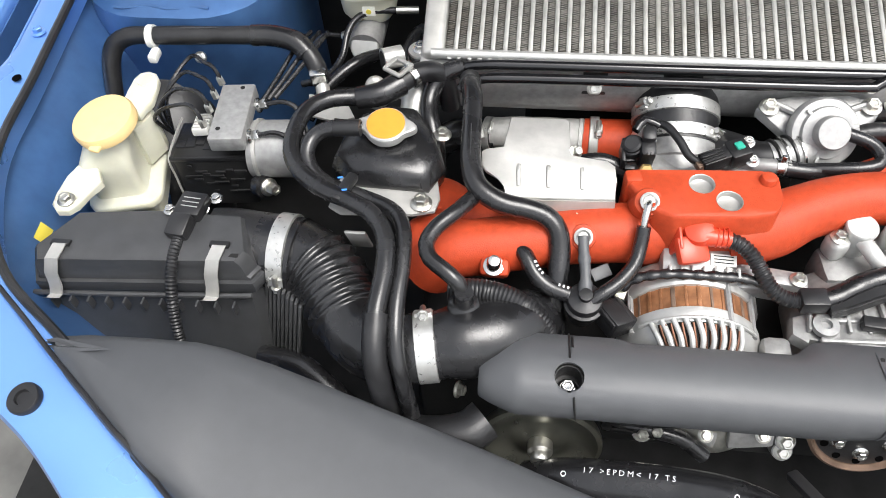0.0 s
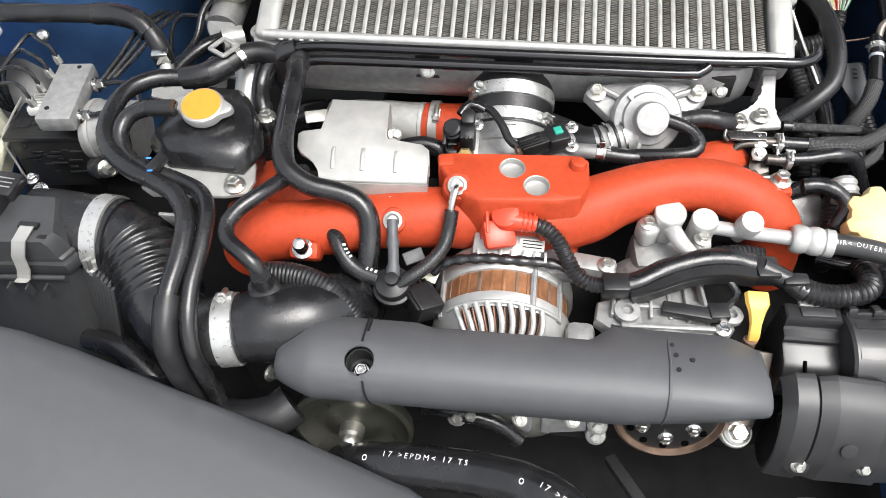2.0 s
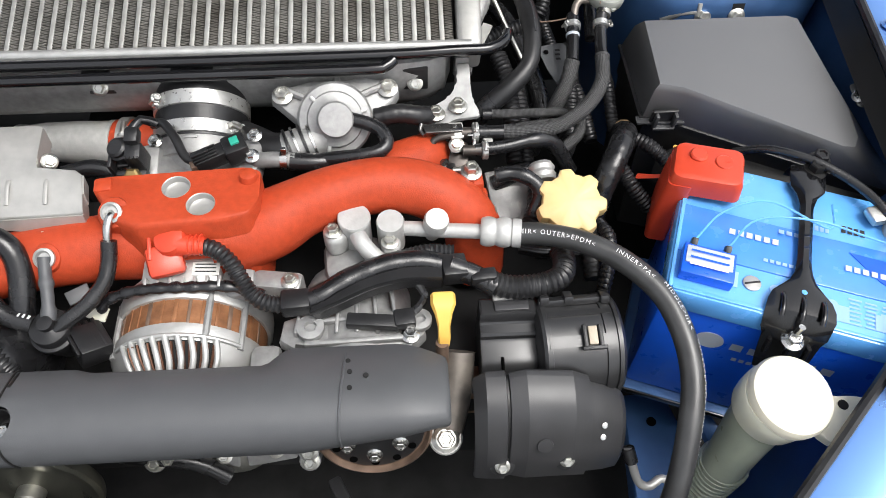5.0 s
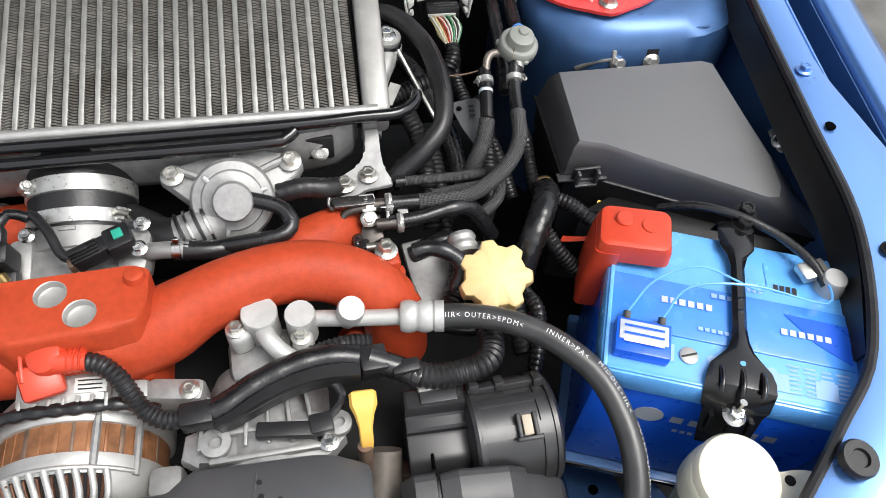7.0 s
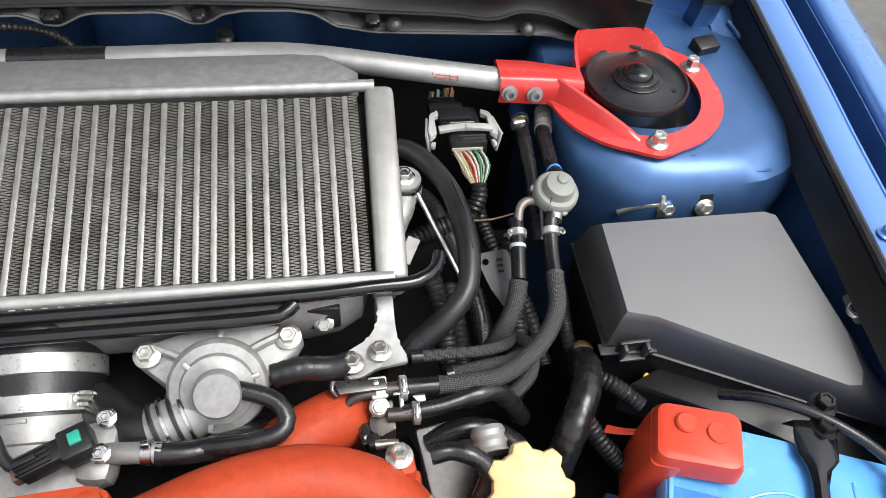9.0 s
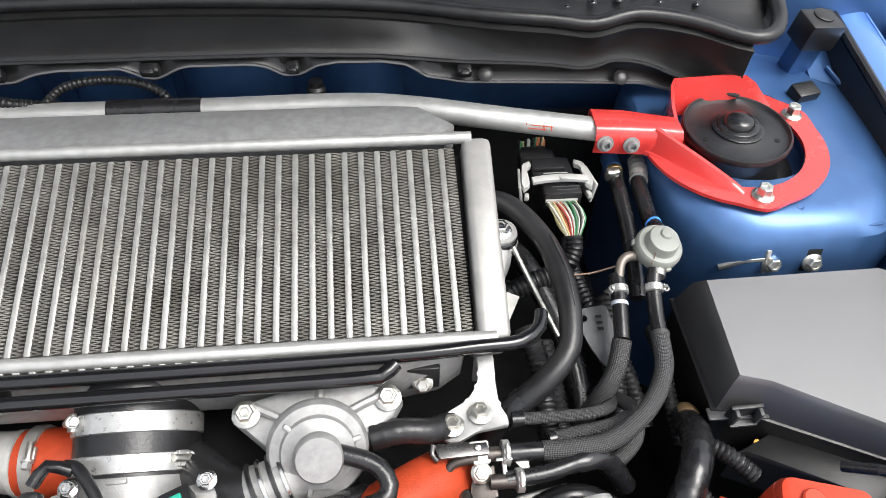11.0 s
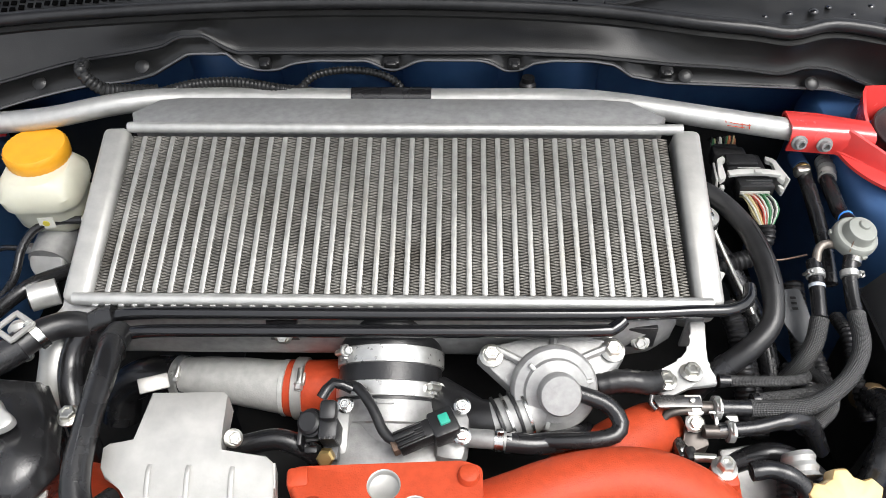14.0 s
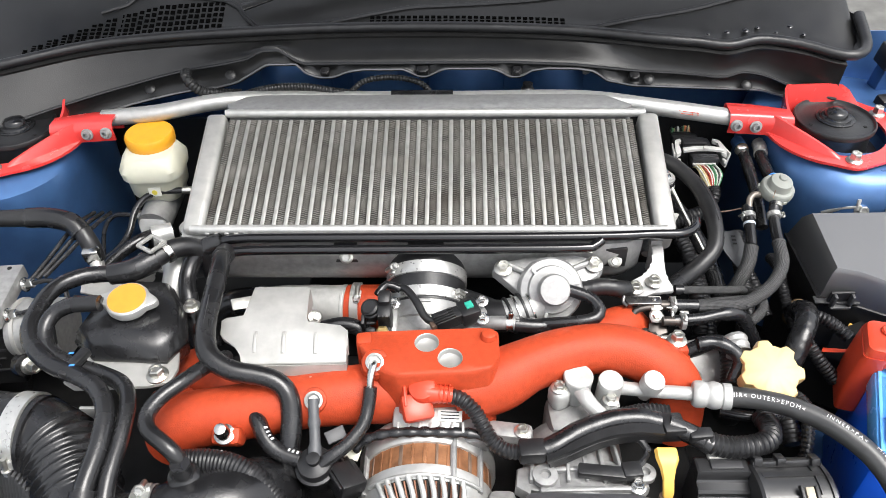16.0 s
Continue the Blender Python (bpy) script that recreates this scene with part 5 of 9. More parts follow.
for k in range(3):
    part("cap_rib", block((0.004, 0.012, 0.004), axis_pose(B0 + BW * 0.0085, BW) @ pose(0, 0, 0, 0, 0, 40 + 120 * k) @ pose(0, 0.029, 0), 0.001), ALU, bpv)
part("side_outlet", tube([(0.315, 0.645, 0.76), (0.295, 0.636, 0.757), (0.275, 0.632, 0.752)], 0.021, 20), CAST, bpv, "ribbed side outlet")
for k in range(4):
    part("outlet_ring", ring_band((0.302 - 0.008 * k, 0.639 - 0.0025 * k, 0.7585 - 0.0015 * k), (1, 0.35, 0.15), 0.0205, 0.004, 0.003, 24), BRIGHT if k in (0, 2) else SOFT, bpv)
solo("bypass_hose", tube([(0.275, 0.633, 0.752), (0.258, 0.635, 0.75), (0.24, 0.65, 0.745), (0.22, 0.67, 0.735)], 0.02, 18), SOFT, "black rubber bypass hose", "hose")
solo("valve_signal_hose", tube([(0.345, 0.642, 0.788), (0.362, 0.637, 0.786), (0.376, 0.630, 0.783), (0.383, 0.617, 0.779), (0.377, 0.607, 0.776), (0.36, 0.603, 0.774), (0.335, 0.604, 0.77), (0.315, 0.606, 0.766)], 0.0075, 12), RUBBER, "curled black rubber signal hose", "hose")
solo("rear_wrapped_hose", tube([(0.37, 0.665, 0.765), (0.395, 0.668, 0.768), (0.42, 0.67, 0.762), (0.45, 0.69, 0.74)], lambda a, b: 0.011 + 0.0004 * math.sin(a * 700), 12, 0.003), SOFT, "taped black hose under the intercooler", "hose")

# ---- intercooler stay with two bolts ----
stay = thing("intercooler_stay", (0.46, 0.69, 0.76), "bent bare steel stay with two bolts", "bracket")
part("stay_strap", plate(soft([(0.461, 0.722, 0.79), (0.477, 0.723, 0.79), (0.477, 0.703, 0.775), (0.479, 0.69, 0.764), (0.487, 0.677, 0.757), (0.486, 0.673, 0.756), (0.459, 0.670, 0.755), (0.446, 0.664, 0.753), (0.438, 0.6615, 0.753), (0.431, 0.664, 0.753), (0.426, 0.671, 0.754), (0.426, 0.679, 0.755), (0.433, 0.687, 0.758), (0.452, 0.694, 0.765), (0.4605, 0.702, 0.774), (0.463, 0.71, 0.781)], 0.003, 2), 0, thick=0.004, bevel=0.0016), CAST, stay)
part("stay_upright", block((0.016, 0.004, 0.05), pose(0.469, 0.726, 0.77), 0.0015), CAST, stay)
bolt(stay, (0.437, 0.675, 0.758), 0.0072)
bolt(stay, (0.462, 0.683, 0.761), 0.0072)

# ---- fuel rail block ----
rail = thing("fuel_rail_bracket", (0.46, 0.62, 0.75), "plated steel bracket with clamped fuel pipes", "bracket")
part("rail_strap", plate(soft([(0.42, 0.6565, 0.763), (0.464, 0.657, 0.763), (0.466, 0.6455, 0.7615), (0.424, 0.644, 0.7615)], 0.002, 3), 0, thick=0.0025, bevel=0.0008), SMOKED, rail, "dark polished channel")
part("strap_flange", plate(soft([(0.449, 0.6565, 0.7634), (0.465, 0.657, 0.7634), (0.466, 0.640, 0.757), (0.452, 0.639, 0.756)], 0.002, 3), 0, thick=0.0016, bevel=0.0005), SHEET, rail, "bright folded end")
part("rolled_end", tube([(0.42, 0.6565, 0.763), (0.4185, 0.65, 0.759), (0.423, 0.644, 0.7575)], 0.0026, 10, 0.003), SMOKED, rail)
part("strap_dot", lathe([(0.0026, 0), (0.0024, 0.0012), (0, 0.0015)], (0.456, 0.651, 0.763), (0, -0.2, 1), 12), BRIGHT, rail)
part("bolt_tab", block((0.014, 0.014, 0.003), pose(0.4575, 0.635, 0.7485, 24, 0, 4), 0.001), SHEET, rail)
bolt(rail, (0.4575, 0.6345, 0.7505), 0.0058, (0, -0.45, 0.9))
part("side_plate", plate(soft([(0.452, 0.640, 0.744), (0.470, 0.644, 0.746), (0.471, 0.619, 0.738), (0.456, 0.614, 0.736), (0.448, 0.622, 0.738)], 0.002, 3), 0, thick=0.02, bevel=0.001), LUGBROWN, rail, "brown steel side plate")
part("lower_tab", block((0.010, 0.022, 0.014), pose(0.4445, 0.616, 0.733, -10, 0, 8), 0.002), SMOKED, rail)
part("tab_rivet", lathe([(0.002, 0), (0.002, 0.001), (0, 0.0013)], (0.4445, 0.613, 0.7405), (0, -0.2, 1), 10), BRIGHT, rail)
part("drain_pipe", tube([(0.456, 0.645, 0.755), (0.445, 0.645, 0.754), (0.434, 0.643, 0.751), (0.429, 0.637, 0.744), (0.4275, 0.629, 0.73), (0.427, 0.622, 0.71)], 0.004, 12, 0.004), LUGBROWN, rail, "dark bent steel pipe")
part("cross_pipe", tube([(0.452, 0.6035, 0.744), (0.462, 0.603, 0.745), (0.471, 0.602, 0.745)], 0.0042, 12, 0.004), ZINC, rail)
part("cross_boot", block((0.011, 0.014, 0.014), pose(0.4505, 0.6075, 0.739, -10, 0, 6), 0.003), PLASTIC, rail)
for x, y, z in ((0.479, 0.648, 0.7555), (0.488, 0.626, 0.7505)):
    clamp(rail, (x, y, z), (1, 0, 0), 0.0095 if y > 0.64 else 0.0085, 0.007, (0, -0.3, 0.95), CLAMP)
    part("pipe_stub", tube([(0.464, y, z), (x + 0.003, y, z)], 0.0062, 12), LUGBROWN, rail)
part("clamp_bridge", block((0.004, 0.016, 0.004), pose(0.4765, 0.637, 0.7545, 12), 0.001), BRIGHT, rail)
part("clamp_bridge", block((0.014, 0.004, 0.004), pose(0.4765, 0.6415, 0.7585, 12), 0.001), BRIGHT, rail)
part("clamp_tab", plate(soft([(0.485, 0.643, 0.754), (0.497, 0.6435, 0.754), (0.498, 0.632, 0.7515), (0.4935, 0.6315, 0.7515)], 0.0015, 2), 0, thick=0.0015), SHEET, rail)

# ---- alternator ----
alt = thing("alternator", (0.188, 0.44, 0.68), "cast aluminium alternator with copper-brown stator", "alternator")
AC = V(0.181, 0.0, 0.672)


def drum(profile, sides=48):
    return lathe([(r, y) for r, y in profile], AC, (0, 1, 0), sides)


part("front_housing", drum([(0.035, 0.380), (0.05, 0.383), (0.062, 0.390), (0.069, 0.402), (0.0725, 0.412), (0.0745, 0.415), (0.0745, 0.428), (0.068, 0.43)]), ALU, alt, "slotted cast front housing")
part("stator_core", drum([(0.066, 0.427), (0.0715, 0.429), (0.0715, 0.455), (0.066, 0.457)], 64), COPPER, alt, "copper-brown laminated stator core")
for k in range(15):
    a = radians(18 + 10.3 * k)
    part("stator_rib", block((0.003 + 0.0015 * (k % 2), 0.026, 0.0016), pose(AC.x + 0.0716 * math.cos(a), 0.442, 0.672 + 0.0716 * math.sin(a), 0, 90 - math.degrees(a), 0), 0.0006), COPPER if k % 3 else RUST, alt)
part("rear_housing", drum([(0.066, 0.454), (0.0745, 0.455), (0.0765, 0.458), (0.0768, 0.472), (0.075, 0.482), (0.068, 0.493), (0.045, 0.499)]), ALU, alt, "cast rear housing")
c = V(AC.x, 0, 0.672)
# dark skin over the closed housing, painted as the vents' inner shade
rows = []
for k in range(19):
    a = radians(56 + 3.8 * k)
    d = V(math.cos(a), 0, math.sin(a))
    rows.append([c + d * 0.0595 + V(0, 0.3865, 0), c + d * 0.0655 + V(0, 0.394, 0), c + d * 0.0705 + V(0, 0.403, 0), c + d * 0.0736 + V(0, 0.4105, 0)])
part("vent_shade", shell(loft(rows, close=False), 0.0012), DEEP, alt, "dark sheet for the shade inside the vents")
for k in range(16):
    a = radians(58 + 4.2 * k)
    d = V(math.cos(a), 0, math.sin(a))
    part("winding", tube([c + d * 0.0615 + V(0.0015, 0.387, 0), c + d * 0.0695 + V(0.0, 0.3975, 0), c + d * 0.0745 + V(-0.0015, 0.4085, 0)], 0.0013, 6, 0.004), WIRE, alt, "copper winding")
for k in range(9):
    a = radians(54 + 8.9 * k)
    d, e = V(math.cos(a), 0, math.sin(a)), V(math.cos(a + 0.07), 0, math.sin(a + 0.07))
    part("vent_rib", tube([c + d * 0.058 + V(0, 0.3825, 0), c + d * 0.069 + V(0, 0.3955, 0), c + e * 0.0752 + V(0, 0.4135, 0)], 0.0031, 10, 0.003), ALU, alt)
part("vent_rim", tube([c + V(0.0752 * math.cos(radians(40 + 5 * k)), 0.4145, 0.0752 * math.sin(radians(40 + 5 * k))) for k in range(21)], 0.0022, 8), ALU, alt)
part("slip_cover", block((0.075, 0.034, 0.035), pose(0.182, 0.485, 0.735, 14, 0, -3), 0.007), ALU, alt, "cast rear cover with cooling fins")
part("rear_lug", block((0.032, 0.03, 0.03), pose(0.235, 0.478, 0.725, 14), 0.006), CAST, alt)
for i in range(7):
    part("cooling_fin", block((0.003, 0.012, 0.014), pose(0.152 + 0.0115 * i, 0.468, 0.748, 10), 0.0008), ALU, alt)
part("rating_plate", block((0.026, 0.013, 0.0008), pose(0.207, 0.482, 0.7535, 14, 0, -3), 0), WHITE, alt, "white rating label")
for i in range(3):
    bar_print(alt, V(0.207, 0.482 - 0.0035 + 0.0035 * i, 0.7545 - 0.0009 + 0.0009 * i), (1, -0.05, 0), (0, 0.97, 0.24), 0.02, 0.0012, PLASTIC)
for a in (38, 66, 150):
    d = V(math.cos(radians(a)), 0, math.sin(radians(a)))
    part("through_bolt", tube([AC + d * 0.073 + V(0, 0.412, 0), AC + d * 0.0745 + V(0, 0.47, 0)], 0.0036, 8), CAST, alt)
part("mount_ear", block((0.03, 0.03, 0.03), pose(0.262, 0.405, 0.70, 0, 0, 0), 0.008), CAST, alt)
solo("alternator_loom", tube([(0.105, 0.455, 0.73), (0.118, 0.46, 0.742), (0.15, 0.463, 0.75), (0.2, 0.463, 0.751), (0.235, 0.463, 0.748), (0.262, 0.456, 0.742)], lambda a, b: 0.0056 + 0.0007 * math.sin(a * 400), 12, 0.003, squash=0.8), TAPE, "black taped cable over the alternator", "cable")
boot = thing("terminal_boot", (0.17, 0.5, 0.775), "red rubber terminal boot with corrugated cable", "cable boot")
part("boot_cap", lathe([(0.0145, -0.018), (0.016, -0.008), (0.0158, 0.002), (0.014, 0.0065), (0.009, 0.0085), (0, 0.009)], (0.178, 0.499, 0.778), (-0.15, -0.3, 0.95), 24), REDPL, boot)
part("boot_skirt", block((0.034, 0.03, 0.014), pose(0.172, 0.484, 0.766, 28, 6, 18), 0.005), REDPL, boot)
part("boot_flap", block((0.004, 0.026, 0.026), pose(0.156, 0.494, 0.768, 20, 14, 12), 0.0018), REDPL, boot)
for k in range(3):
    part("neck_rib", ring_band((0.196 + 0.005 * k, 0.4943, 0.7755), (1, -0.1, -0.05), 0.0094, 0.0022, 0.0012, 18), REDPL, boot)
part("boot_neck", tube([(0.183, 0.495, 0.776), (0.21, 0.493, 0.775)], lambda a, b: 0.0105 - 0.002 * b, 16), REDPL, boot)
part("corrugated_cable", conduit([(0.2, 0.494, 0.774), (0.218, 0.49, 0.773), (0.233, 0.479, 0.766), (0.243, 0.465, 0.757), (0.253, 0.453, 0.748), (0.268, 0.446, 0.743), (0.29, 0.446, 0.741)], 0.0088), SOFT, boot, "corrugated black conduit")

# ---- main loom over the compressor ----
loom = thing("engine_loom", (0.38, 0.48, 0.74), "black taped wiring loom with corrugated ends", "wiring loom")
part("loom_sleeve", block((0.028, 0.022, 0.018), pose(0.293, 0.446, 0.743, 0, 0, 4), 0.003), PLASTIC, loom)
part("loom_trunk", tube([(0.29, 0.445, 0.742), (0.315, 0.452, 0.745), (0.345, 0.468, 0.75), (0.38, 0.48, 0.753), (0.41, 0.484, 0.752), (0.432, 0.482, 0.748)], lambda a, b: 0.0105 + 0.0002 * math.sin(a * 260), 14, 0.003, squash=0.8), TAPE, loom)
part("loom_channel", sweep([(0.308, 0.442, 0.737), (0.33, 0.449, 0.741), (0.365, 0.463, 0.745), (0.40, 0.470, 0.746), (0.432, 0.470, 0.744)], 0.021, 0.017), PLASTIC, loom)
part("channel_lip", sweep([(0.308, 0.433, 0.743), (0.33, 0.44, 0.748), (0.365, 0.454, 0.752), (0.40, 0.461, 0.753), (0.432, 0.461, 0.751)], 0.003, 0.009), PLASTIC, loom)
part("loom_conduit", conduit([(0.39, 0.49, 0.745), (0.42, 0.497, 0.745), (0.445, 0.497, 0.742)], 0.009), SOFT, loom)
part("loom_block", block((0.026, 0.026, 0.02), pose(0.444, 0.478, 0.742, 0, 8, 8), 0.003), PLASTIC, loom)
part("loom_tail", tube([(0.44, 0.48, 0.745), (0.465, 0.472, 0.738), (0.485, 0.462, 0.732)], 0.011, 12), RUBBER, loom)
part("loom_elbow", conduit([(0.475, 0.468, 0.735), (0.50, 0.462, 0.73), (0.53, 0.465, 0.727), (0.552, 0.475, 0.725), (0.56, 0.495, 0.72), (0.56, 0.515, 0.71)], 0.0125, 0.0055, 0.0016, 12), SOFT, loom, "thick corrugated conduit")
part("loom_branch", tube([(0.39, 0.475, 0.745), (0.405, 0.466, 0.742), (0.415, 0.452, 0.738), (0.408, 0.44, 0.735), (0.395, 0.432, 0.732), (0.37, 0.428, 0.732), (0.34, 0.428, 0.733)], 0.004, 8), RUBBER, loom)
part("branch_connector", block((0.05, 0.014, 0.01), pose(0.365, 0.427, 0.734, 0, 0, -6), 0.002), PLASTIC, loom)
part("branch_connector", block((0.02, 0.018, 0.012), pose(0.395, 0.428, 0.735, 0, 0, 6), 0.002), PLASTIC, loom)

# ---- air-conditioning compressor ----
comp = thing("compressor", (0.33, 0.46, 0.69), "cast aluminium air-conditioning compressor", "compressor")
part("compressor_body", lathe([(0.045, -0.07), (0.055, -0.06), (0.056, 0.04), (0.05, 0.055)], (0.345, 0.45, 0.672), (0, 1, 0), 32), CAST, comp)
part("top_plate", plate([(0.275, 0.418), (0.29, 0.408), (0.34, 0.412), (0.355, 0.405), (0.40, 0.405), (0.415, 0.42), (0.41, 0.445), (0.37, 0.452), (0.30, 0.448), (0.278, 0.44)], 0.722, thick=0.016, bevel=0.005), CAST, comp, "machined top plate")
part("plate_lug", lathe([(0.013, 0), (0.013, 0.006), (0.006, 0.007), (0.0055, 0.002), (0, 0.002)], (0.306, 0.425, 0.727), (0, 0, 1), 22), CAST, comp)
part("plate_lug", lathe([(0.011, 0), (0.011, 0.006), (0.005, 0.007), (0.0045, 0.002), (0, 0.002)], (0.41, 0.43, 0.725), (0, 0, 1), 22), CAST, comp)
for i in range(6):
    part("casting_rib", block((0.004, 0.05, 0.014), pose(0.295 + 0.018 * i, 0.445, 0.723, 0, 0, 3 * i - 8), 0.0015), CAST, comp)
for y in (0.412, 0.436):
    part("casting_step", block((0.10, 0.006, 0.008), pose(0.35, y, 0.725, 0, 0, 2), 0.002), CAST, comp)
part("rear_block", block((0.06, 0.05, 0.05), pose(0.345, 0.508, 0.705, 0, 0, 5), 0.01), CAST, comp)
part("rear_lug", block((0.05, 0.022, 0.035), pose(0.272, 0.478, 0.72, 0, 0, -8), 0.006), CAST, comp)
bolt(comp, (0.285, 0.474, 0.738), 0.006)
bolt(comp, (0.4, 0.415, 0.727), 0.006, mat=BRIGHT)

acp = thing("refrigerant_pipes", (0.4, 0.52, 0.75), "bare aluminium refrigerant pipes with block fittings", "pipe")
part("block_fitting", lathe([(0.016, -0.035), (0.0158, -0.004), (0.0165, -0.002), (0.0165, 0.0015), (0.0155, 0.0028), (0, 0.003)], (0.3485, 0.5265, 0.766), (0, -0.08, 1), 28), BRIGHTAL, acp, "round aluminium block fitting")
part("fitting_ear", block((0.022, 0.024, 0.03), pose(0.3285, 0.519, 0.742, 0, 0, 24), 0.008, segments=3), BRIGHTAL, acp)
bolt(acp, (0.327, 0.518, 0.757), 0.0062)
part("block_fitting", lathe([(0.014, -0.04), (0.0138, -0.004), (0.0142, 0.0), (0.0132, 0.0028), (0, 0.003)], (0.384, 0.5225, 0.763), (0, -0.1, 1), 26), BRIGHTAL, acp)
part("fitting_ear", block((0.02, 0.022, 0.035), pose(0.384, 0.508, 0.733, 0, 0, 0), 0.008, segments=3), BRIGHTAL, acp)
bolt(acp, (0.383, 0.507, 0.7505), 0.006)
part("suction_pipe", tube([(0.384, 0.53, 0.742), (0.40, 0.527, 0.746), (0.43, 0.522, 0.748), (0.47, 0.517, 0.75), (0.488, 0.515, 0.75)], 0.0078, 14), BRIGHTAL, acp)
part("service_port", lathe([(0.008, -0.02), (0.009, 0.0), (0.0125, 0.002), (0.013, 0.014), (0.0115, 0.019), (0, 0.0195)], (0.428, 0.524, 0.752), (0.12, -0.25, 0.95), 24), BRIGHTAL, acp, "capped service port")
part("elbow_pipe", tube([(0.35, 0.522, 0.752), (0.353, 0.509, 0.757), (0.361, 0.498, 0.752), (0.374, 0.49, 0.741), (0.392, 0.484, 0.72)], 0.0085, 14), BRIGHTAL, acp, "bent aluminium elbow")
part("crimp_sleeve", tube([(0.474, 0.517, 0.75), (0.514, 0.511, 0.752)], lambda a, b: 0.0125 + 0.0028 * abs(math.sin(a * 205)) ** 0.5 * (b < 0.76) + 0.002 * (b >= 0.76), 20, 0.0012), BRIGHTAL, acp, "crimped aluminium sleeve")
ACH = [(0.508, 0.512, 0.752), (0.54, 0.506, 0.755), (0.575, 0.492, 0.758), (0.61, 0.468, 0.757), (0.64, 0.435, 0.75), (0.655, 0.395, 0.738), (0.658, 0.355, 0.722), (0.650, 0.315, 0.70), (0.640, 0.28, 0.67), (0.63, 0.25, 0.62)]
ach = thing("refrigerant_hose", (0.6, 0.45, 0.74), "thick black rubber refrigerant hose with white lettering", "hose")
part("hose_wall", tube(ACH, 0.0112, 20), SHEENY, ach)
for st, tx, tn in ((0.044, "IIR< OUTER>EPDM<", 62), (0.122, "INNER>PA<", 86), (0.176, "MIDDLE>IIR<", 108), (0.236, "OUTER>EPDM<", 130), (0.288, "INNER>PA<", 138)):
    writing(ach, tx, 0.0066, on_hose(ACH, 0.0112, st, tn), WHITEINK, gap=1.3)

# ---- belt cover ----
cover = thing("belt_cover", (0.2, 0.35, 0.7), "long dark grey plastic drive belt cover", "belt cover")


def cover_section(x, back, topk, endk):
    pts = [(back, 0.722), (back - 0.001, 0.732), (back - 0.006, 0.742), (0.367, 0.7515), (0.353, 0.756), (0.338, 0.7555), (0.324, 0.7505), (0.313, 0.741), (0.305, 0.728), (0.301, 0.712), (0.300, 0.695), (0.303, 0.68)]
    cy, cz = 0.345, 0.712
    out = []
    for i, (y, z) in enumerate(pts):
        low = max(0, (i - 5) / 6) ** 1.2
        rise = 0.55 + 0.45 * min(1, max(0, (x - 0.30) / 0.12))
        y, z = y + 0.024 * low * rise, z + 0.036 * low * rise
        out.append(V(x, cy + (y - cy) * endk, cz + (z - cz) * endk * topk))
    return out


secs = []
stations = [(-0.037, 0.48), (-0.0355, 0.55), (-0.026, 0.70), (-0.014, 0.85), (-0.004, 0.96), (0.002, 1.0)] + [(0.002 + 0.006 * i, 1.0) for i in range(1, 65)] + [(0.396, 0.985), (0.407, 0.94), (0.419, 0.865), (0.428, 0.80), (0.4315, 0.76), (0.433, 0.68)]
for x, k in stations:
    notch = min(1, max(0, (x - 0.095) / 0.02)) * min(1, max(0, (0.285 - x) / 0.02))
    notch = notch * notch * (3 - 2 * notch)
    secs.append(cover_section(x, 0.392 - 0.004 * notch + 0.012 * min(1, max(0, (x - 0.27) / 0.02)), 1.0, k))
bm = loft(secs, close=False)
part("seam_line", tube([p + V(0.0, -0.0002, 0.0004) for p in cover_section(0.05, 0.392, 1.0, 1.0)[1:5]], 0.0011, 6, 0.003), MATT, cover, "dark seam line")
part("seam_line", tube([p + V(0.0015 * k, -0.0004, 0.0002) for k, p in enumerate(cover_section(0.055, 0.392, 1.0, 1.0)[7:11])], 0.0011, 6, 0.003), MATT, cover, "dark seam line")
hole = V(0.050, 0.334, 0.752)
bm.verts.ensure_lookup_table()
bmesh.ops.subdivide_edges(bm, edges=[e for e in bm.edges if all((v.co - hole).length < 0.04 for v in e.verts)], cuts=2, use_grid_fill=True)
gone = [f for f in bm.faces if (f.calc_center_median() - hole).length < 0.0135]
bmesh.ops.delete(bm, geom=gone, context="FACES")
for v in bm.verts:
    d = v.co - hole
    if d.length < 0.0185 and any(len(e.link_faces) == 1 for e in v.link_edges):
        d.z = 0
        z = v.co.z
        v.co = hole + d.normalized() * 0.0142
        v.co.z = z
part("cover_shell", shell(bm, 0.0025), GREYPL, cover, "", 60)
part("bolt_well", lathe([(0.0138, -0.03), (0.0138, -0.002), (0.0128, -0.002), (0.0128, -0.028), (0, -0.0281)], (0.050, 0.334, 0.750), (0, -0.15, 1), 28), PLASTIC, cover, "black recessed well")
bolt(cover, (0.050, 0.334, 0.727), 0.0068, (0, -0.15, 1), mat=BRIGHT, h=0.012)
for x in (0.053, 0.338):
    sx = [V(p.x + (0.06 * (p.y - 0.34) if x > 0.1 else 0), p.y, p.z) for p in cover_section(x, 0.39 + 0.008 * (x > 0.1), 1.0, 1.004)]
    sx = sx if x > 0.1 else sx[:4] + sx[4:5]
    part("moulded_seam", tube([p + V(0, 0, 0.0002) for p in sx[1:-1]], 0.0013, 6, 0.006), GREYPL if x > 0.1 else MATT, cover)
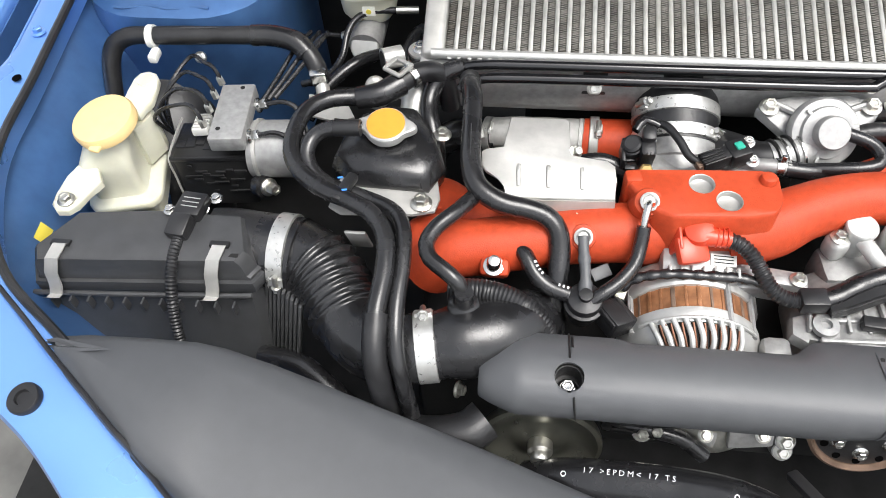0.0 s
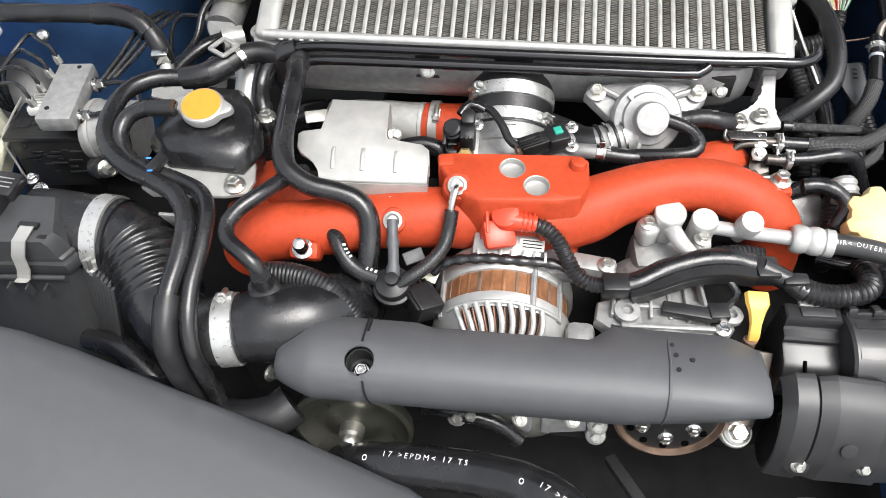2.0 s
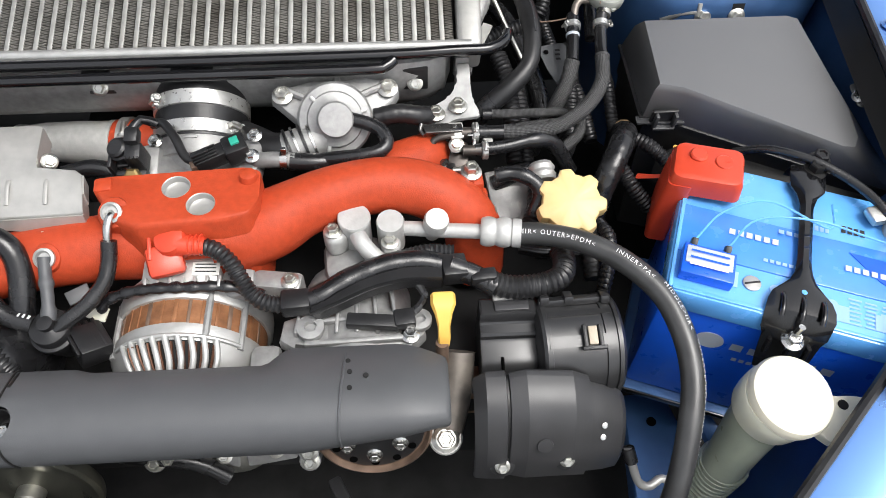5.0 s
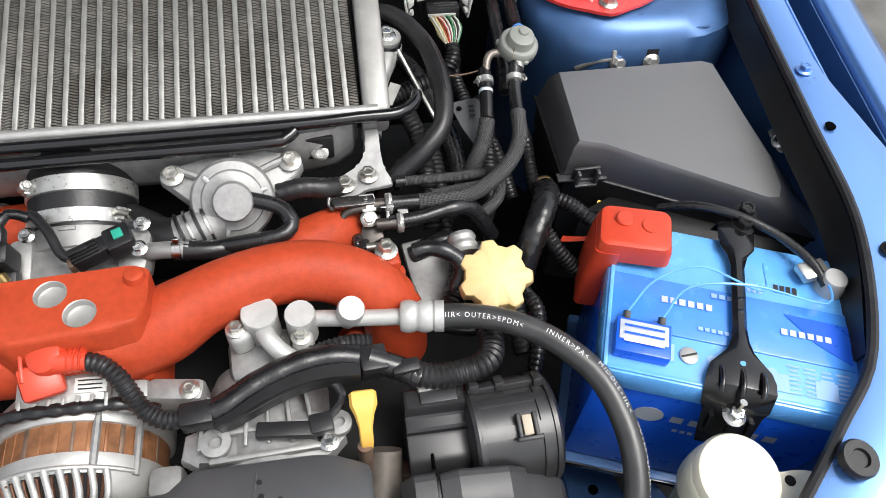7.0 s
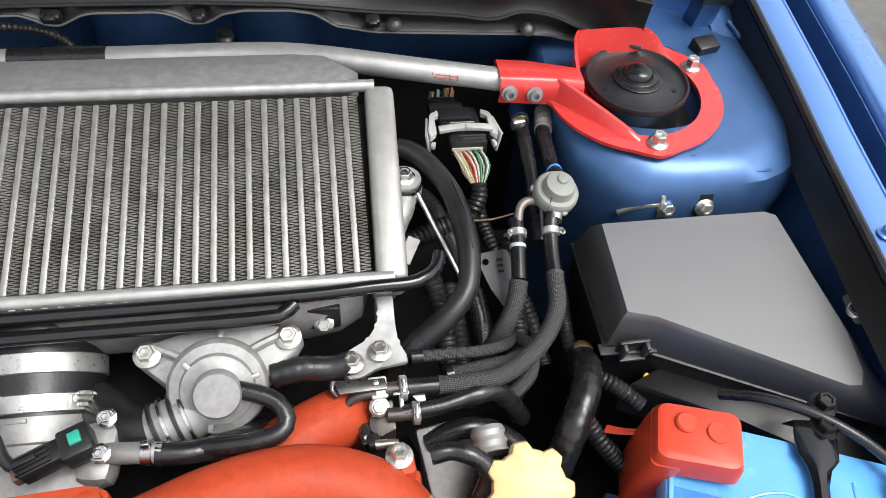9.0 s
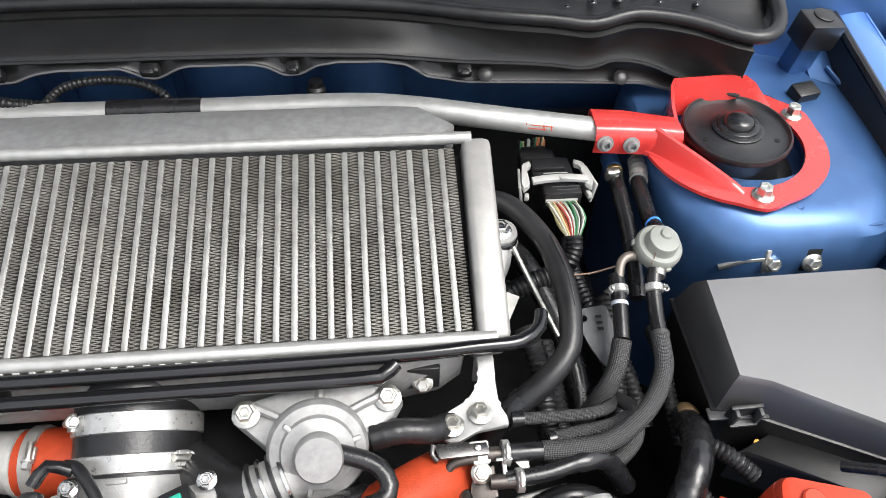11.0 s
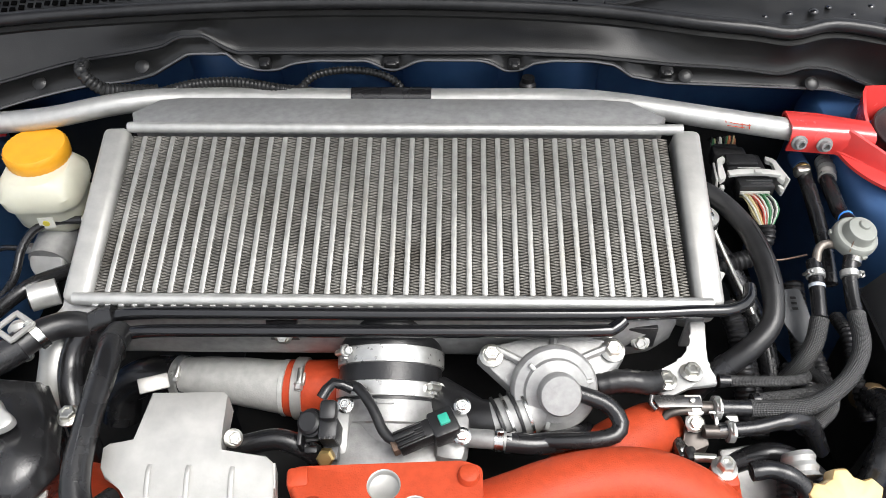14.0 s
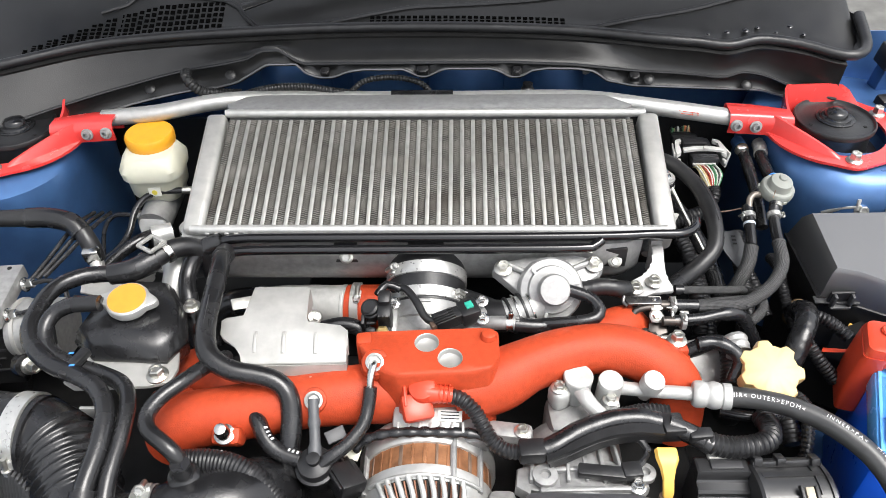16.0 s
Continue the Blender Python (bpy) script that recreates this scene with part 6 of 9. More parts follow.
for at in ((0.3435, 0.380, 0.7475), (0.3455, 0.367, 0.7525), (0.360, 0.362, 0.7545), (0.346, 0.350, 0.7565)):
    part("small_hole", lathe([(0.0024, 0), (0.0022, 0.0008), (0, 0.0008)], at, (0, -0.1, 1), 10), DEEP, cover)

# ---- dipstick, oil filler ----
dip = thing("dipstick", (0.432, 0.43, 0.73), "yellow plastic dipstick handle", "dipstick")
part("handle", loft([[V(0.432 + x * w, y, z + d) for x, d in ((-1, 0), (-0.8, 0.004), (0.8, 0.004), (1, 0), (0.8, -0.004), (-0.8, -0.004))] for y, z, w in ((0.450, 0.742, 0.0095), (0.448, 0.744, 0.012), (0.437, 0.743, 0.012), (0.430, 0.738, 0.0085), (0.421, 0.730, 0.006), (0.413, 0.720, 0.006), (0.410, 0.712, 0.005))]), DIPYEL, dip)
part("tube_neck", tube([(0.43, 0.412, 0.715), (0.43, 0.405, 0.66), (0.43, 0.40, 0.55)], 0.0065, 12), RUST, dip)
oil = thing("oil_filler", (0.574, 0.56, 0.72), "pale yellow lobed oil filler cap on its neck", "oil cap")
OW = V(-0.05, -0.35, 0.93).normalized()
part("cap", lathe([(0.030, -0.020), (0.0335, -0.016), (0.034, 0.0), (0.0325, 0.004), (0.029, 0.0055), (0, 0.006)], (0.572, 0.552, 0.747), OW, 84, bumps=7, bump=0.09), YELLOW, oil, "pale yellow lobed cap")
part("neck", tube([(0.574, 0.562, 0.735), (0.57, 0.575, 0.70), (0.56, 0.59, 0.62)], 0.02, 20), PLASTIC, oil)

# ---- battery ----
BR = V(0.934, -0.357, 0).normalized()  # along its long side
BD = V(0.357, 0.934, 0).normalized()
B00 = V(0.642, 0.438, 0)  # front corner of the lid


def bat(u, v, z):
    return B00 + BR * u + BD * v + V(0, 0, z)


def bat_pose(u, v, z, rx=0, ry=0, rz=0):
    return Matrix.Translation(bat(u, v, z)) @ Matrix.Rotation(math.atan2(BR.y, BR.x), 4, "Z") @ pose(0, 0, 0, rx, ry, rz)


battery = thing("battery", bat(0.115, 0.085, 0.555), "blue car battery with lid with sky sheen in its light blue, strapped down", "battery")
part("case", block((0.228, 0.170, 0.17), bat_pose(0.116, 0.087, 0.642), 0.005), BATT, battery, "deep blue case")
part("lid", block((0.234, 0.176, 0.030), bat_pose(0.116, 0.087, 0.741), 0.005), BATTLID, battery, "lid with sky sheen in its light blue")
part("lid_band", block((0.226, 0.06, 0.003), bat_pose(0.116, 0.078, 0.7565), 0.001), BATTBAND, battery, "mid-blue printed band")
part("vent_screw", lathe([(0.0085, 0), (0.0085, 0.0015), (0.0075, 0.002), (0, 0.002)], bat(0.078, 0.03, 0.7565), (0, 0, 1), 22), SHEET, battery, "slotted indicator plug")
part("screw_slot", block((0.015, 0.0016, 0.001), bat_pose(0.078, 0.03, 0.759, 0, 0, 25), 0), PLASTIC, battery)
post = part("negative_post", lathe([(0.014, -0.004), (0.014, 0.006), (0.0125, 0.008), (0.012, 0.016), (0.0105, 0.018), (0, 0.018)], bat(0.212, 0.138, 0.757), (0, 0, 1), 24), ALU, battery, "lead post with clamp")
part("post_clamp", block((0.03, 0.02, 0.01), bat_pose(0.194, 0.148, 0.766, 0, 0, 30), 0.003), ZINC, battery)
for u, v, w, h, n, mt in ((0.075, 0.085, 0.05, 0.007, 6, SILVERINK), (0.185, 0.075, 0.048, 0.0065, 6, SILVERINK), (0.135, 0.118, 0.026, 0.006, 5, PALEINK), (0.112, 0.1, 0.03, 0.005, 4, PALEINK), (0.17, 0.125, 0.024, 0.009, 4, PLASTIC), (0.1, 0.06, 0.03, 0.004, 5, PALEINK)):
    for i in range(n):
        bar_print(battery, bat(u - w / 2 + w * (i + 0.5) / n, v, 0.7565 + 0.0025 * (0.048 < v < 0.108)), BR, BD, 0.7 * w / n, h, mt, 0.0005)
for r in range(7):
    for c in range(4):
        bar_print(battery, bat(0.172 + 0.0145 * c, 0.014 + 0.0045 * r, 0.7565), BR, BD, 0.0125 - 0.002 * ((r + c) % 3), 0.002, PALEINK, 0.0005)
part("print_wedge", plate([(0.831, 0.468), (0.887, 0.445), (0.871, 0.407), (0.848, 0.433)], 0.7588, thick=0.0006), BATT, battery, "deep blue printed wedge")
part("lid_step", block((0.22, 0.004, 0.004), bat_pose(0.116, 0.004, 0.7555), 0.0015), BATTLID, battery)
part("lid_rib", block((0.004, 0.168, 0.003), bat_pose(0.004, 0.087, 0.757), 0.001), BATTLID, battery)
for u, v, w in ((0.05, 0.06, 0.03), (0.15, 0.052, 0.034), (0.2, 0.052, 0.02)):
    part("print_panel", block((w, 0.018, 0.0005), bat_pose(u, v - 0.03, 0.7568), 0), PALEINK, battery, "pale printed panel")
for u in (0.1, 0.112, 0.152):
    part("warning_disc", lathe([(0.0055, 0.0), (0.0055, 0.0004), (0, 0.0005)], bat(u, 0.03, 0.7565), (0, 0, 1), 16), PALEINK, battery)
for u, z, w, h, n in ((0.133, 0.685, 0.105, 0.012, 6), (0.12, 0.663, 0.06, 0.006, 8), (0.075, 0.585, 0.03, 0.003, 6)):
    for i in range(n):
        bar_print(battery, bat(u - w / 2 + w * (i + 0.5) / n, 0.002, z), BR, (0, 0, 1), 0.66 * w / n, h, SILVERINK, 0.0008)
bm = lathe([(0.014, 0.0), (0.014, 0.0005), (0.0, 0.0006)], bat(0.062, 0.0012, 0.687), -BD, 20)
part("emblem", bm, SILVERINK, battery, "oval silver emblem")
unit = thing("battery_monitor", bat(0.04, 0.03, 0.757), "small clear and blue plastic battery add-on box", "device")
part("unit_box", block((0.05, 0.036, 0.014), bat_pose(0.034, 0.032, 0.763), 0.002), BATT, unit)
part("unit_window", block((0.044, 0.02, 0.002), bat_pose(0.034, 0.036, 0.7705), 0.0005), SILVERINK, unit, "pale window with printed rows")
for i in range(3):
    bar_print(unit, bat(0.034, 0.024 + 0.008 * i, 0.772), BR, BD, 0.036, 0.0022, BATT if i else WHITEINK)
for u in (0.018, 0.05):
    part("plug_pin", block((0.006, 0.012, 0.01), bat_pose(u, 0.052, 0.766, 30), 0.001), PLASTIC, unit)
for a, c, d in ((0.018, 0.14, 0.026), (0.05, 0.2, 0.06)):
    part("thin_wire", tube([bat(a, 0.056, 0.768), bat(a + 0.02, 0.085, 0.785), bat(0.5 * (a + c), 0.115 - 0.3 * d, 0.79), bat(c, 0.105, 0.775), bat(c + 0.004, 0.14, 0.772)], 0.0012, 6), BATTLID, unit, "thin pale blue wire")
hold = thing("battery_hold_down", bat(0.14, 0.05, 0.76), "black steel battery hold-down strap with stud", "bracket")
bm = loft([[bat(0.122 - w, v + 0.01, z), bat(0.122 - 0.4 * w, v + 0.01, z + 0.004), bat(0.122 + 0.4 * w, v + 0.01, z + 0.004), bat(0.122 + w, v + 0.01, z), bat(0.122 + w, v + 0.01, z - 0.002), bat(0.122 - w, v + 0.01, z - 0.002)] for v, z, w in ((-0.032, 0.702, 0.021), (-0.029, 0.714, 0.0235), (-0.019, 0.742, 0.0265), (-0.0165, 0.748, 0.03), (-0.006, 0.7625, 0.0315), (0.004, 0.7645, 0.0305), (0.014, 0.7645, 0.027), (0.023, 0.7645, 0.019), (0.031, 0.765, 0.012), (0.042, 0.765, 0.0082), (0.056, 0.765, 0.0066), (0.125, 0.765, 0.0065), (0.14, 0.765, 0.01), (0.15, 0.765, 0.017), (0.17, 0.764, 0.018), (0.182, 0.762, 0.017), (0.19, 0.74, 0.017))])
part("strap", bm, GLOSSBLACK, hold)
for u in (0.104, 0.122, 0.14):
    part("pressed_bead", tube([bat(u, -0.003, 0.765), bat(u, 0.003, 0.769), bat(u, 0.013, 0.7695), bat(u, 0.02, 0.767)], 0.0026, 10), GLOSSBLACK, hold)
    part("pressed_bead", tube([bat(u, -0.018, 0.722), bat(u, -0.013, 0.738)], 0.0024, 8), GLOSSBLACK, hold)
part("strap_hole", lathe([(0.0026, 0), (0.0026, 0.0005), (0, 0.0006)], bat(0.122, 0.026, 0.7687), (0, 0, 1), 14), BATTLID, hold)
part("stud", tube([bat(0.122, -0.024, 0.64), bat(0.122, -0.012, 0.745), bat(0.123, -0.010, 0.765)], 0.0034, 10), BRIGHT, hold, "threaded steel stud")
bolt(hold, bat(0.122, -0.012, 0.743), 0.0072, (0, -0.15, 1), mat=BRIGHT, h=0.01)
bolt(hold, bat(0.128, 0.188, 0.765), 0.008, mat=DEEP, h=0.012)
redc = thing("terminal_cover", bat(0.02, 0.15, 0.76), "red plastic battery terminal cover", "terminal cover")
sec = [rounded(0, 0, sx, sy, z, r, 4) for sx, sy, z, r in ((0.072, 0.054, -0.010, 0.008), (0.071, 0.053, 0.006, 0.008), (0.066, 0.049, 0.0125, 0.009), (0.058, 0.042, 0.014, 0.009))]
M = bat_pose(0.018, 0.142, 0.774, 0, -4, 2)
part("cover_top", loft([[M @ p for p in s] for s in sec]), REDPL, redc)
sec = [rounded(-0.022 - d, -0.001, sx, 0.053, z, 0.006, 4) for sx, d, z in ((0.024, 0.012, -0.09), (0.026, 0.009, -0.05), (0.028, 0.003, -0.012), (0.027, 0.001, 0.002))]
part("side_flap", loft([[M @ p for p in q] for q in sec]), REDPL, redc)
part("button", lathe([(0.009, 0), (0.009, 0.002), (0.0075, 0.0035), (0, 0.0036)], M @ V(-0.011, 0.008, 0.0138), (0, 0, 1), 20), REDPL, redc)
for k in range(2):
    part("raised_plus", block((0.012, 0.002, 0.001), M @ pose(0.015, 0.004, 0.0143, 0, 0, 90 * k + 10), 0), REDPL, redc)
part("plus_ring", ring_band(M @ V(0.015, 0.004, 0.0143), (0, 0, 1), 0.0085, 0.001, 0.001, 24), REDPL, redc)
solo("negative_cable", tube([bat(0.205, 0.132, 0.767), bat(0.19, 0.155, 0.772), bat(0.16, 0.18, 0.772), bat(0.12, 0.195, 0.773), bat(0.08, 0.205, 0.765), bat(0.05, 0.215, 0.74)], 0.0048, 10), RUBBER, "black battery earth cable", "cable")
solo("battery_tray", block((0.25, 0.19, 0.014), bat_pose(0.116, 0.087, 0.550), 0.004), BLUE_IN, "blue painted battery tray", "tray")
solo("lead_tag", tube([bat(-0.045, 0.165, 0.72), bat(-0.03, 0.162, 0.728), bat(-0.005, 0.165, 0.735)], lambda a, b: 0.0045 - 0.002 * b, 6, squash=0.4), REDPL, "small red cable tag beside the battery", "cable tag")

# ---- relay box with its faceted lid ----
fbox = thing("relay_box", (0.79, 0.68, 0.70), "black plastic relay box with faceted lid", "relay box")
topo = [(0.692, 0.794, 0.785), (0.866, 0.797, 0.785), (0.878, 0.792, 0.784), (0.900, 0.66, 0.764), (0.900, 0.622, 0.757), (0.893, 0.609, 0.755), (0.879, 0.609, 0.757), (0.716, 0.685, 0.778), (0.690, 0.6935, 0.7775)]
mido = [(0.685, 0.803, 0.771), (0.87, 0.806, 0.773), (0.886, 0.80, 0.772), (0.912, 0.658, 0.752), (0.914, 0.618, 0.744), (0.902, 0.601, 0.742), (0.880, 0.605, 0.750), (0.717, 0.681, 0.771), (0.684, 0.689, 0.771)]
lowo = [(0.677, 0.81, 0.735), (0.88, 0.816, 0.73), (0.902, 0.81, 0.73), (0.945, 0.65, 0.716), (0.962, 0.592, 0.713), (0.945, 0.577, 0.711), (0.858, 0.617, 0.717), (0.722, 0.678, 0.727), (0.678, 0.685, 0.735)]
bm = loft([[V(*p) for p in lowo], [V(*p) for p in mido], [V(*p) for p in topo]])
bmesh.ops.bevel(bm, geom=[e for e in bm.edges if e.calc_face_angle(0) > 0.3], offset=0.0035, segments=3, profile=0.5, affect="EDGES")
part("box_lid", bm, LIDPL, fbox, "faceted dark plastic lid", 40)
ring = [V(*p) for p in lowo]
part("lid_rim", loft([[p + V(0, 0, 0.001) for p in ring], [p + (p - V(0.8, 0.69, p.z)).normalized() * 0.004 for p in ring], [p + (p - V(0.8, 0.69, p.z)).normalized() * 0.004 - V(0, 0, 0.003) for p in ring]]), MATT, fbox, "thin projecting lid rim", 30)
cx = sum(p[0] for p in lowo) / 9
cy = sum(p[1] for p in lowo) / 9
part("box_base", loft([[V(cx + (p[0] - cx) * k, cy + (p[1] - cy) * k, p[2] - d) for p in lowo] for k, d in ((0.93, 0.2), (0.97, 0.045), (0.985, 0.04), (0.985, 0.004))]), MATT, fbox, "black plastic base")
part("box_foot", plate([(0.70, 0.66, 0.70), (0.80, 0.615, 0.695), (0.865, 0.575, 0.69), (0.955, 0.53, 0.685), (0.985, 0.545, 0.69), (0.955, 0.60, 0.705), (0.93, 0.66, 0.71), (0.80, 0.70, 0.71)], 0, thick=0.05, bevel=0.004), MATT, fbox, "black plastic foot beside the battery")
latch = part("lid_latch", block((0.03, 0.004, 0.026), pose(0.700, 0.679, 0.738, 8, 0, 2), 0.001), PLASTIC, fbox)
for dx, w, h, dz in ((-0.010, 0.004, 0.022, 0), (0.012, 0.004, 0.022, 0), (0.001, 0.026, 0.004, -0.01)):
    part("latch_loop", block((w, 0.008, h), pose(0.700 + dx, 0.674, 0.738 + dz, 8, 0, 2), 0.001), BOXPL, latch)
part("latch_ledge", block((0.056, 0.012, 0.003), pose(0.698, 0.681, 0.732, 0, 0, -2), 0.001), BOXPL, fbox)
bolt(fbox, (0.850, 0.596, 0.748), 0.0085, mat=PLASTIC, h=0.013)
part("label_dot", lathe([(0.0028, 0), (0.0028, 0.0006), (0, 0.0007)], (0.722, 0.668, 0.70), (0, -0.8, 0.6), 10), DIPYEL, fbox)
for x, y, z, w in ((0.778, 0.832, 0.765, 20), (0.82, 0.83, 0.765, 0)):
    b = thing("earth_bracket", (x, y, z), "small plated bracket bolted to the strut tower", "bracket")
    part("tab", block((0.018, 0.004, 0.03), pose(x, y, z, -10, 0, w), 0.0015), SHEET if w else DEEP, b)
    bolt(b, (x, y - 0.003, z - 0.002), 0.007, (0, -0.9, 0.4))
solo("earth_lead", tube([(0.73, 0.838, 0.75), (0.752, 0.834, 0.763), (0.776, 0.831, 0.768)], 0.0035, 8), ZINC, "thin earth lead with crimped eye", "cable")
clipR = thing("side_clip", (0.93, 0.69, 0.75), "plated clip and nut on the inner fender", "clip")
part("clip_tab", plate(soft([(0.922, 0.705, 0.757), (0.932, 0.708, 0.757), (0.938, 0.69, 0.753), (0.932, 0.675, 0.75), (0.925, 0.678, 0.75)], 0.003, 2), 0, thick=0.002, bevel=0.0006), SHEET, clipR)
bolt(clipR, (0.929, 0.689, 0.754), 0.0055, (-0.5, -0.2, 0.8), mat=BRIGHT)

panel = part("side_member", plate([(0.655, 0.45), (0.712, 0.452), (0.722, 0.402), (0.74, 0.30), (0.72, 0.22), (0.64, 0.22), (0.655, 0.375)], 0.489, thick=0.03, bevel=0.006), BLUE_IN, car, "blue painted side member beside the radiator")
part("member_hole", lathe([(0.006, 0), (0.006, 0.0007), (0, 0.0008)], (0.688, 0.412, 0.4892), (0, 0, 1), 16), HOLE, panel)
part("tray_support", plate([(0.708, 0.45, 0.53), (0.73, 0.44, 0.53), (0.765, 0.37, 0.52), (0.748, 0.365, 0.51)], 0, thick=0.012, bevel=0.002), BLUE_IN, panel)
part("tray_rail", block((0.2, 0.012, 0.008), bat_pose(0.1, -0.003, 0.551), 0.002), GLOSSBLACK, car, "black tray rail below the battery")

# ---- washer filler ----
wash = thing("washer_filler", (0.731, 0.34, 0.6), "translucent washer filler neck with cream cap", "filler bottle")
part("neck_tube", tube([(0.70, 0.30, 0.50), (0.708, 0.312, 0.60), (0.722, 0.330, 0.69), (0.727, 0.335, 0.708)], lambda a, b: 0.019 + 0.009 * b * b, 28), NECK, wash, "greenish translucent neck")
for i in range(9):
    part("thread_ring", ring_band((0.7025 + 0.0012 * i, 0.307 + 0.0012 * i, 0.56 + 0.0065 * i), (0.1, 0.12, 1), 0.0205 + 0.0005 * i, 0.0035, 0.0012, 24), NECK, wash)
part("neck_collar", lathe([(0.031, -0.002), (0.034, 0.0), (0.0355, 0.012), (0.036, 0.026), (0.034, 0.03)], (0.728, 0.334, 0.703), (0.08, -0.08, 1), 36), CREAM, wash)
part("cap", lathe([(0.0345, -0.012), (0.0375, -0.009), (0.038, 0.0), (0.036, 0.0045), (0.031, 0.0065), (0, 0.0072)], (0.736, 0.331, 0.738), (0.08, -0.12, 1), 40), CAPWHITE, wash, "round off-white cap")
part("cap_ear", plate(soft([(0.757, 0.345), (0.777, 0.333), (0.80, 0.334), (0.83, 0.322), (0.835, 0.29), (0.80, 0.276), (0.772, 0.284), (0.75, 0.302)], 0.014), 0.7265, thick=0.009, bevel=0.003), CAPWHITE, wash)
part("ear_hole", lathe([(0.0048, 0), (0.0048, 0.0006), (0, 0.0006)], (0.786, 0.325, 0.7268), (0, 0, 1), 12), DEEP, wash)

# ---- black housing beside the belt cover ----
hous = thing("timing_cover", (0.54, 0.38, 0.65), "black moulded plastic timing belt housing", "engine cover")


def hump(x, k=1.0, drop=0.0):
    pts = [(0.377, 0.69), (0.3805, 0.706), (0.3805, 0.7135), (0.377, 0.7175), (0.366, 0.7175), (0.35, 0.7125), (0.336, 0.7015), (0.323, 0.682), (0.313, 0.655), (0.309, 0.62)]
    pts = [pts[0]] + [(p.y, p.z) for p in curve([V(0, y, z) for y, z in pts[1:]], 0.0045)]
    return [V(x, 0.36 + (y - 0.36) * k, 0.66 + (z - 0.66) * k - drop) for y, z in pts]


part("front_band", shell(loft([hump(0.4565, 0.90, 0.006), hump(0.458, 0.93, 0.006), hump(0.468, 0.985), hump(0.4865, 1.0), hump(0.4875, 0.93)], close=False), 0.003), TIMPL, hous, "narrow grey plastic band", 11)
part("groove", loft([hump(0.486, 0.89), hump(0.50, 0.89)], close=False), MATT, hous)
part("main_shell", shell(loft([hump(0.489, 0.90, 0.003), hump(0.4905, 0.94), hump(0.5065, 1.0), hump(0.551, 0.975, 0.004), hump(0.568, 0.935, 0.012), hump(0.5685, 0.88, 0.013)], close=False), 0.003), TIMPL, hous, "grey plastic main shell", 9)
part("end_shell", shell(loft([hump(0.5665, 0.865, 0.016), hump(0.59, 0.80, 0.024), hump(0.603, 0.74, 0.028), hump(0.608, 0.62, 0.03), hump(0.609, 0.35, 0.032)], close=False), 0.003), TIMPL, hous, "dark rounded end", 12)
part("shell_core", block((0.11, 0.04, 0.08), pose(0.525, 0.355, 0.60), 0.012), MATT, hous)
for at in ((0.483, 0.3115, 0.648), (0.546, 0.315, 0.648)):
    part("bolt_pad", lathe([(0.012, -0.006), (0.0125, 0.0), (0.009, 0.001)], Vector(at) + V(0, 0.002, -0.002), (0, -0.75, 0.66), 20), PLASTIC, hous)
    bolt(hous, at, 0.005, (0, -0.75, 0.66))
part("cast_mark", lathe([(0.008, 0), (0.0075, 0.0012), (0, 0.0014)], (0.522, 0.3195, 0.676), (0, -0.85, 0.5), 16), TIMPL, hous)
for at in ((0.582, 0.338, 0.6725), (0.581, 0.3305, 0.662)):
    part("rivet", lathe([(0.0032, 0), (0.003, 0.0014), (0, 0.0022)], at, (0.1, -0.6, 0.8), 10), BRIGHT, hous)
part("pale_pipe", tube([(0.612, 0.33, 0.63), (0.617, 0.318, 0.617), (0.6215, 0.309, 0.605), (0.627, 0.303, 0.598), (0.637, 0.302, 0.595), (0.647, 0.308, 0.596), (0.654, 0.307, 0.597), (0.66, 0.298, 0.597), (0.664, 0.27, 0.59)], 0.0045, 10), SHEET, hous, "thin pale bent pipe")
part("pipe_boot", tube([(0.612, 0.33, 0.63), (0.6165, 0.3195, 0.6185)], 0.0066, 12), RUBBER, hous, "black rubber boot")
drumh = thing("filter_drum", (0.56, 0.43, 0.66), "black ribbed plastic drum housing with a pale clip", "engine housing")
DA = V(1, 0.05, -0.01).normalized()
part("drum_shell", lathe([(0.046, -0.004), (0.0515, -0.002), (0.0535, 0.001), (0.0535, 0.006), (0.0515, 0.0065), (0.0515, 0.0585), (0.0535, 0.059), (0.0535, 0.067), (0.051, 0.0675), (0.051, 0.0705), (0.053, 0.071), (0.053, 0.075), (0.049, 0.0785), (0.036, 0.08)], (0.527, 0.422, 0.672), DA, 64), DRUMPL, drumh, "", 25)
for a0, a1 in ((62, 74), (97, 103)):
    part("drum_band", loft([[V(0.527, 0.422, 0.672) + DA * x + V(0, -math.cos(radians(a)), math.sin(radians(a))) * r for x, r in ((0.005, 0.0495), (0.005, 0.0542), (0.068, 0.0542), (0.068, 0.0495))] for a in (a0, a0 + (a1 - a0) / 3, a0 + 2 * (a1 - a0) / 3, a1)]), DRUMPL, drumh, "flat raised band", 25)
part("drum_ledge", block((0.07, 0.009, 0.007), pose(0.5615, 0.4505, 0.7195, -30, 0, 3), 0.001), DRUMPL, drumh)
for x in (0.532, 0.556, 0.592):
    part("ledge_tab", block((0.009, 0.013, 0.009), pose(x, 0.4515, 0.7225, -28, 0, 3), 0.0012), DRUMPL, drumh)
part("pale_clip", block((0.009, 0.018, 0.004), pose(0.573, 0.4065, 0.7268, 18, 0, 2), 0.0012), material("beige_plastic", (0.42, 0.36, 0.27), 0.45, grain=0.06), drumh, "pale plastic clip")
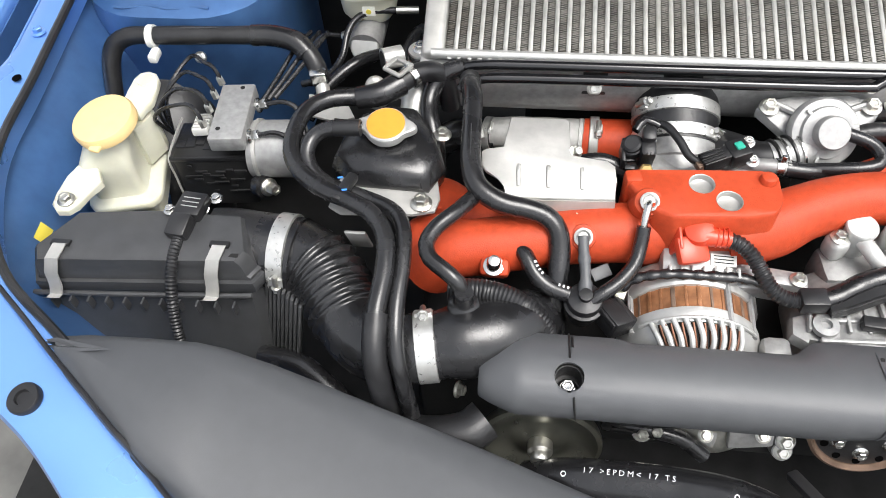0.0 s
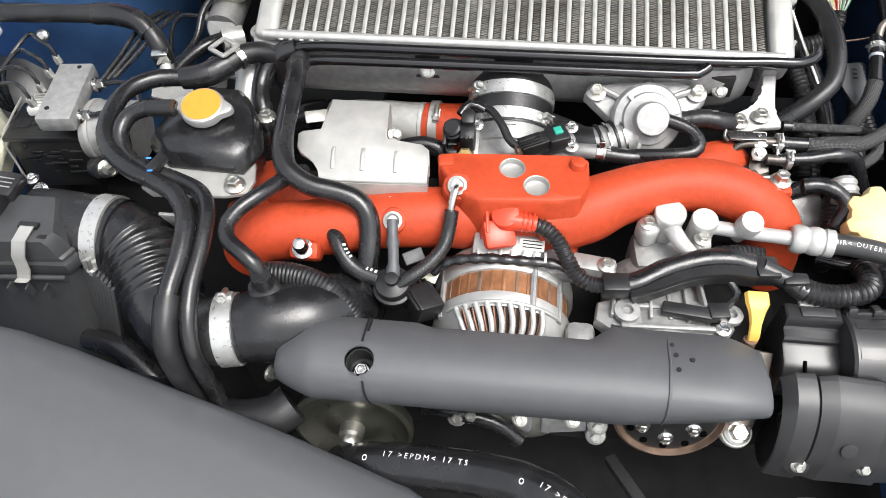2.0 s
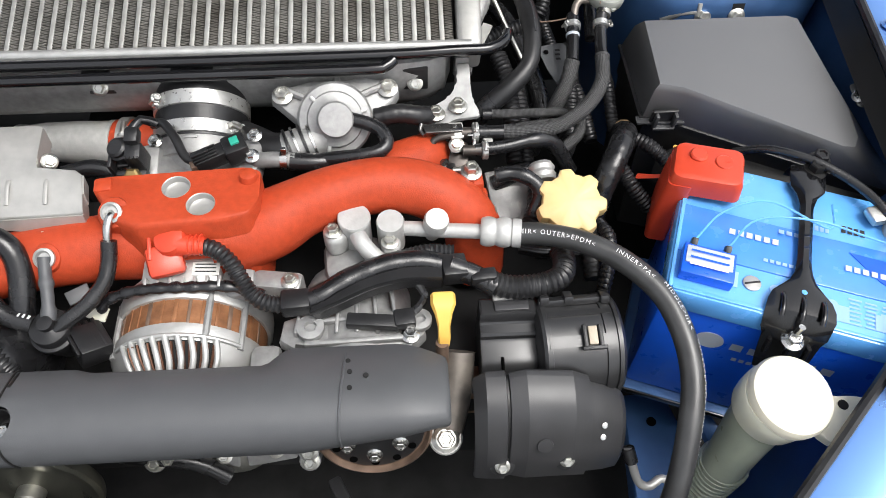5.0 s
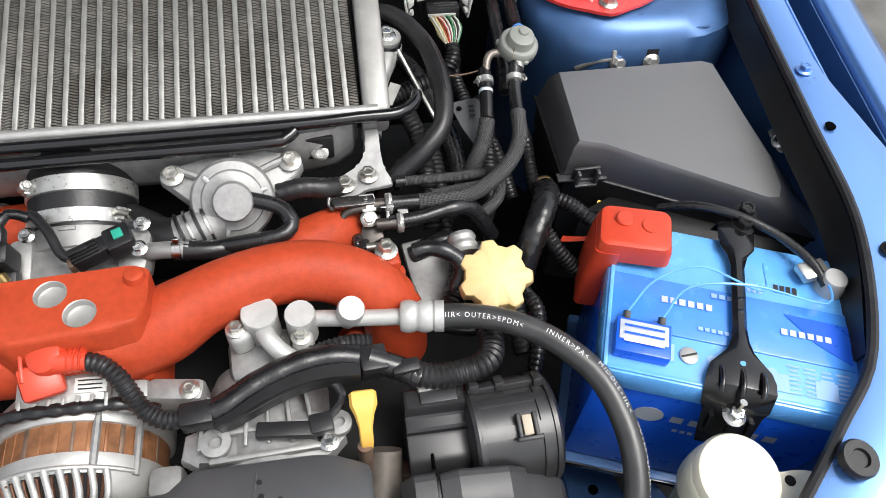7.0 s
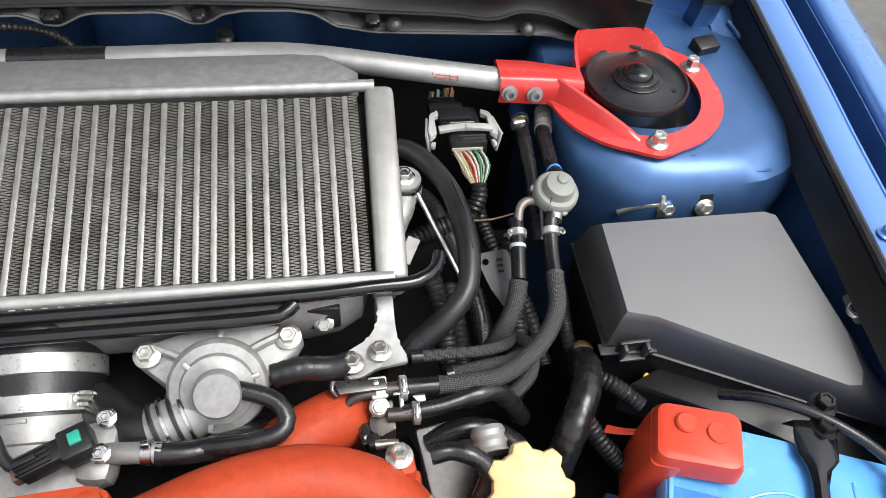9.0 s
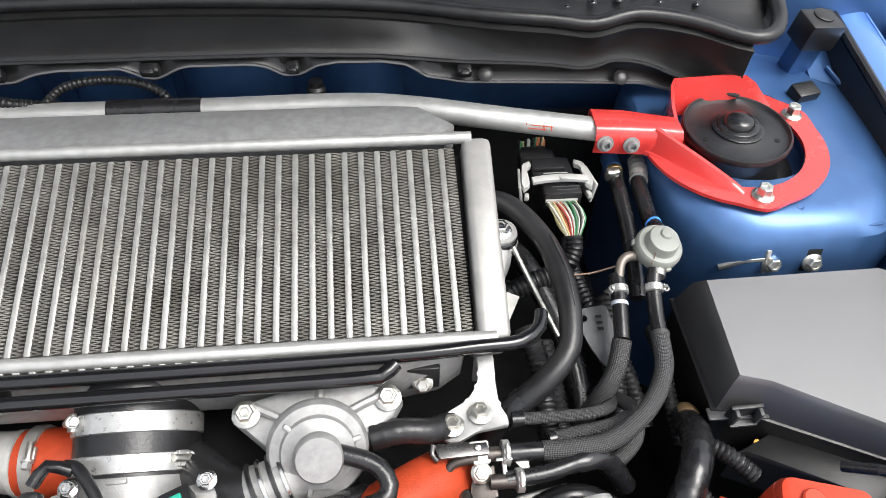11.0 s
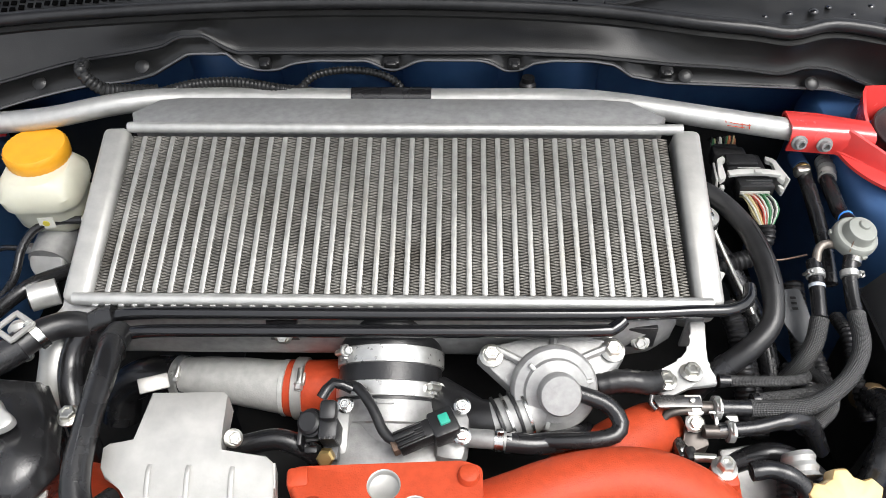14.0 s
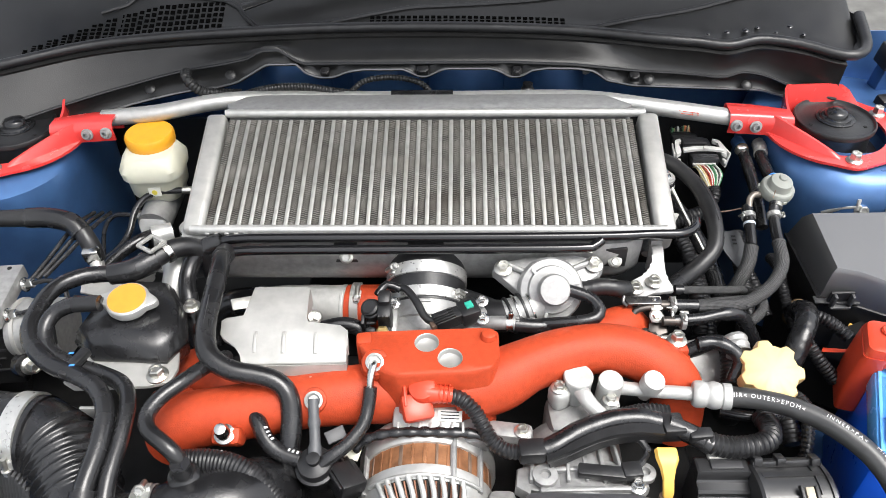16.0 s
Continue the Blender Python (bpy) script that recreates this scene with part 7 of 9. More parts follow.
for dx in (-0.0075, 0.0075):
    part("clip_jaw", block((0.004, 0.022, 0.006), pose(0.573 + dx, 0.4065, 0.7258, 18, 0, 2), 0.001), PLASTIC, drumh)
part("clip_bar", block((0.024, 0.004, 0.006), pose(0.574, 0.3955, 0.7225, 22, 0, 2), 0.001), PLASTIC, drumh)
prof = [(0.459, 0.65), (0.459, 0.714), (0.456, 0.718), (0.4385, 0.7195), (0.4365, 0.716), (0.4355, 0.7085), (0.4335, 0.7065), (0.425, 0.7055), (0.4225, 0.703), (0.4215, 0.6985), (0.419, 0.6965), (0.403, 0.6935), (0.394, 0.687), (0.388, 0.677), (0.386, 0.65)]
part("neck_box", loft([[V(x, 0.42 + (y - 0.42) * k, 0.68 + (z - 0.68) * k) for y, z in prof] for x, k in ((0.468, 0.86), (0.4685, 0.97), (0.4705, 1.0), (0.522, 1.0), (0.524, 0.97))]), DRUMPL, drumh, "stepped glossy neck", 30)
part("neck_lid", block((0.034, 0.013, 0.003), pose(0.5, 0.4475, 0.7198, -4, 0, 1), 0.0012), TIMPL, drumh, "flat grey top")
part("neck_slot", block((0.003, 0.014, 0.004), pose(0.489, 0.398, 0.6915, 30, 0, 1), 0.001), HOLE, drumh)
part("neck_strip", block((0.03, 0.01, 0.006), pose(0.497, 0.458, 0.7195, 0, 0, 3), 0.002), SHEET, drumh, "bright metal strip")
solo("connector_clip", block((0.026, 0.014, 0.012), pose(0.473, 0.468, 0.742, 0, 0, 6), 0.003), PLASTIC, "small black plastic wiring connector", "connector")

# ---- hoses and wiring between intercooler and relay box ----
heat = thing("heater_hose", (0.53, 0.78, 0.78), "thick matt black heater hose with clamp", "hose")
HH = [(0.476, 0.893, 0.795), (0.497, 0.895, 0.803), (0.52, 0.874, 0.803), (0.538, 0.84, 0.80), (0.546, 0.80, 0.796), (0.5475, 0.762, 0.789), (0.541, 0.73, 0.779), (0.522, 0.711, 0.767), (0.499, 0.699, 0.752), (0.478, 0.69, 0.735), (0.466, 0.685, 0.71)]
HH = [(x + 0.005, y, z) for x, y, z in HH]
part("hose_wall", tube(HH, lambda a, b: 0.0108 + 0.0005 * math.sin(a * 55), 16), SOFT, heat)
part("paint_line", tube([Vector(p) + V(0.003, 0.0, 0.0112) for p in HH[3:6]], 0.0008, 6), BOXPL, heat)
part("end_sleeve", tube([HH[8], HH[9]], 0.0122, 16), RUBBER, heat)
fuel = thing("fuel_hose", (0.6, 0.72, 0.76), "black braided fuel hose with clamp", "hose")
F = [(0.642, 0.805, 0.798), (0.637, 0.787, 0.789), (0.634, 0.762, 0.781), (0.633, 0.742, 0.776), (0.627, 0.706, 0.772), (0.606, 0.675, 0.764), (0.57, 0.652, 0.757), (0.536, 0.648, 0.755), (0.51, 0.648, 0.755)]
part("rubber_end", tube(F[:4], 0.0072, 14), RUBBER, fuel)
part("braided_length", tube(F[3:], 0.0083, 18), BRAID, fuel, "woven black sheath")
part("rubber_end", tube([F[-1], (0.476, 0.648, 0.7555)], 0.0078, 14), RUBBER, fuel)
part("sheath_end", ring_band(F[3], (0.1, 1, 0.2), 0.0078, 0.005, 0.001, 18), BRAID, fuel)
clamp(fuel, (0.6365, 0.785, 0.7885), (0.1, 1, 0.35), 0.0076, 0.008, (0.9, -0.2, 0.3))
fuel2 = thing("fuel_return_hose", (0.6, 0.75, 0.74), "black braided fuel return hose with clamp", "hose")
G = [(0.606, 0.803, 0.788), (0.604, 0.782, 0.783), (0.602, 0.765, 0.778), (0.599, 0.742, 0.771), (0.592, 0.722, 0.757), (0.581, 0.709, 0.738), (0.568, 0.705, 0.70), (0.56, 0.705, 0.66)]
part("rubber_end", tube(G[:4], 0.0074, 14), RUBBER, fuel2)
part("braided_length", tube(G[3:], 0.009, 18), BRAID, fuel2)
part("paint_ring", ring_band((0.603, 0.775, 0.781), (0.1, 1, 0.3), 0.0075, 0.004, 0.0006, 18), SILVERINK, fuel2, "pale paint ring")
clamp(fuel2, (0.6045, 0.788, 0.7845), (0.1, 1, 0.25), 0.0078, 0.008, (-0.9, -0.2, 0.4))
for pts, r in (([(0.49, 0.681, 0.75), (0.525, 0.681, 0.75), (0.555, 0.682, 0.749), (0.578, 0.69, 0.742), (0.592, 0.71, 0.72)], 0.0054), ([(0.52, 0.664, 0.742), (0.541, 0.668, 0.742), (0.577, 0.675, 0.739), (0.60, 0.69, 0.725)], 0.006), ([(0.585, 0.73, 0.70), (0.605, 0.70, 0.725), (0.60, 0.665, 0.73), (0.57, 0.64, 0.725)], 0.0068)):
    line = thing("braided_line", pts[0], "thin braided black fuel line", "hose", "braided lines")
    part("sheath", tube(pts, r, 12), BRAID, line)
    part("end_sleeve", tube([pts[0], Vector(pts[0]).lerp(Vector(pts[1]), 0.3)], r + 0.0012, 12), RUBBER, line)
solo("evaporator_hose", tube([(0.477, 0.627, 0.75), (0.51, 0.630, 0.751), (0.54, 0.637, 0.752), (0.565, 0.642, 0.742), (0.59, 0.637, 0.70)], lambda a, b: 0.0072 + 0.002 * (b > 0.45), 12), RUBBER, "black rubber hose with sheathed end", "hose")
purge = thing("purge_valve", (0.645, 0.81, 0.8), "grey plastic purge valve", "valve")
GREYV = material("grey_plastic", (0.25, 0.26, 0.235), 0.42, grain=0.08)
LUGMETAL = material("dull_cast_iron", (0.22, 0.195, 0.17), 0.45, 0.6, grain=0.25, scale=60, wear=0.4, wear_scale=25, wear_color=(0.12, 0.1, 0.08))
PW = V(0.1, -0.22, 1).normalized()
PV = V(0.6475, 0.819, 0.812)
part("valve_head", lathe([(0.016, -0.018), (0.0205, -0.015), (0.0225, -0.0125), (0.0228, -0.006), (0.0222, -0.002), (0.0205, 0.0), (0.0165, 0.0006), (0.0155, 0.002), (0.0152, 0.0085), (0.014, 0.0105), (0.011, 0.0112), (0, 0.0118)], PV, PW, 40), GREYV, purge, "stepped grey plastic head", 40)
part("head_button", lathe([(0.0062, 0.009), (0.006, 0.0125), (0.0048, 0.0142), (0, 0.0148)], PV + V(0.002, 0.004, 0), PW, 20), GREYV, purge)
for k in (20, 140, 260):
    part("rim_lug", block((0.005, 0.006, 0.005), axis_pose(PV + PW * -0.009, PW) @ pose(0, 0, 0, 0, 0, k) @ pose(0.0228, 0, 0), 0.0015), GREYV, purge)
part("mould_line", tube([PV + V(-0.0125, -0.0195, -0.006), PV + V(-0.0095, -0.0135, 0.0), PV + V(-0.0085, -0.0115, 0.0065)], 0.0006, 6), RUST, purge, "dark mould line")
part("side_elbow", tube([(0.632, 0.818, 0.797), (0.618, 0.816, 0.80), (0.610, 0.81, 0.797), (0.606, 0.795, 0.787)], 0.0045, 14, 0.003), LUGMETAL, purge, "tarnished steel elbow")
part("lower_neck", tube([(0.647, 0.815, 0.798), (0.641, 0.795, 0.793)], 0.0082, 14), ZINC, purge)
for k, pts in enumerate(([(0.645, 0.985, 0.775), (0.643, 0.965, 0.782), (0.641, 0.93, 0.782), (0.639, 0.89, 0.778), (0.637, 0.845, 0.77), (0.634, 0.80, 0.755)], [(0.673, 0.975, 0.78), (0.668, 0.95, 0.786), (0.662, 0.93, 0.787), (0.66, 0.90, 0.787), (0.659, 0.876, 0.787), (0.656, 0.845, 0.80)])):
    bh = thing("brake_hose", pts[2], "straight black rubber hose with fitting at its end", "hose", "bulkhead hoses")
    part("hose_wall", tube(pts, 0.0082, 12), RUBBER, bh)
    if k:
        part("ribbed_end", conduit([(0.673, 0.972, 0.781), (0.668, 0.95, 0.786), (0.663, 0.932, 0.787)], 0.0105, 0.009, 0.002, 14), SHEET, bh, "ribbed plated hose end")
        part("blue_dab", ring_band((0.6575, 0.862, 0.793), (0.1, -1, 0.4), 0.0083, 0.0025, 0.0005, 16), BATTBAND, bh, "blue paint dab")
    else:
        part("blue_sleeve", tube([(0.6445, 0.982, 0.777), (0.6425, 0.956, 0.7825)], 0.0098, 14), BLUE_IN, bh, "dark blue hose sleeve")
        part("yellow_ring", ring_band((0.6423, 0.9535, 0.7825), (0, 1, 0), 0.0088, 0.005, 0.0008, 16), BRASS, bh, "yellow plated ring")
        part("band_clip", block((0.016, 0.01, 0.014), pose(0.637, 0.944, 0.788, 10, 0, 10), 0.003), ZINC, bh)
plug = thing("ecu_connector", (0.57, 0.94, 0.77), "black multi-wire connector with pale lever", "connector")
LEVER = material("grey_lever_plastic", (0.42, 0.42, 0.4), 0.4, grain=0.08)
M = pose(0.573, 0.94, 0.788, -6, 0, 0)
part("connector_body", block((0.044, 0.034, 0.024), M @ pose(-0.002, 0.012, -0.004), 0.003), PLASTIC, plug)
part("body_step", block((0.034, 0.02, 0.006), M @ pose(-0.006, 0.012, 0.010), 0.002), PLASTIC, plug)
part("connector_top", block((0.040, 0.02, 0.022), M @ pose(-0.013, 0.036, -0.002), 0.005), MATT, plug, "black wire shroud")
part("top_collar", block((0.030, 0.01, 0.016), M @ pose(-0.014, 0.048, 0.0), 0.004), MATT, plug)
part("label_strip", block((0.026, 0.0012, 0.001), M @ pose(0.0, -0.001, 0.0085), 0.0003), LEVER, plug, "thin pale edge line")
part("lever_bar", sweep([M @ V(-0.027, -0.0135, 0.0085), M @ V(-0.012, -0.0125, 0.010), M @ V(0.004, -0.0125, 0.0105), M @ V(0.016, -0.0125, 0.010), M @ V(0.031, -0.0135, 0.0085)], 0.0085, 0.005), LEVER, plug, "pale grey locking lever")
part("lever_catch", block((0.008, 0.005, 0.004), M @ pose(0.005, -0.0155, 0.0125), 0.001), LEVER, plug)
for sg, x in ((1, 0.031), (-1, -0.033)):
    part("lever_cheek", plate(soft([(x + sg * 0.004, -0.022, 0.004), (x + sg * 0.006, -0.016, 0.010), (x + sg * 0.001, 0.012, 0.012), (x - sg * 0.008, 0.019, 0.012), (x - sg * 0.009, 0.011, 0.011), (x - sg * 0.003, 0.007, 0.011), (x - sg * 0.003, -0.018, 0.008)], 0.002, 3), 0, thick=0.005, bevel=0.001, m=M), LEVER, plug)
    part("lever_side", block((0.003, 0.034, 0.024), M @ pose(x + sg * 0.0045, -0.006, -0.004, 0, sg * 10, sg * 8), 0.0012), LEVER, plug)
    part("lever_foot", block((0.005, 0.008, 0.006), M @ pose(x + sg * 0.001, -0.024, -0.004, 0, 0, sg * 12), 0.0015), LEVER, plug)
part("front_body", block((0.040, 0.022, 0.022), M @ pose(0.004, -0.018, -0.008), 0.003), PLASTIC, plug)
for i in range(2):
    part("front_rib", block((0.030 - 0.008 * i, 0.002, 0.002), M @ pose(0.008, -0.019 - 0.005 * i, 0.0035), 0.0006), BOXPL, plug)
part("wire_comb", block((0.034, 0.002, 0.004), M @ pose(0.002, -0.030, -0.006), 0.0006), LEVER, plug, "pale wire comb edge")
cols = [material("wire_" + n, c, 0.4) for n, c in (("orange", (0.42, 0.14, 0.06)), ("white", (0.5, 0.5, 0.46)), ("cream", (0.46, 0.4, 0.22)), ("green", (0.06, 0.2, 0.09)), ("red", (0.4, 0.06, 0.04)), ("black", (0.02, 0.02, 0.02)))]
for i in range(34):
    x = -0.013 + 0.030 * (i % 17) / 16
    w, v = random.uniform(-1, 1), random.uniform(0, 1)
    bow = 0.003 * w + 0.006 * v * (i % 17 > 11) - 0.004 * (i % 17 < 4)
    part("wire", tube([M @ V(x, -0.029, -0.008 - 0.004 * (i // 17)), M @ V(0.95 * x + 0.001 + 0.3 * bow, -0.040, -0.006 + 0.003 * w), M @ V(0.62 * x + 0.005 + bow, -0.056, -0.012 + 0.004 * w), M @ V(0.3 * x + 0.009, -0.070, -0.028)], 0.0011, 5, 0.007), cols[(1, 4, 2, 3, 0, 1, 4, 2, 3, 1, 2, 5, 4, 1, 3, 2)[(i * 5 + i // 6) % 16]], plug)
part("wire_wrap", conduit([M @ V(0.0085, -0.068, -0.022), M @ V(0.008, -0.078, -0.032), M @ V(0.002, -0.086, -0.043)], 0.0095, 0.005), SOFT, plug)
for i in range(16):
    x = -0.030 + 0.0019 * i
    w = random.uniform(-1, 1)
    part("wire", tube([M @ V(x, 0.05, 0.004), M @ V(x + 0.002 + 0.002 * w, 0.06, 0.010 + 0.003 * w), M @ V(x + 0.005, 0.076, -0.004)], 0.001, 5, 0.008), cols[(3, 2, 1, 3, 0, 2, 0)[i * 7 // 16] if i % 4 else 5], plug)
solo("connector_loom", conduit([(0.5795, 0.862, 0.752), (0.572, 0.853, 0.744), (0.558, 0.848, 0.739), (0.535, 0.842, 0.735), (0.50, 0.828, 0.73)], 0.0115, 0.0055), SOFT, "corrugated black wiring conduit", "conduit")
for i, (pts, r) in enumerate((([(0.515, 0.77, 0.76), (0.525, 0.74, 0.745), (0.528, 0.70, 0.72), (0.53, 0.66, 0.69)], 0.011), ([(0.54, 0.78, 0.72), (0.545, 0.72, 0.70), (0.545, 0.66, 0.68)], 0.0105), ([(0.615, 0.83, 0.72), (0.61, 0.76, 0.70), (0.60, 0.70, 0.69), (0.585, 0.66, 0.70)], 0.012))):
    solo("conduit", conduit(pts, r, 0.0055), SOFT, "corrugated black conduit running down", "conduit", group="conduits")
tape = thing("taped_loom", (0.645, 0.63, 0.73), "thick taped black wiring branch", "wiring loom")
part("taped_trunk", tube([(0.665, 0.70, 0.695), (0.655, 0.665, 0.728), (0.642, 0.635, 0.742), (0.628, 0.61, 0.735), (0.615, 0.59, 0.71), (0.61, 0.58, 0.66)], lambda a, b: 0.0138 + 0.0003 * math.sin(a * 170) + 0.0002 * math.sin(a * 610), 16, 0.002), TAPE, tape, "crinkled black tape")
part("branch", conduit([(0.655, 0.655, 0.735), (0.675, 0.64, 0.735), (0.695, 0.625, 0.725)], 0.0085), SOFT, tape)
part("branch", conduit([(0.64, 0.62, 0.725), (0.655, 0.60, 0.71), (0.675, 0.585, 0.69)], 0.009), SOFT, tape)
part("fabric_end", tube([(0.675, 0.72, 0.66), (0.667, 0.703, 0.695), (0.662, 0.69, 0.708)], 0.0125, 12), material("tan_tape", (0.2, 0.13, 0.06), 0.6, grain=0.2), tape, "tan cloth tape end")
for pts in ([(0.53, 0.55, 0.69), (0.545, 0.58, 0.70), (0.55, 0.61, 0.71)], [(0.60, 0.50, 0.68), (0.598, 0.53, 0.69), (0.595, 0.55, 0.70)]):
    solo("conduit", conduit(pts, 0.0125, 0.0055), SOFT, "corrugated black conduit beside the oil filler", "conduit", group="conduits")
ph = thing("coolant_pipe", (0.55, 0.60, 0.72), "bare alloy coolant pipe with ribbed collar", "pipe")
part("pipe_body", conduit([(0.548, 0.612, 0.738), (0.55, 0.59, 0.733)], 0.0155, 0.009, 0.002, 18), ALU, ph)
part("pipe_flank", block((0.05, 0.08, 0.008), pose(0.52, 0.60, 0.69, 25, 0, 10), 0.003), CAST, ph)
solo("taped_cable", tube([(0.495, 0.585, 0.755), (0.512, 0.586, 0.757), (0.53, 0.58, 0.755), (0.542, 0.57, 0.745), (0.535, 0.555, 0.725)], lambda a, b: 0.0082 + 0.0003 * math.sin(a * 260), 14, 0.002), TAPE, "black taped cable beside the manifold", "cable")
hangb = thing("hanging_bracket", (0.585, 0.76, 0.75), "flat bare steel bracket with a round hole", "bracket")
part("bracket_sheet", plate(soft([(0.566, 0.792, 0.752), (0.60, 0.795, 0.755), (0.604, 0.765, 0.748), (0.604, 0.735, 0.74), (0.588, 0.735, 0.738), (0.576, 0.757, 0.745)], 0.006), 0, thick=0.002), GREYPL, hangb)
part("round_hole", lathe([(0.0032, 0), (0.0032, 0.0006), (0, 0.0007)], (0.576, 0.782, 0.7515), (0, -0.2, 1), 14), HOLE, hangb)
for k in range(3):
    bar_print(hangb, V(0.589, 0.781 - 0.006 * k, 0.7545 - 0.0015 * k), (1, 0, 0), (0, 1, 0.2), 0.006, 0.003, DEEP, 0.001)
solo("steel_rod", tube([(0.513, 0.845, 0.79), (0.53, 0.815, 0.765), (0.552, 0.775, 0.735)], 0.0028, 10), ZINC, "thin plated steel support rod", "rod")
solo("bulkhead_wire", tube([(0.62, 0.838, 0.76), (0.59, 0.832, 0.758), (0.562, 0.834, 0.756)], 0.0011, 8), RUST, "thin bare wire behind the hoses", "wire")
solo("paper_tag", block((0.012, 0.026, 0.001), pose(0.497, 0.772, 0.79, 20, 0, -30), 0), SHEET, "small pale plastic edge clip", "tag")

# ---- left side: coolant header tank ----
tank = thing("coolant_tank", (-0.15, 0.57, 0.76), "black plastic coolant header tank on a steel bracket", "coolant tank")
RIM = [(-0.214, 0.602), (-0.221, 0.558), (-0.192, 0.534), (-0.107, 0.530), (-0.092, 0.562), (-0.106, 0.606), (-0.132, 0.645), (-0.172, 0.648), (-0.203, 0.628)]
rings = []
for k, z in ((0.95, 0.762), (0.985, 0.779), (1.0, 0.781), (1.0, 0.785), (0.965, 0.788), (0.93, 0.7965), (0.83, 0.8045), (0.45, 0.8075)):
    rings.append([V(-0.158 + (x + 0.158) * k, 0.588 + (y - 0.588) * k, z) for x, y in RIM])
bm = loft(rings)
bmesh.ops.bevel(bm, geom=[e for e in bm.edges if abs(e.verts[0].co.z - e.verts[1].co.z) > 0.001 and e.calc_face_angle(0) > 0.2], offset=0.011, segments=4, profile=0.5, affect="EDGES")
part("tank_body", bm, RUBBER, tank, "", 60)
CW = V(0.02, -0.12, 1).normalized()
T0 = V(-0.1595, 0.590, 0.804)
part("filler_neck", lathe([(0.0225, 0.0), (0.021, 0.002), (0.020, 0.008), (0.0215, 0.010), (0.0215, 0.014)], T0, CW, 32), RUBBER, tank)
part("neck_ring", lathe([(0.0205, 0.008), (0.0225, 0.009), (0.0225, 0.012), (0.0205, 0.013)], T0, CW, 32), SHEET, tank)
def lobed(k, h):
    m = axis_pose(T0 + CW * h, CW)
    return [m @ V(k * r * math.cos(a), k * r * math.sin(a), 0) for a in (radians(5 * q) for q in range(72)) for r in (0.0242 + 0.0105 * max(0.0, math.cos(2 * (a + 0.2))) ** 5,)]


cap = part("pressure_cap", loft([lobed(0.93, 0.012), lobed(1.0, 0.0132), lobed(1.0, 0.0185), lobed(0.97, 0.0205), lobed(0.92, 0.0212)]), ALU, tank, "plated pressure cap with two ears", 30)
part("cap_disc", lathe([(0.0232, 0.019), (0.023, 0.0215), (0.0215, 0.0222), (0, 0.0222)], T0, CW, 40), ALU, cap)
part("cap_label", lathe([(0.0212, 0.0218), (0.0212, 0.0228), (0, 0.0229)], T0, CW, 40), LABEL, cap, "round orange warning label")
part("warning_mark", plate([(-0.1635, 0.605), (-0.1595, 0.605), (-0.1615, 0.6083)], 0.8262, thick=0.0012), RUBBER, cap, "small dark warning triangle")
part("neck_clip", block((0.011, 0.016, 0.012), pose(-0.196, 0.581, 0.823, 0, 10, 5), 0.003), SOFT, tank)
part("outlet_neck", tube([(-0.185, 0.582, 0.825), (-0.215, 0.58, 0.83)], 0.006, 12), RUBBER, tank)
part("tank_bracket", plate([(-0.215, 0.505), (-0.20, 0.496), (-0.12, 0.5), (-0.098, 0.506), (-0.094, 0.525), (-0.102, 0.56), (-0.12, 0.62), (-0.2, 0.62)], 0.779, thick=0.004, bevel=0.0012), SHEET, tank, "bare steel bracket plate")
bolt(tank, (-0.113, 0.514, 0.780), 0.008, h=0.012)
bolt(tank, (-0.101, 0.613, 0.786), 0.007)
part("bracket_leg", block((0.024, 0.004, 0.05), pose(-0.185, 0.495, 0.735, 20), 0.0015), SHEET, tank)
tee = thing("hose_tee", (-0.17, 0.66, 0.815), "black moulded tee with spring clamp", "fitting")
part("tee_body", tube([(-0.205, 0.648, 0.806), (-0.178, 0.653, 0.809), (-0.155, 0.67, 0.812)], lambda a, b: 0.013 + 0.002 * b, 14), RUBBER, tee)
part("tee_branch", tube([(-0.16, 0.665, 0.812), (-0.14, 0.686, 0.813), (-0.12, 0.70, 0.805), (-0.107, 0.704, 0.785), (-0.102, 0.70, 0.75)], 0.0125, 14), SOFT, tee)
clamp(tee, (-0.145, 0.681, 0.8125), (0.6, 0.75, 0.1), 0.013, 0.009, (-0.3, 0.2, 0.95), BRIGHT)
for dx, dy, w, h in ((0, 0.011, 0.026, 0.005), (0, -0.011, 0.026, 0.005), (0.0115, 0, 0.005, 0.022), (-0.0115, 0, 0.005, 0.022)):
    part("clamp_frame", block((w, h, 0.004), pose(-0.1585, 0.678, 0.829, 0, 0, -32) @ pose(dx, dy, 0), 0.0012), SHEET, tee)
A = [(-0.175, 0.655, 0.806), (-0.2, 0.651, 0.805), (-0.235, 0.64, 0.81), (-0.258, 0.615, 0.813), (-0.264, 0.58, 0.812), (-0.260, 0.550, 0.81), (-0.243, 0.525, 0.808), (-0.215, 0.505, 0.806), (-0.185, 0.492, 0.806), (-0.158, 0.475, 0.806), (-0.141, 0.45, 0.803), (-0.136, 0.415, 0.796), (-0.139, 0.37, 0.784), (-0.138, 0.34, 0.765), (-0.134, 0.324, 0.735), (-0.13, 0.32, 0.66)]
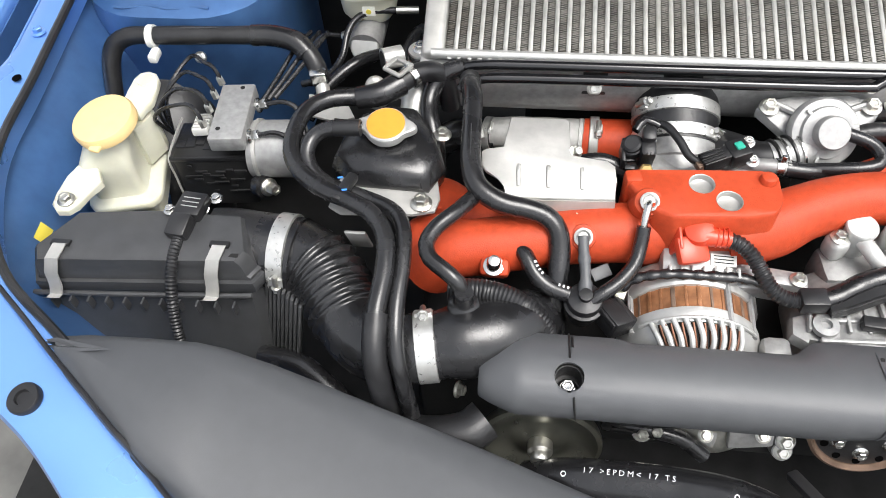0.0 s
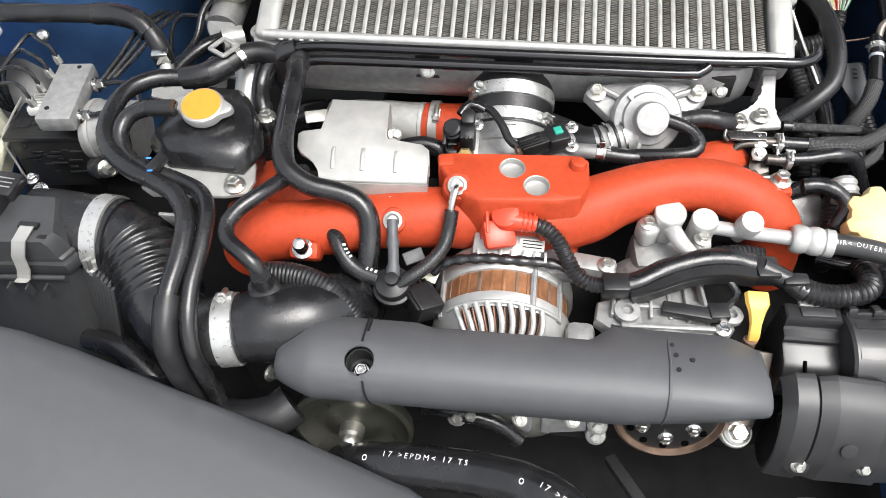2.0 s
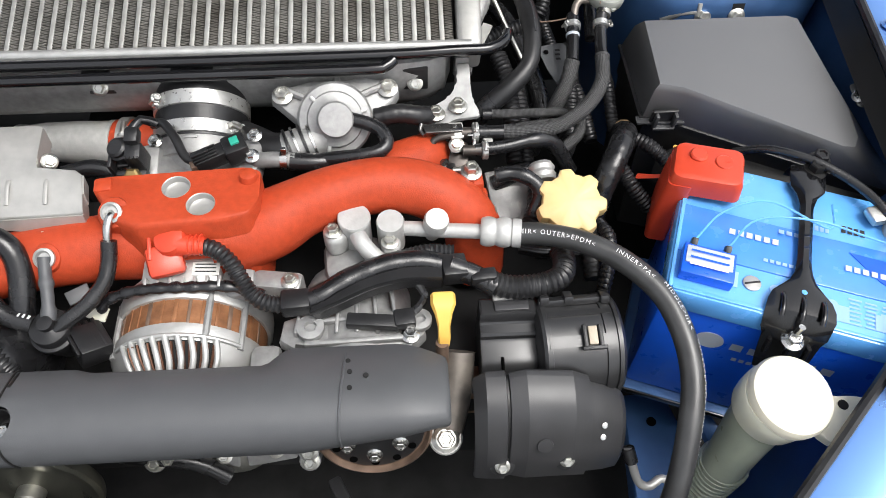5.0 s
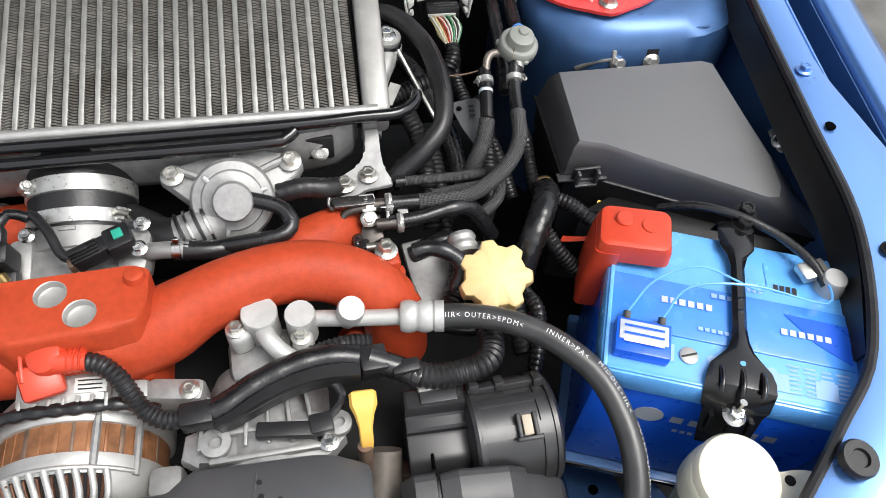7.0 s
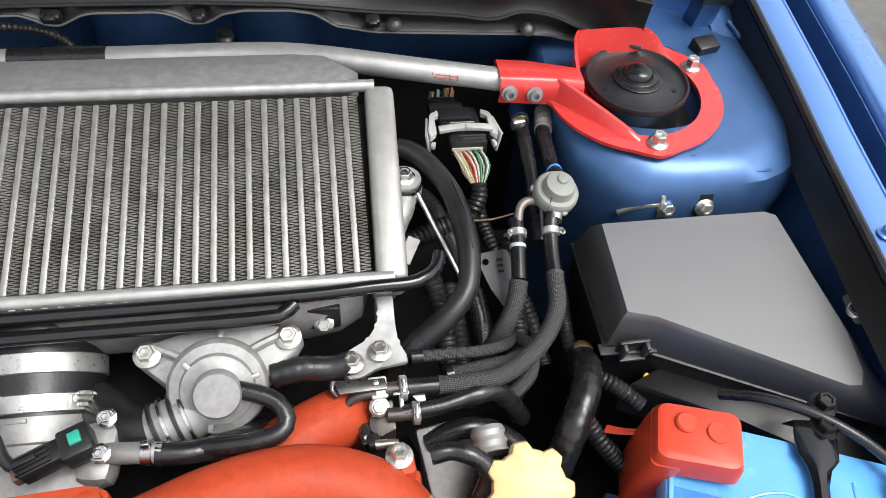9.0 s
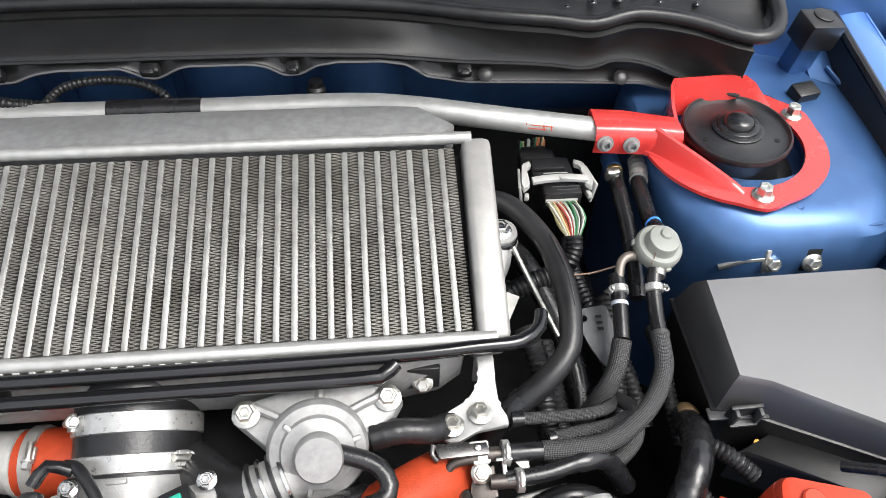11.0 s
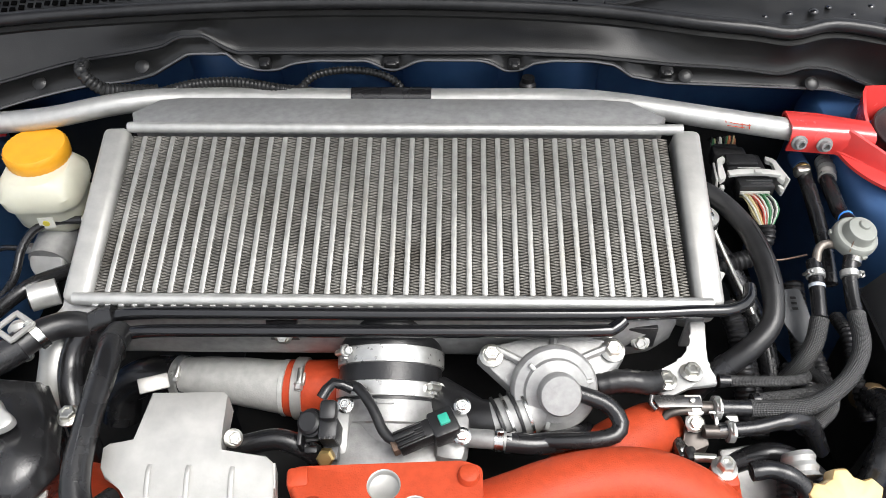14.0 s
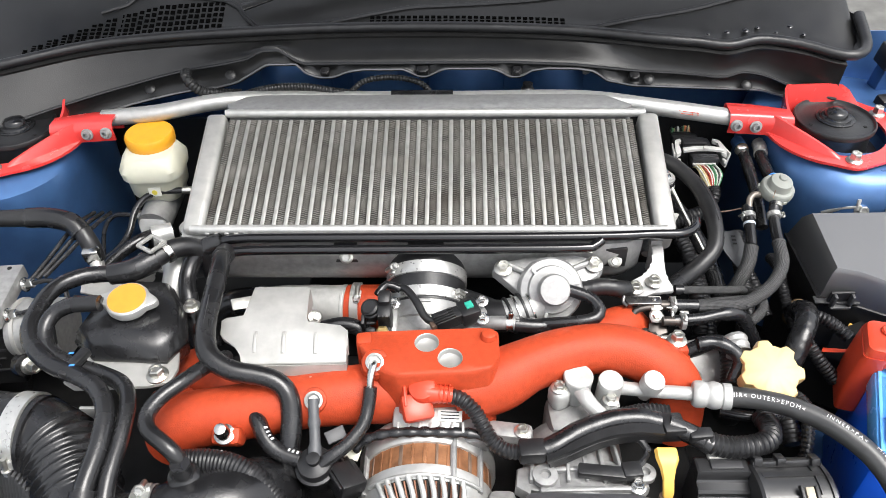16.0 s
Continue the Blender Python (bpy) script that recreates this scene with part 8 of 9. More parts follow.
Bh = [(-0.185, 0.577, 0.828), (-0.215, 0.577, 0.826), (-0.236, 0.57, 0.82), (-0.243, 0.552, 0.812), (-0.233, 0.532, 0.803), (-0.21, 0.518, 0.797), (-0.17, 0.506, 0.793), (-0.14, 0.49, 0.795), (-0.124, 0.466, 0.797), (-0.116, 0.43, 0.793), (-0.115, 0.38, 0.78), (-0.112, 0.345, 0.76), (-0.105, 0.326, 0.73), (-0.10, 0.32, 0.66)]
bw = thing("bypass_water_hose", A[8], "long black rubber coolant hose, outer of two", "hose", "twin coolant hoses")
part("hose_wall", tube(A, lambda a, b: 0.0098 + 0.0003 * math.sin(a * 38), 14), RUBBER, bw)
part("end_sleeve", tube(A[-4:], 0.0125, 14), SOFT, bw)
bw = thing("bypass_water_hose", Bh[8], "long black rubber coolant hose, inner of two", "hose", "twin coolant hoses")
part("hose_wall", tube([Vector(p) + V(-0.006 * max(0, min(1, (0.48 - p[1]) / 0.08)), 0, 0) for p in Bh], lambda a, b: 0.0087 + 0.0003 * math.sin(a * 42), 14), RUBBER, bw)
part("end_sleeve", tube(Bh[:2], 0.0093, 14), SOFT, bw)
clipT = thing("hose_clip", (-0.195, 0.507, 0.81), "black twin hose clip with blue paint dabs", "clip")
part("clip_body", block((0.012, 0.04, 0.01), pose(-0.192, 0.506, 0.809, 0, 0, -20), 0.003), PLASTIC, clipT)
for at in ((-0.198, 0.516, 0.814), (-0.19, 0.498, 0.8155)):
    part("paint_dab", block((0.006, 0.0022, 0.0016), pose(*at, 0, 0, 12), 0.0008), BATTBAND, clipT, "blue paint dab")

# ---- air filter box ----
abox = thing("air_filter_box", (-0.42, 0.44, 0.62), "black plastic air filter box with steel clips", "air filter box")
lid = [(-0.512, 0.492), (-0.42, 0.502), (-0.31, 0.50), (-0.292, 0.45), (-0.30, 0.435), (-0.535, 0.42), (-0.545, 0.44)]
cx, cy = -0.42, 0.46
part("lid", loft([[V(cx + (x - cx) * k, cy + (y - cy) * k, z) for x, y in lid] for k, z in ((1.03, 0.722), (1.03, 0.732), (1.0, 0.734), (0.98, 0.752), (0.93, 0.76), (0.8, 0.762))]), BOXPL, abox, "black ribbed lid", 30)
part("lid_rim", loft([[V(cx + (x - cx) * k, cy + (y - cy) * k - 0.004, z) for x, y in lid] for k, z in ((1.05, 0.712), (1.06, 0.714), (1.06, 0.726), (1.05, 0.728))]), BOXPL, abox)
part("lower_case", loft([[V(cx + (x - cx) * k + dx, cy + (y - cy) * k + dy, z) for x, y in lid] for k, z, dx, dy in ((1.1, 0.55, -0.012, -0.05), (1.04, 0.69, -0.004, -0.010), (1.0, 0.712, 0, -0.004))]), BOXPL, abox, "black lower case", 30)
for i in range(11):
    x = -0.525 + 0.021 * i
    part("case_rib", plate([(x, 0.409 + 0.0006 * i, 0.713), (x + 0.0022, 0.409 + 0.0006 * i, 0.713), (x + 0.0022, 0.4 + 0.0006 * i, 0.713), (x, 0.4 + 0.0006 * i, 0.713)], 0, thick=0.016), BOXPL, abox)
part("rim_ledge", tube([(-0.548, 0.409, 0.7135), (-0.42, 0.4155, 0.7135), (-0.296, 0.4235, 0.7135)], 0.0032, 8, 0.03), BOXPL, abox)
part("lid_groove", block((0.11, 0.005, 0.0012), pose(-0.36, 0.441, 0.7605, 0, 0, 3), 0.0004), DEEP, abox)
for i in range(9):
    part("side_rib", block((0.004, 0.012, 0.12), pose(-0.296 + 0.0058 * i, 0.437 - 0.0042 * i, 0.655, -14, 10, 0), 0.0012), BOXPL, abox)
for x, y in ((-0.507, 0.4145), (-0.328, 0.425)):
    c = thing("spring_clip", (x, y, 0.74), "bright steel spring clip on the filter box", "clip", "filter box clips")
    bm = loft([[V(x + d - 0.0075, yy, zz), V(x + d + 0.0075, yy, zz), V(x + d + 0.0075, yy + 0.001, zz - 0.0015), V(x + d - 0.0075, yy + 0.001, zz - 0.0015)] for yy, zz, d in ((y + 0.036, 0.760, 0.002), (y + 0.026, 0.767, 0.001), (y + 0.008, 0.764, -0.002), (y - 0.002, 0.750, -0.005), (y - 0.004, 0.728, -0.009), (y - 0.009, 0.718, -0.011), (y - 0.014, 0.718, -0.013), (y - 0.018, 0.7235, -0.014))])
    part("clip_blade", bm, SHEET, c)
    part("clip_hook", block((0.022, 0.008, 0.005), pose(x, y + 0.03, 0.763, -10), 0.001), PLASTIC, c)
part("outlet", tube([(-0.36, 0.492, 0.72), (-0.335, 0.493, 0.716), (-0.30, 0.489, 0.71)], lambda a, b: 0.038 + 0.0065 * b, 30), PLASTIC, abox, "round black outlet")
maf = thing("airflow_sensor", (-0.384, 0.502, 0.76), "black airflow sensor with corrugated lead", "sensor")
part("sensor_head", block((0.032, 0.034, 0.016), pose(-0.374, 0.503, 0.766, 0, 0, -6), 0.004), PLASTIC, maf)
part("plug_body", block((0.024, 0.028, 0.02), pose(-0.377, 0.472, 0.768, 12, 0, -6), 0.003), PLASTIC, maf)
for i in range(3):
    bar_print(maf, (-0.373, 0.497 + 0.006 * i, 0.7741), (1, -0.1, 0), (0.1, 1, 0), 0.02, 0.0015, SHEET)
for s in (1, -1):
    bolt(maf, (-0.374 + s * 0.024, 0.507 + s * 0.01, 0.765), 0.005, mat=BRIGHT)
part("lead", conduit([(-0.376, 0.46, 0.765), (-0.376, 0.44, 0.762), (-0.374, 0.415, 0.752), (-0.373, 0.395, 0.73), (-0.37, 0.375, 0.70), (-0.368, 0.36, 0.66)], 0.0068, 0.004), SOFT, maf, "corrugated black conduit")

# ---- intake hose ----
ih = thing("intake_hose", (-0.2, 0.43, 0.7), "black rubber intake hose with bellows and clamps", "intake hose")


def bellows(run, share):
    base = 0.0452 - 0.0095 * share
    if 0.066 < run < 0.153:
        return base + 0.0042 * (0.5 - 0.5 * math.cos((run - 0.066) * 2 * math.pi / 0.01243)) ** 1.8
    return base


IH = [(-0.30, 0.489, 0.709), (-0.262, 0.487, 0.708), (-0.226, 0.467, 0.705), (-0.197, 0.430, 0.70), (-0.170, 0.394, 0.698), (-0.135, 0.372, 0.708), (-0.105, 0.370, 0.72), (-0.08, 0.375, 0.723)]
part("bellows", tube(IH, bellows, 44, 0.0014), RUBBER, ih, "ribbed rubber bellows", sharp=80)
clamp(ih, (-0.272, 0.4875, 0.708), (1, -0.06, -0.02), 0.0462, 0.02, (0, -0.9, 0.2))
part("edge_ring", ring_band((-0.256, 0.483, 0.7075), (1, -0.12, -0.03), 0.0455, 0.006, 0.002), RUBBER, ih)
clamp(ih, (-0.0935, 0.372, 0.722), (1, 0.18, 0.04), 0.0365, 0.021, (-0.1, 0.5, 0.85))
part("tag", block((0.014, 0.018, 0.008), pose(-0.150, 0.388, 0.732, 20, 20, 0), 0.002), RUBBER, ih)
inlet = thing("turbo_inlet", (-0.04, 0.38, 0.71), "black plastic turbo inlet pipe", "pipe")
part("inlet_pipe", runner([(-0.084, 0.375, 0.722), (-0.078, 0.376, 0.723), (-0.06, 0.38, 0.724), (-0.035, 0.388, 0.722), (-0.008, 0.402, 0.714), (0.012, 0.424, 0.695), (0.022, 0.445, 0.66)], [0.035, 0.0405, 0.0425, 0.041, 0.036, 0.03]), RUBBER, inlet)
part("inlet_port", lathe([(0.017, -0.012), (0.016, 0.0), (0.011, 0.003), (0.0095, 0.006), (0.0095, 0.022), (0, 0.0221)], (-0.057, 0.402, 0.762), (0.05, -0.05, 1), 22), RUBBER, inlet)
bolt(inlet, (-0.062, 0.357, 0.66), 0.0065, (0.9, -0.3, 0.3))

# ---- big intake duct over the radiator ----
duct = thing("radiator_duct", (-0.2, 0.25, 0.7), "large dark grey moulded plastic duct", "duct")
edge = [(-0.485, 0.328, 0.752, 0.322), (-0.46, 0.334, 0.757, 0.312), (-0.43, 0.3365, 0.759, 0.288), (-0.37, 0.3375, 0.760, 0.244), (-0.318, 0.337, 0.760, 0.208), (-0.29, 0.335, 0.756, 0.189), (-0.24, 0.327, 0.744, 0.15), (-0.19, 0.317, 0.730, 0.11), (-0.14, 0.307, 0.714, 0.07), (-0.08, 0.296, 0.694, 0.035), (-0.02, 0.284, 0.674, 0.01), (0.04, 0.268, 0.660, 0.0), (0.10, 0.252, 0.648, 0.0), (0.16, 0.22, 0.635, 0.0)]
rows = []
for x, yb, z, yf in edge:
    row = [V(x, yb, z - 0.05), V(x, yb + 0.001, z - 0.012), V(x, yb - 0.002, z - 0.004), V(x, yb - 0.009, z)]
    for k in range(1, 9):
        t = k / 8
        y = (yb - 0.009) * (1 - t) + (yf + 0.008) * t
        row.append(V(x, y, z + 0.006 * math.sin(math.pi * t) - 0.012 * t * (x > -0.3)))
    f = row[-1]
    row += [V(x - 0.004, yf + 0.002, f.z - 0.006), V(x - 0.006, yf, f.z - 0.02), V(x - 0.008, yf, f.z - 0.07)]
    rows.append(row)
part("duct_shell", shell(loft(rows, close=False), 0.003), DUCTPL, duct, "", 40)
part("back_lip", tube([V(x, yb + 0.002, z - 0.02) for x, yb, z, yf in edge], 0.0028, 8, 0.02), DUCTPL, duct, "moulded lip along the duct")
part("front_lip", tube([V(x - 0.007, yf - 0.002, z - 0.03 - 0.012 * (x > -0.3)) for x, yb, z, yf in edge], 0.003, 8, 0.02), PLASTIC, duct)

solo("release_cable", tube([(-0.575, 0.405, 0.785), (-0.538, 0.374, 0.778), (-0.498, 0.343, 0.776), (-0.451, 0.305, 0.774), (-0.405, 0.269, 0.766), (-0.365, 0.238, 0.764), (-0.343, 0.222, 0.753), (-0.305, 0.191, 0.75), (-0.25, 0.15, 0.745)], 0.0026, 8), SOFT, "thin black bonnet release cable beside the duct", "cable")

# ---- radiator hose, pulleys and lower front ----
RH = [(0.02, 0.285, 0.60), (0.06, 0.28, 0.632), (0.11, 0.275, 0.648), (0.17, 0.268, 0.662), (0.22, 0.255, 0.675), (0.26, 0.23, 0.682), (0.285, 0.195, 0.682), (0.295, 0.15, 0.675), (0.30, 0.10, 0.66)]
rh = thing("radiator_hose", (0.17, 0.27, 0.65), "thick black radiator hose with white lettering", "hose")
part("hose_wall", tube(RH, 0.0215, 22), RUBBER, rh)
for st, tx in ((0.115, "17 >EPDM< 17 TS"), (0.275, "17 >EPDM< 17 TS")):
    writing(rh, tx, 0.0082, on_hose(RH, 0.0215, st, 92), WHITEINK, gap=1.45)
for st in (0.055, 0.215):
    p = on_hose(RH, 0.0215, st, 80)
    bm = bmesh.new()
    ring = [(0.0024 * math.cos(k * math.pi / 8), 0.003 * math.sin(k * math.pi / 8)) for k in range(16)]
    o = [bm.verts.new(p(x, y)) for x, y in ring]
    i = [bm.verts.new(p(0.6 * x, 0.6 * y)) for x, y in ring]
    for k in range(16):
        bm.faces.new((o[k], o[(k + 1) % 16], i[(k + 1) % 16], i[k]))
    part("printed_mark", bm, WHITEINK, rh)
solo("lower_coolant_hose", tube([(-0.24, 0.335, 0.63), (-0.19, 0.325, 0.64), (-0.14, 0.31, 0.645), (-0.09, 0.305, 0.648), (-0.05, 0.31, 0.655), (-0.03, 0.325, 0.66)], 0.0225, 18), SOFT, "thick black lower coolant hose", "hose")
pul = thing("pump_pulley", (0.03, 0.33, 0.63), "bare pressed steel belt pulley", "pulley")
part("pulley_dish", lathe([(0.064, 0.0), (0.066, 0.006), (0.066, 0.012), (0.061, 0.014), (0.055, 0.010), (0.04, 0.004), (0.028, 0.004), (0.018, 0.010), (0, 0.0105)], (0.03, 0.330, 0.620), (0, -0.985, 0.17), 48), material("worn_steel", (0.12, 0.12, 0.1), 0.3, 0.75, grain=0.2, scale=40, wear=0.5, wear_scale=20, wear_color=(0.1, 0.085, 0.06)), pul)
part("centre_nut", lathe([(0.0135, 0), (0.0135, 0.012), (0.010, 0.015), (0.010, 0.022), (0.0085, 0.024), (0, 0.0235)], (0.03, 0.320, 0.622), (0, -0.985, 0.17), 24), ZINC, pul, "plated centre nut")
crank = thing("crank_pulley", (0.365, 0.345, 0.64), "brown steel crank pulley with dark hub", "pulley")
part("pulley_rim", lathe([(0.056, 0), (0.058, 0.004), (0.058, 0.012), (0.055, 0.014), (0.0525, 0.008)], (0.36, 0.36, 0.65), (0, -0.93, 0.36), 44), RUST, crank)
hub = part("pulley_hub", lathe([(0.0525, 0.004), (0.05, 0.009), (0.034, 0.012), (0.012, 0.014), (0.01, 0.018), (0, 0.018)], (0.36, 0.36, 0.65), (0, -0.93, 0.36), 36), PLASTIC, crank, "dark perforated hub")
for k in range(12):
    a = radians(30 * k)
    at = axis_pose((0.36, 0.36, 0.65), (0, -0.93, 0.36)) @ V(0.043 * math.cos(a), 0.043 * math.sin(a), 0.0105)
    part("hub_hole", lathe([(0.0042, 0), (0.0042, 0.0008), (0, 0.0009)], at, (0, -0.93, 0.36), 12), HOLE, hub)
for k in range(6):
    a = radians(30 + 60 * k)
    at = axis_pose((0.36, 0.36, 0.65), (0, -0.93, 0.36)) @ V(0.03 * math.cos(a), 0.03 * math.sin(a), 0.012)
    bolt(crank, at, 0.0055, (0, -0.93, 0.36), mat=BRIGHT)
solo("idler_pulley", lathe([(0.035, 0), (0.04, 0.003), (0.04, 0.02), (0.034, 0.022), (0.02, 0.02), (0, 0.02)], (0.215, 0.375, 0.612), (0, -0.93, 0.36), 36), ZINC, "bright steel idler pulley", "pulley")
low = thing("front_bracket", (0.29, 0.35, 0.6), "cast bracket with pairs of plated bolts", "bracket")
part("bracket_plate", block((0.13, 0.012, 0.06), pose(0.24, 0.365, 0.60, -20), 0.004), DEEP, low)
for at in ((0.292, 0.350, 0.612), (0.292, 0.345, 0.597), (0.14, 0.345, 0.615), (0.155, 0.348, 0.618)):
    part("boss", lathe([(0.011, -0.02), (0.011, 0.0)], at, (0, -0.7, 0.7), 18), CAST, low)
    bolt(low, at, 0.0065, (0, -0.7, 0.7))
lug = thing("engine_lug", (0.43, 0.35, 0.63), "cast lug with a flanged bolt", "bracket")
part("lug_arm", tube([(0.447, 0.42, 0.68), (0.442, 0.385, 0.655), (0.431, 0.352, 0.63)], lambda a, b: 0.017 - 0.001 * b, 16, squash=0.7), LUGMETAL, lug, "dull brown-grey cast arm")
part("lug_ring", lathe([(0.017, -0.006), (0.017, 0.0), (0.0155, 0.0018), (0.011, 0.002)], (0.431, 0.348, 0.634), (0, -0.4, 0.9), 24), SHEET, lug, "bright machined seat")
bolt(lug, (0.431, 0.346, 0.637), 0.009, (0, -0.4, 0.9), h=0.013)
# shroud coloured darker to stand for the shade low in the bay
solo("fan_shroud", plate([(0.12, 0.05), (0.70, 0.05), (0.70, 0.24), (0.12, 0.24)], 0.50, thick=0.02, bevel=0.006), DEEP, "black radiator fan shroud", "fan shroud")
for i in range(7):
    solo("shroud_rib", block((0.16, 0.004, 0.006), pose(0.36, 0.14 + 0.014 * i, 0.513), 0.001), MATT, "thin black shroud rib", "rib", group="shroud ribs")
solo("bonnet_catch_wire", tube([(0.435, 0.19, 0.70), (0.44, 0.238, 0.705), (0.455, 0.253, 0.708), (0.49, 0.25, 0.708), (0.515, 0.235, 0.705), (0.52, 0.19, 0.70)], 0.0055, 12), BOXPL, "bent black-painted steel loop", "wire loop")
solo("headlamp_bracket", plate([(0.505, 0.248), (0.55, 0.25), (0.59, 0.236), (0.61, 0.20), (0.49, 0.20)], 0.70, thick=0.006, bevel=0.002), WHITE, "pale moulded plastic headlamp bracket", "bracket")
# block and gearbox carry the shade below in their base colour
solo("engine_block", block((0.62, 0.30, 0.16), pose(0.19, 0.53, 0.56), 0.03), DEEP, "engine block beneath the manifold, colour darkened for shade", "engine")
solo("gearbox", block((0.36, 0.34, 0.14), pose(0.17, 0.86, 0.60), 0.03), DEEP, "gearbox housing under the intercooler, colour darkened for shade", "gearbox")

# ---- left side: reservoir, ABS unit, brake master cylinder ----
res = thing("fluid_reservoir", (-0.5, 0.6, 0.66), "translucent cream fluid reservoir with pale yellow cap", "reservoir")
sec = [rounded(cx, cy, sx, sy, z, r, 5, 14) for cx, cy, sx, sy, z, r in ((-0.52, 0.612, 0.074, 0.096, 0.648, 0.018), (-0.522, 0.612, 0.082, 0.104, 0.676, 0.018), (-0.522, 0.612, 0.092, 0.112, 0.679, 0.02), (-0.522, 0.612, 0.093, 0.113, 0.687, 0.02), (-0.522, 0.612, 0.089, 0.109, 0.6895, 0.018), (-0.527, 0.615, 0.066, 0.088, 0.690, 0.012), (-0.528, 0.615, 0.064, 0.086, 0.694, 0.010), (-0.528, 0.613, 0.066, 0.084, 0.728, 0.010), (-0.526, 0.611, 0.064, 0.078, 0.746, 0.013), (-0.518, 0.609, 0.056, 0.058, 0.764, 0.022), (-0.512, 0.61, 0.054, 0.054, 0.778, 0.026))]
part("bottle", loft(sec), CREAM, res, "", 50)
part("cap", lathe([(0.036, -0.012), (0.039, -0.009), (0.0395, 0.0), (0.037, 0.0045), (0.03, 0.0065), (0, 0.007)], (-0.512, 0.609, 0.79), (-0.1, -0.1, 1), 40), YELLOW, res, "round pale yellow cap")
part("cap_tab", block((0.014, 0.012, 0.006), pose(-0.509, 0.569, 0.783, 0, 0, -10), 0.003), YELLOW, res)
part("upper_ear", plate([(-0.518, 0.645), (-0.486, 0.64), (-0.478, 0.665), (-0.481, 0.69), (-0.484, 0.708), (-0.491, 0.718), (-0.502, 0.722), (-0.513, 0.718), (-0.518, 0.706), (-0.516, 0.68)], 0.772, thick=0.01, bevel=0.004, segments=3), CREAM, res)
part("ear_rim", lathe([(0.0125, 0), (0.012, 0.0015), (0.0095, 0.0015), (0.009, 0.0003), (0, 0.0003)], (-0.500, 0.704, 0.772), (0, 0, 1), 20), CREAM, res)
part("ear_web", plate([(-0.502, 0.628), (-0.492, 0.626), (-0.48, 0.655), (-0.484, 0.668), (-0.496, 0.66)], 0.757, thick=0.062, bevel=0.004), CREAM, res)
part("lower_ear", plate([(-0.55, 0.585), (-0.525, 0.575), (-0.51, 0.55), (-0.52, 0.53), (-0.526, 0.512), (-0.534, 0.503), (-0.548, 0.502), (-0.558, 0.512), (-0.56, 0.53), (-0.556, 0.555)], 0.746, thick=0.01, bevel=0.004, segments=3), CREAM, res)
bolt(res, (-0.540, 0.517, 0.747), 0.007)
absu = thing("abs_unit", (-0.38, 0.66, 0.66), "anti-lock brake unit: alloy block, black module and motor", "abs unit")
part("valve_block", block((0.044, 0.1, 0.022), pose(-0.374, 0.661, 0.754, 0, 0, 5), 0.003), CAST, absu, "machined alloy block")
part("motor", tube([(-0.352, 0.648, 0.712), (-0.347, 0.648, 0.712), (-0.29, 0.652, 0.712)], 0.037, 32), CAST, absu, "round grey motor")
part("motor_rim", ring_band((-0.345, 0.6485, 0.712), (1, 0.07, 0), 0.037, 0.006, 0.002, 36), SHEET, absu)
part("module", block((0.098, 0.07, 0.085), pose(-0.407, 0.650, 0.678, -6, 0, 5), 0.004), MATT, absu, "black control module")
part("module_rim", block((0.102, 0.073, 0.006), pose(-0.408, 0.653, 0.716, -6, 0, 5), 0.001), PLASTIC, absu)
part("rim_bead", tube([(-0.461, 0.685, 0.724), (-0.4605, 0.65, 0.722), (-0.4575, 0.616, 0.718), (-0.455, 0.610, 0.69), (-0.452, 0.604, 0.655)], 0.0016, 6), SHEET, absu, "pale moulded edge")
part("module_plug", block((0.022, 0.034, 0.012), pose(-0.425, 0.668, 0.73, -8, 0, 8), 0.003), WHITE, absu, "white plug")
for i in range(5):
    part("plug_rib", block((0.018, 0.002, 0.003), pose(-0.425, 0.656 + 0.006 * i, 0.7365, -8, 0, 8), 0.0004), SHEET, absu)
for i in range(22):
    part("module_rib", block((random.uniform(0.006, 0.02), 0.0025, 0.003), pose(random.uniform(-0.44, -0.365), 0.6135, random.uniform(0.66, 0.71), 0, 0, 5), 0.0005), PLASTIC, absu)
for i in range(6):
    part("module_step", block((0.012, 0.014 + 0.004 * (i % 2), 0.006), pose(-0.447 + 0.012 * i, 0.640 + 0.003 * (i % 3), 0.7205, -6, 0, 5), 0.001), PLASTIC, absu)
for at, w in (((-0.352, 0.690, 0.748), (1, 0.05, 0.25)), ((-0.348, 0.634, 0.748), (1, 0.05, 0.25))):
    bolt(absu, at, 0.0065, w, mat=BRIGHT, h=0.014)
    part("outlet_line", tube([Vector(at) + V(0.012, 0, 0.003), Vector(at) + V(0.035, 0.002, 0.006), Vector(at) + V(0.055, -0.006, 0.0), Vector(at) + V(0.065, -0.03, -0.02)], 0.0032, 8), RUBBER, absu)
bolt(absu, (-0.332, 0.607, 0.685), 0.008, (0.8, -0.5, 0.3), h=0.018)
part("rubber_mount", lathe([(0.016, 0), (0.017, 0.004), (0.015, 0.012), (0.01, 0.014)], (-0.345, 0.613, 0.682), (0.8, -0.5, 0.3), 20), RUBBER, absu)
bolt(absu, (-0.425, 0.588, 0.655), 0.007, (0, -0.5, 0.85), mat=BRIGHT)
for x, y in ((-0.383, 0.703), (-0.394, 0.628)):
    part("drilled_hole", lathe([(0.003, 0), (0.003, 0.0006), (0, 0.0006)], (x + 0.012, y, 0.7652), (0, 0, 1), 10), DEEP, absu)
